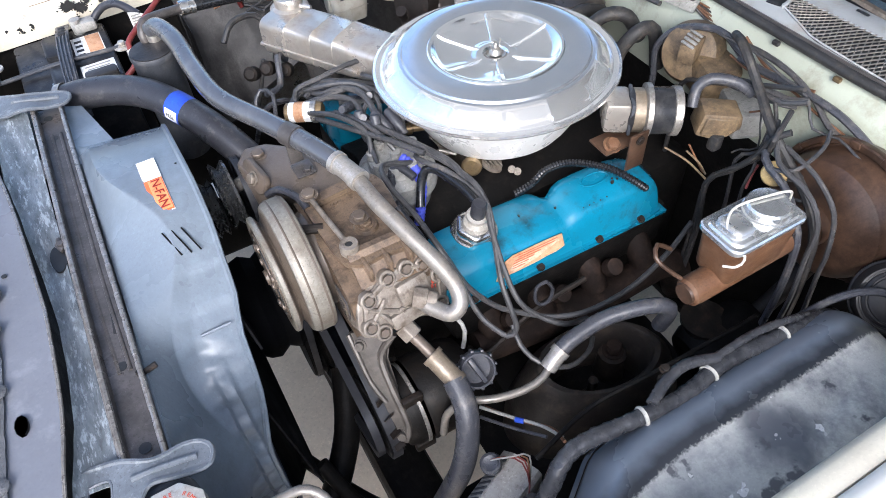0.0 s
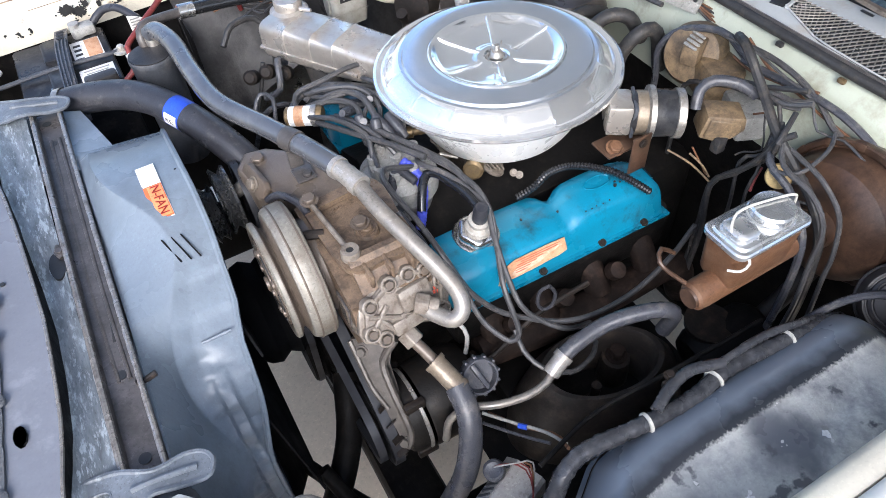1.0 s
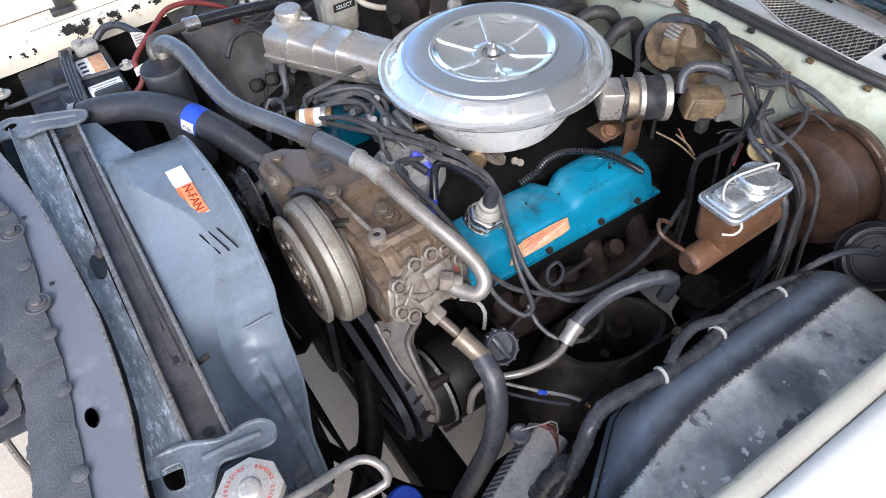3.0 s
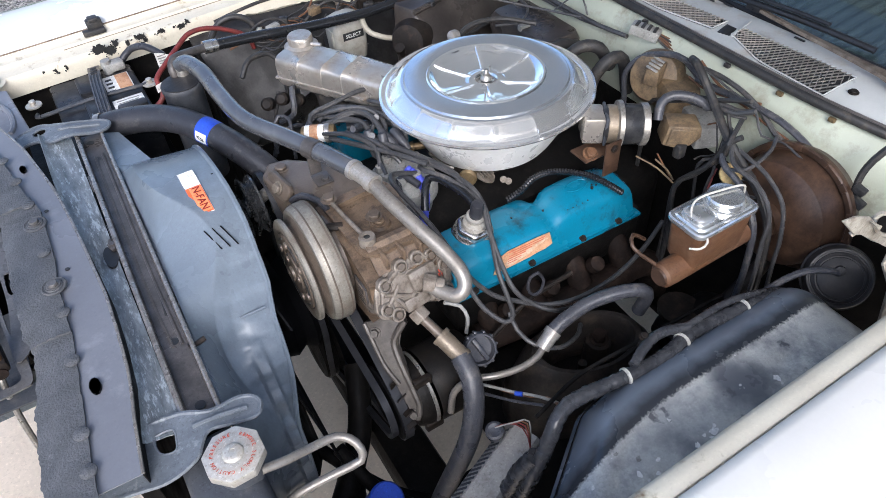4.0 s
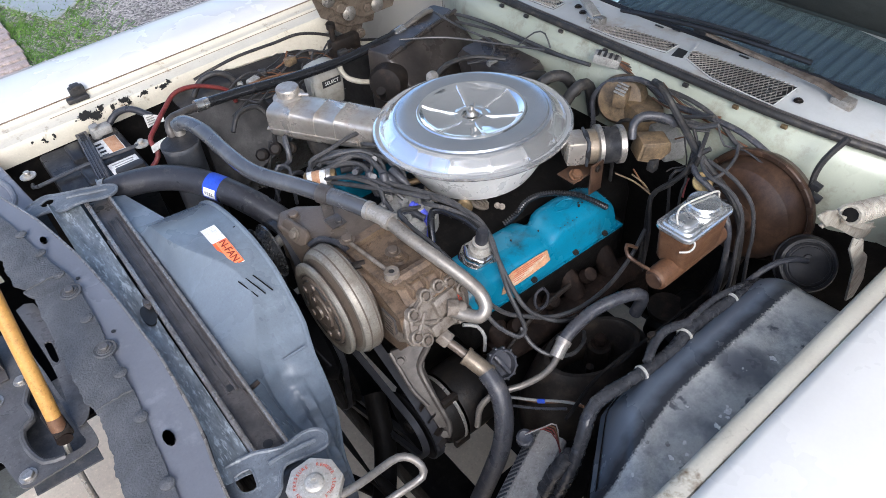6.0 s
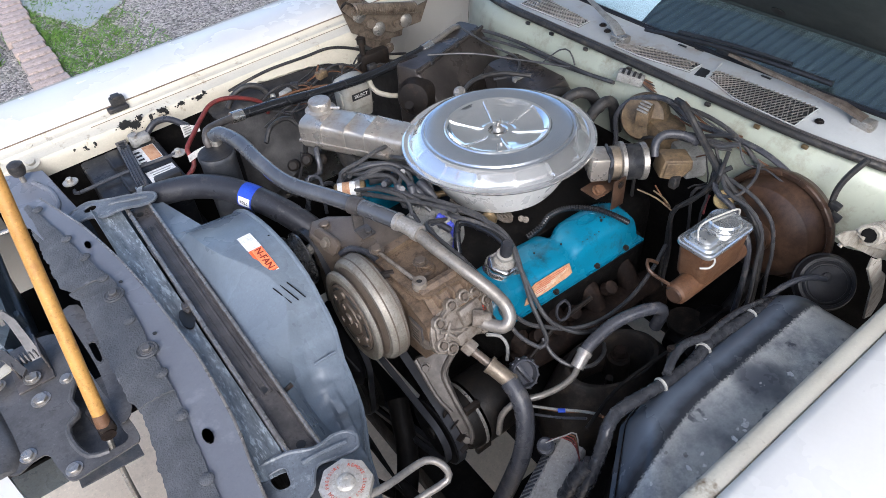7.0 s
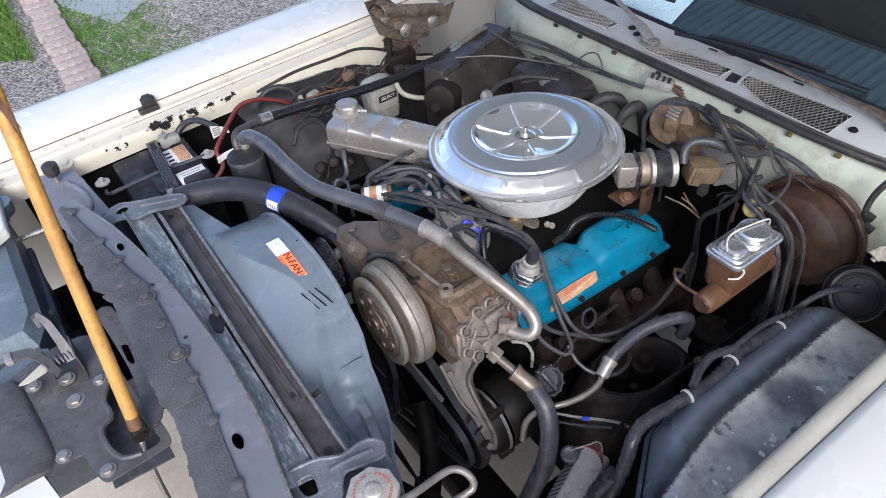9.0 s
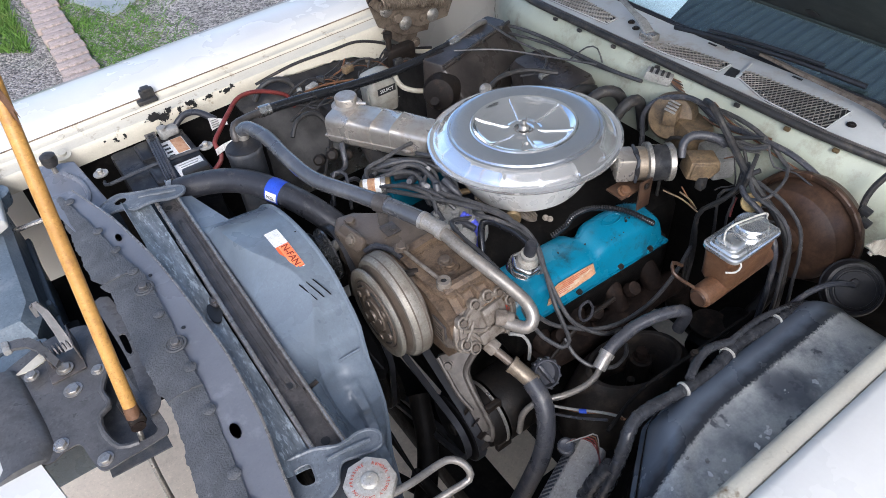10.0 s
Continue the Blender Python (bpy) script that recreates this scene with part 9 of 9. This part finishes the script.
# ---- plug leads ----
LEADS = [
    ([boots[0] + (0.86,), (0.50, -0.085, 0.876), (0.520, -0.135, 0.874), (0.536, -0.19, 0.866), (0.537, -0.229, 0.842), (0.523, -0.268, 0.81), (0.506, -0.312, 0.778), (0.505, -0.344, 0.74), (0.505, -0.360, 0.712), (0.490, -0.358, 0.70), (0.470, -0.326, 0.715), (0.461, -0.299, 0.74), (0.462, -0.262, 0.765)], 0.0045),
    ([boots[7] + (0.86,), (0.486, -0.10, 0.873), (0.512, -0.150, 0.872), (0.535, -0.215, 0.852), (0.527, -0.250, 0.826), (0.519, -0.299, 0.786), (0.521, -0.339, 0.748), (0.545, -0.362, 0.718), (0.578, -0.385, 0.70), (0.63, -0.38, 0.67)], 0.0045),
    ([boots[6] + (0.86,), (0.425, -0.10, 0.888), (0.414, -0.145, 0.890), (0.424, -0.20, 0.874), (0.434, -0.262, 0.845), (0.453, -0.300, 0.79), (0.489, -0.320, 0.738), (0.521, -0.342, 0.722), (0.571, -0.369, 0.705), (0.629, -0.386, 0.702), (0.713, -0.384, 0.702), (0.80, -0.366, 0.712), (0.86, -0.35, 0.74)], 0.0045),
    ([(0.504, -0.35, 0.71), (0.501, -0.378, 0.692), (0.513, -0.412, 0.68), (0.55, -0.437, 0.67), (0.60, -0.425, 0.655), (0.63, -0.40, 0.64)], 0.0042),
    ([boots[3] + (0.86,), (0.44, -0.005, 0.885), (0.410, 0.05, 0.893), (0.376, 0.118, 0.872), (0.384, 0.158, 0.886), (0.431, 0.150, 0.90), (0.50, 0.16, 0.90), (0.58, 0.18, 0.87), (0.62, 0.22, 0.80)], 0.0045),
    ([boots[2] + (0.86,), (0.478, 0.020, 0.872), (0.493, 0.059, 0.886), (0.474, 0.098, 0.900), (0.43, 0.128, 0.897), (0.40, 0.155, 0.882), (0.43, 0.20, 0.86), (0.50, 0.24, 0.79)], 0.0045),
    ([boots[4] + (0.86,), (0.455, 0.040, 0.872), (0.478, 0.066, 0.890), (0.45, 0.103, 0.900), (0.42, 0.118, 0.89), (0.41, 0.16, 0.87), (0.46, 0.22, 0.80)], 0.0045),
    ([boots[1] + (0.86,), (0.511, 0.002, 0.868), (0.518, 0.036, 0.880), (0.515, 0.083, 0.897), (0.50, 0.13, 0.89), (0.54, 0.19, 0.84), (0.60, 0.25, 0.77)], 0.0045),
    ([(0.468, -0.052, 0.865), (0.455, -0.02, 0.885), (0.435, 0.04, 0.885), (0.415, 0.085, 0.872)], 0.0045),
    ([(0.42, 0.075, 0.878), (0.445, 0.03, 0.882), (0.475, -0.03, 0.882), (0.50, -0.085, 0.882), (0.522, -0.135, 0.878), (0.528, -0.165, 0.868), (0.522, -0.195, 0.852)], 0.0055),
    ([(0.39, 0.085, 0.872), (0.43, 0.01, 0.88), (0.465, -0.05, 0.884), (0.495, -0.105, 0.884)], 0.005),
]
LEADS += [
    ([(0.351, 0.123, 0.862), (0.376, 0.154, 0.872), (0.403, 0.168, 0.876), (0.439, 0.167, 0.876), (0.476, 0.151, 0.872), (0.53, 0.12, 0.86), (0.58, 0.09, 0.83)], 0.0062),
    ([(0.386, 0.128, 0.875), (0.418, 0.112, 0.886), (0.445, 0.093, 0.888), (0.457, 0.072, 0.886), (0.457, 0.051, 0.880), (0.448, 0.025, 0.872), (0.446, 0.0, 0.855)], 0.0058),
    ([(0.410, 0.112, 0.885), (0.445, 0.105, 0.895), (0.463, 0.096, 0.897), (0.474, 0.071, 0.895), (0.474, 0.032, 0.888), (0.468, 0.0, 0.876), (0.462, -0.02, 0.858)], 0.0058),
    ([(0.395, 0.15, 0.872), (0.43, 0.155, 0.885), (0.47, 0.12, 0.89), (0.505, 0.07, 0.885), (0.515, 0.03, 0.87), (0.51, 0.0, 0.855)], 0.0055),
]
for p, r in LEADS:
    solo("plug_lead", tube(p, r, 8, 0.012), DUSTWIRE, "grey-black spark plug lead", "plug lead", "plug leads")
for q, d in (((0.447, 0.020, 0.868), (0.0, 0.4, 0.9)), ((0.462, -0.004, 0.868), (0.1, 0.4, 0.9)), ((0.481, 0.002, 0.872), (-0.3, 0.7, 0.5)), ((0.500, -0.004, 0.87), (-0.2, 0.8, 0.5)), ((0.437, 0.06, 0.89), (0.5, 0.5, -0.4)), ((0.49, 0.075, 0.885), (0.4, 0.6, -0.5)), ((0.455, 0.03, 0.88), (0.3, 0.6, -0.6)), ((0.52, 0.05, 0.875), (0.6, 0.5, -0.4))):
    solo("plug_boot", lathe([(0, -0.02), (0.006, -0.02), (0.009, 0.0), (0.009, 0.028), (0.007, 0.032), (0, 0.032)], axes(q, d), 12), RUBBERGREY, "grey rubber lead boot", "plug boot", "lead boots")
solo("lead_clip", tube([(0.575, -0.335, 0.755), (0.585, -0.34, 0.735), (0.575, -0.345, 0.715), (0.562, -0.34, 0.71), (0.555, -0.335, 0.725), (0.562, -0.33, 0.745), (0.575, -0.335, 0.755)], 0.003, 6), RUBBER, "black plastic lead separator loop", "clip")
solo("blue_loom", tube([(0.470, -0.07, 0.862), (0.480, -0.092, 0.852), (0.482, -0.112, 0.832), (0.474, -0.121, 0.80), (0.465, -0.125, 0.76)], 0.0085, 10, 0.0035, ripple=0.0007), BLUEHOSE, "violet-blue corrugated wire loom", "wire loom")
solo("black_loom", tube([(0.622, -0.175, 0.785), (0.647, -0.186, 0.806), (0.676, -0.181, 0.816), (0.710, -0.186, 0.819), (0.740, -0.205, 0.819), (0.768, -0.236, 0.817), (0.791, -0.264, 0.804), (0.812, -0.282, 0.786)], 0.0062, 10, 0.0026, ripple=0.0008), SHINYBLACK, "black corrugated loom over the valve cover", "wire loom")
solo("breather_hose", tube([(0.47, -0.115, 0.853), (0.455, -0.085, 0.862), (0.44, -0.09, 0.845), (0.44, -0.11, 0.80)], 0.007, 10), RUBBER, "black breather hose beside the distributor", "hose")
solo("vacuum_line", tube([(0.40, -0.20, 0.90), (0.415, -0.24, 0.865), (0.42, -0.27, 0.83), (0.425, -0.29, 0.79)], 0.004, 8), RUBBER, "thin black vacuum line behind the compressor", "hose")
solo("fuel_pipe", tube([(0.40, -0.305, 0.76), (0.425, -0.315, 0.745), (0.43, -0.33, 0.725), (0.42, -0.34, 0.70)], 0.0035, 8), GREYPLASTIC, "thin pale wire by the compressor fitting", "wire")

# cables that hang from the firewall bundle down past the booster's face
for pts, r, mt in (
        ([(1.03, -0.20, 0.955), (0.99, -0.249, 0.975), (0.978, -0.304, 0.938), (0.952, -0.366, 0.911), (0.945, -0.416, 0.883), (0.935, -0.469, 0.858), (0.935, -0.504, 0.811), (0.935, -0.515, 0.76)], 0.0075, RUBBERDUST),
        ([(0.952, -0.40, 0.897), (0.949, -0.43, 0.894), (0.947, -0.465, 0.888), (0.948, -0.51, 0.852), (0.945, -0.53, 0.79), (0.943, -0.535, 0.74)], 0.004, DUSTWIRE),
        ([(1.0, -0.143, 0.837), (0.995, -0.20, 0.875), (0.995, -0.249, 0.902), (0.998, -0.31, 0.933), (1.0, -0.365, 0.959)], 0.0045, RUBBERDUST),
        ([(0.985, -0.312, 0.925), (0.985, -0.351, 0.932), (0.99, -0.384, 0.952)], 0.0042, DUSTWIRE),
        ([(0.95, -0.40, 0.925), (0.94, -0.384, 0.906), (0.935, -0.369, 0.862), (0.93, -0.341, 0.815), (0.92, -0.312, 0.771)], 0.0055, RUBBERDUST)):
    wire(pts, r, mt, "dusty black cable hanging down past the brake booster", group="hanging cables")

# ---- low front corner: voltage regulator, sockets, small wires ----
reg = thing("voltage_regulator", (0.33, -0.575, 0.57), "dented grey metal regulator with slanted dark louvres", "regulator")
RX, RY = Vector((0.93, 0.36, 0.0)).normalized(), Vector((-0.36, 0.93, 0.0)).normalized()
rgm = Matrix(((RX.x, RY.x, 0, 0.325), (RX.y, RY.y, 0, -0.548), (0, 0, 1, 0.63), (0, 0, 0, 1))) @ Matrix.Rotation(radians(-4), 4, "Y")
REGMET = M("dented_silver_case", (0.40, 0.385, 0.36), (0.31, 0.30, 0.28), 0.42, 0.35, s1=16, bump=0.12, dirt=(0.16, 0.14, 0.12), amount=0.36)
part("case", loft([[rgm @ Vector((x, y, z)) for y, z in ((-0.034, -0.055), (-0.034, -0.006), (-0.028, 0.0), (0.014, 0.0), (0.034, -0.020), (0.034, -0.055))] for x in (-0.13, 0.092, 0.098)]), REGMET, reg, "dented silver-grey case", 25)
slant = Matrix.Translation((0, 0.024, -0.0095)) @ Matrix.Rotation(radians(-45), 4, "X")
part("fin_plate", box((-0.015, 0, 0), (0.205, 0.027, 0.003), 0.001, rgm @ slant), REGMET, reg)
for k in range(20):
    part("louvre", box((0, 0, 0), (0.0042, 0.023, 0.0016), 0.0004, rgm @ slant @ Matrix.Translation((-0.108 + 0.0098 * k, 0, 0.0019)) @ Matrix.Rotation(radians(24), 4, "Z")), BLACKPAINT, reg)
sock = thing("lamp_socket", (0.372, -0.50, 0.64), "dark rubber lamp socket with red and green wires", "socket")
part("socket_body", lathe([(0, 0), (0.014, 0), (0.0165, 0.010), (0.015, 0.022), (0.011, 0.024), (0, 0.02)], axes((0.372, -0.500, 0.645), (-0.3, -0.2, 0.9)), 20), RUBBERGREY, sock)
for k, mt in enumerate((REDWIRE, REDWIRE, ORANGEWIRE, GREYPLASTIC)):
    part("lead", tube([(0.368, -0.502, 0.668), (0.386 + 0.003 * k, -0.512 - 0.003 * k, 0.678 + 0.003 * k), (0.402 + 0.004 * k, -0.530, 0.674 + 0.003 * k), (0.398, -0.556, 0.655 - 0.004 * k), (0.37, -0.585, 0.64)], 0.0013, 6), mt, sock)
for k, p in enumerate(([(0.40, -0.42, 0.66), (0.43, -0.46, 0.665), (0.455, -0.50, 0.68), (0.46, -0.54, 0.71)], [(0.41, -0.42, 0.65), (0.44, -0.47, 0.66), (0.465, -0.51, 0.68), (0.455, -0.55, 0.72)], [(0.395, -0.43, 0.65), (0.425, -0.475, 0.66), (0.45, -0.52, 0.685)])):
    wire(p, 0.0026, (GREYPLASTIC, ORANGEWIRE, RUBBERGREY)[k], "thin bundled wires below the apron", group="bundled wires")
solo("blue_connector", tube([(0.432, -0.468, 0.668), (0.440, -0.478, 0.671)], 0.0042, 8), LABELBLUE, "small blue wire clip", "clip")
solo("blue_can", lathe([(0, 0), (0.03, 0), (0.032, 0.005), (0.032, 0.10), (0.028, 0.105), (0, 0.105)], axes((0.17, -0.40, 0.40), (0.2, -0.3, 0.9)), 24), LABELBLUE, "small dark blue filter low beside the engine", "filter")
solo("lower_hose", tube([(0.05, -0.42, 0.42), (0.12, -0.36, 0.40), (0.22, -0.25, 0.44), (0.27, -0.15, 0.50)], 0.024, 14), SHADEIRON, "black lower radiator hose", "hose")

# ---- yard beyond the fender ----
def bricks():
    path = thing("brick_path", (0.1, 3.6, 0.0), "weathered pink brick path in the grass", "path", kind="structure")
    base = mesh_from("brick", box((0, 0, 0.02), (0.185, 0.098, 0.05), 0.007, None, 2), BRICK)
    random.seed(5)
    for j in range(33):
        b = new("brick", base)
        b.parent = path
        y = 2.55 + 0.106 * j
        b.location = (0.035 + 0.03 * (y - 3.2) + random.uniform(-0.012, 0.012), y - 3.6, random.uniform(-0.008, 0.004))
        b.rotation_euler = (random.uniform(-0.012, 0.012), random.uniform(-0.012, 0.012), random.uniform(-0.05, 0.05))
        b.scale = (random.uniform(0.92, 1.05), random.uniform(0.93, 1.0), 1)


bricks()


def grass():
    """Short lawn in tufts: dense on the far side of the path, thin near the gravel."""
    random.seed(11)
    verts, faces = [], []
    while len(faces) < 110000:
        x, y = random.uniform(-1.8, 0.9), random.uniform(2.6, 6.2)
        if -0.05 < x - 0.03 * (y - 3.2) < 0.12 and random.random() < 0.975:
            continue
        left = x < 0.06
        if left:
            keep = 1.0 if y > 3.75 - 0.9 * max(0, x + 0.25) else 0.0
        else:
            keep = max(0.0, 0.55 - 0.9 * max(0, x - 0.28)) if y > 2.85 else 0.1
        patch = noise.noise((x * 3.1, y * 3.1, 0)) + 0.5 * noise.noise((x * 9, y * 9, 4))
        if random.random() > keep * (0.75 + 0.9 * patch):
            continue
        h = random.uniform(0.02, 0.065) * (1.25 if left else 0.6)
        a = random.uniform(0, 2 * math.pi)
        w = random.uniform(0.002, 0.0036)
        dx, dy = math.cos(a) * w, math.sin(a) * w
        lx, ly = random.uniform(-0.03, 0.03), random.uniform(-0.03, 0.03)
        k = len(verts)
        verts += [(x - dx, y - dy, 0), (x + dx, y + dy, 0), (x + lx + dx * 0.4, y + ly + dy * 0.4, h * 0.75), (x + lx * 1.7, y + ly * 1.7, h)]
        faces += [(k, k + 1, k + 2), (k, k + 2, k + 3)]
    me = bpy.data.meshes.new("grass")
    me.from_pydata(verts, [], faces)
    me.materials.append(GRASS)
    return tagged(new("grass", me), "patches of green grass beside the brick path", "grass", kind="stuff")


grass()
matpoly = [(0.505, 3.72), (0.80, 3.98), (1.6, 5.0), (0.15, 5.3), (0.30, 4.28)]
edge = []
for (xa, ya), (xb, yb) in zip(matpoly, matpoly[1:] + matpoly[:1]):
    n = 22
    for k in range(n):
        t = k / n
        nx, ny = (yb - ya), -(xb - xa)
        ln = math.hypot(nx, ny)
        o = 0.02 if k % 2 else -0.01
        edge.append((xa + (xb - xa) * t + nx / ln * o, ya + (yb - ya) * t + ny / ln * o))
solo("foam_mat", prism(edge, 0.004, 0.02), MAT, "grey interlocking foam mat on the gravel", "mat")


# ---- parts low in the bay, their black deepened for shade ----
solo("splash_shield", sheet(lambda u, v: Vector((0.42 + 0.43 * u, -0.58 + 0.40 * v, 0.44 + 0.03 * math.sin(6 * u) + 0.02 * v)), 12, 8, 0.003), SHADEIRON, "greasy splash shield under the exhaust, blackened for shade", "splash shield")
gear = thing("steering_gear", (0.86, -0.44, 0.46), "greasy steering gear box with a shaft, blackened for shade", "steering gear")
part("gear_case", lathe([(0, 0), (0.045, 0), (0.055, 0.02), (0.055, 0.12), (0.04, 0.14), (0, 0.145)], axes((0.80, -0.47, 0.53), (0.9, -0.1, 0.2)), 24), SHADEIRON, gear)
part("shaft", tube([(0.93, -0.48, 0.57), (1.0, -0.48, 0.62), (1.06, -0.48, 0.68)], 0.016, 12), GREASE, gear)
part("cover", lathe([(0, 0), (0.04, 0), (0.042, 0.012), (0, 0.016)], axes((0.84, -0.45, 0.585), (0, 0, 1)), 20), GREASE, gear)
solo("floor_pan", box((1.6, 0, 0.32), (1.2, 1.5, 0.02), 0.005), SHADEIRON, "car floor behind the engine, blackened for shade", "floor pan")
for y in (-0.86, 0.86):
    wheel = thing("wheel", (0.55, y, 0.03), "black road tyre under the fender", "wheel", "front wheels")
    part("tyre", lathe([(0.19, -0.10), (0.30, -0.105), (0.345, -0.08), (0.35, 0), (0.345, 0.08), (0.30, 0.105), (0.19, 0.10)], axes((0.55, y, 0.38), (0, 1, 0)), 48), SHADEIRON, wheel)
    part("rim", lathe([(0, 0.03), (0.10, 0.03), (0.17, 0.06), (0.195, 0.095), (0.195, -0.095), (0, -0.09)], axes((0.55, y, 0.38), (0, 1, 0)), 32), STEEL, wheel)

vf = thing("vacuum_fitting", (0.752, 0.205, 0.90), "small grey conical vacuum fitting behind the air cleaner", "fitting")
part("cone", lathe([(0, 0), (0.016, 0), (0.018, 0.006), (0.012, 0.022), (0.008, 0.026), (0, 0.027)], axes((0.752, 0.205, 0.915), (-0.6, -0.2, 0.55)) @ Matrix.Scale(0.8, 4), 20), FERRULEGREY, vf)
part("collar", lathe([(0.018, 0.002), (0.0195, 0.003), (0.0195, 0.008), (0.018, 0.009)], axes((0.752, 0.205, 0.915), (-0.6, -0.2, 0.55)) @ Matrix.Scale(0.8, 4), 20), FERRULEGREY, vf)
part("line", tube([(0.76, 0.208, 0.91), (0.80, 0.215, 0.925), (0.87, 0.20, 0.925), (0.93, 0.15, 0.915)], 0.0055, 8), RUBBERDUST, vf, "black vacuum line")
rnd = random.Random(4)
for i in range(14):
    x0, y0 = rnd.uniform(0.36, 0.66), rnd.uniform(0.53, 0.62)
    z0 = 0.845 + rnd.uniform(-0.01, 0.025)
    pts, q = [], Vector((x0, y0, z0))
    for k in range(5):
        pts.append(tuple(q))
        q = q + Vector((rnd.uniform(0.01, 0.04), rnd.uniform(-0.025, 0.025), rnd.uniform(-0.015, 0.018)))
    wire(pts, rnd.choice((0.0014, 0.0018, 0.0025, 0.0035)), rnd.choice((RUBBERDUST, DUSTWIRE, RUBBERDUST, DUSTWIRE, ORANGEWIRE)), "thin tangled wire on the far apron", group="tangled wires")
for i, (x, y, z, sx, sy, sz, rz, mt) in enumerate(((0.47, 0.585, 0.868, 0.034, 0.018, 0.016, 20, GREYPLASTIC), (0.505, 0.60, 0.872, 0.022, 0.016, 0.014, -30, RUBBERDUST), (0.585, 0.595, 0.875, 0.030, 0.020, 0.020, 10, TAN), (0.60, 0.62, 0.868, 0.018, 0.014, 0.012, 50, GREYPLASTIC), (0.70, 0.52, 0.882, 0.026, 0.018, 0.018, -10, RUBBERDUST), (0.44, 0.60, 0.862, 0.024, 0.014, 0.012, 70, OFFWHITE), (0.655, 0.60, 0.872, 0.020, 0.012, 0.012, -45, HINGEMET))):
    cb = Matrix.Translation((x, y, z)) @ Matrix.Rotation(radians(rz), 4, "Z") @ Matrix.Rotation(radians(12 - 9 * i % 20), 4, "X")
    plug = thing("wire_connector", (x, y, z - sz / 2), "small dusty wire connector lying on the far apron", "connector", "wire connectors")
    part("shell", box((0, 0, 0), (sx, sy, sz), 0.003, cb), mt, plug)
    part("latch", box((0, 0, sz / 2), (sx * 0.4, sy * 0.5, 0.004), 0.001, cb), mt, plug)
    for k in range(3):
        part("wire", tube([cb @ Vector((sx / 2, -sy / 4 + sy / 4 * k, 0)), cb @ Vector((sx / 2 + 0.02, -sy / 4 + sy / 4 * k + 0.006 * k, -0.004)), cb @ Vector((sx / 2 + 0.05, 0.012 * k - 0.01, -0.02))], 0.0014, 6), (ORANGEWIRE, RUBBERDUST, DUSTWIRE)[k], plug)
solo("cable_loop", tube([(0.33, 0.64, 0.86), (0.36, 0.635, 0.895), (0.40, 0.63, 0.90), (0.43, 0.62, 0.88), (0.435, 0.61, 0.84)], 0.0075, 10), RUBBERDUST, "dusty black cable loop beside the red cable", "cable")
for i in range(5):
    x0, y0 = rnd.uniform(0.96, 1.03), rnd.uniform(-0.42, -0.18)
    pts, q = [], Vector((x0, y0, rnd.uniform(0.84, 0.91)))
    for k in range(5):
        pts.append(tuple(q))
        q = q + Vector((rnd.uniform(-0.025, 0.02), rnd.uniform(-0.045, 0.0), rnd.uniform(-0.03, 0.012)))
    wire(pts, rnd.choice((0.0013, 0.0018, 0.0025)), rnd.choice((RUBBERDUST, DUSTWIRE, ORANGEWIRE, DUSTWIRE)), "thin tangled wire by the firewall", group="tangled wires")
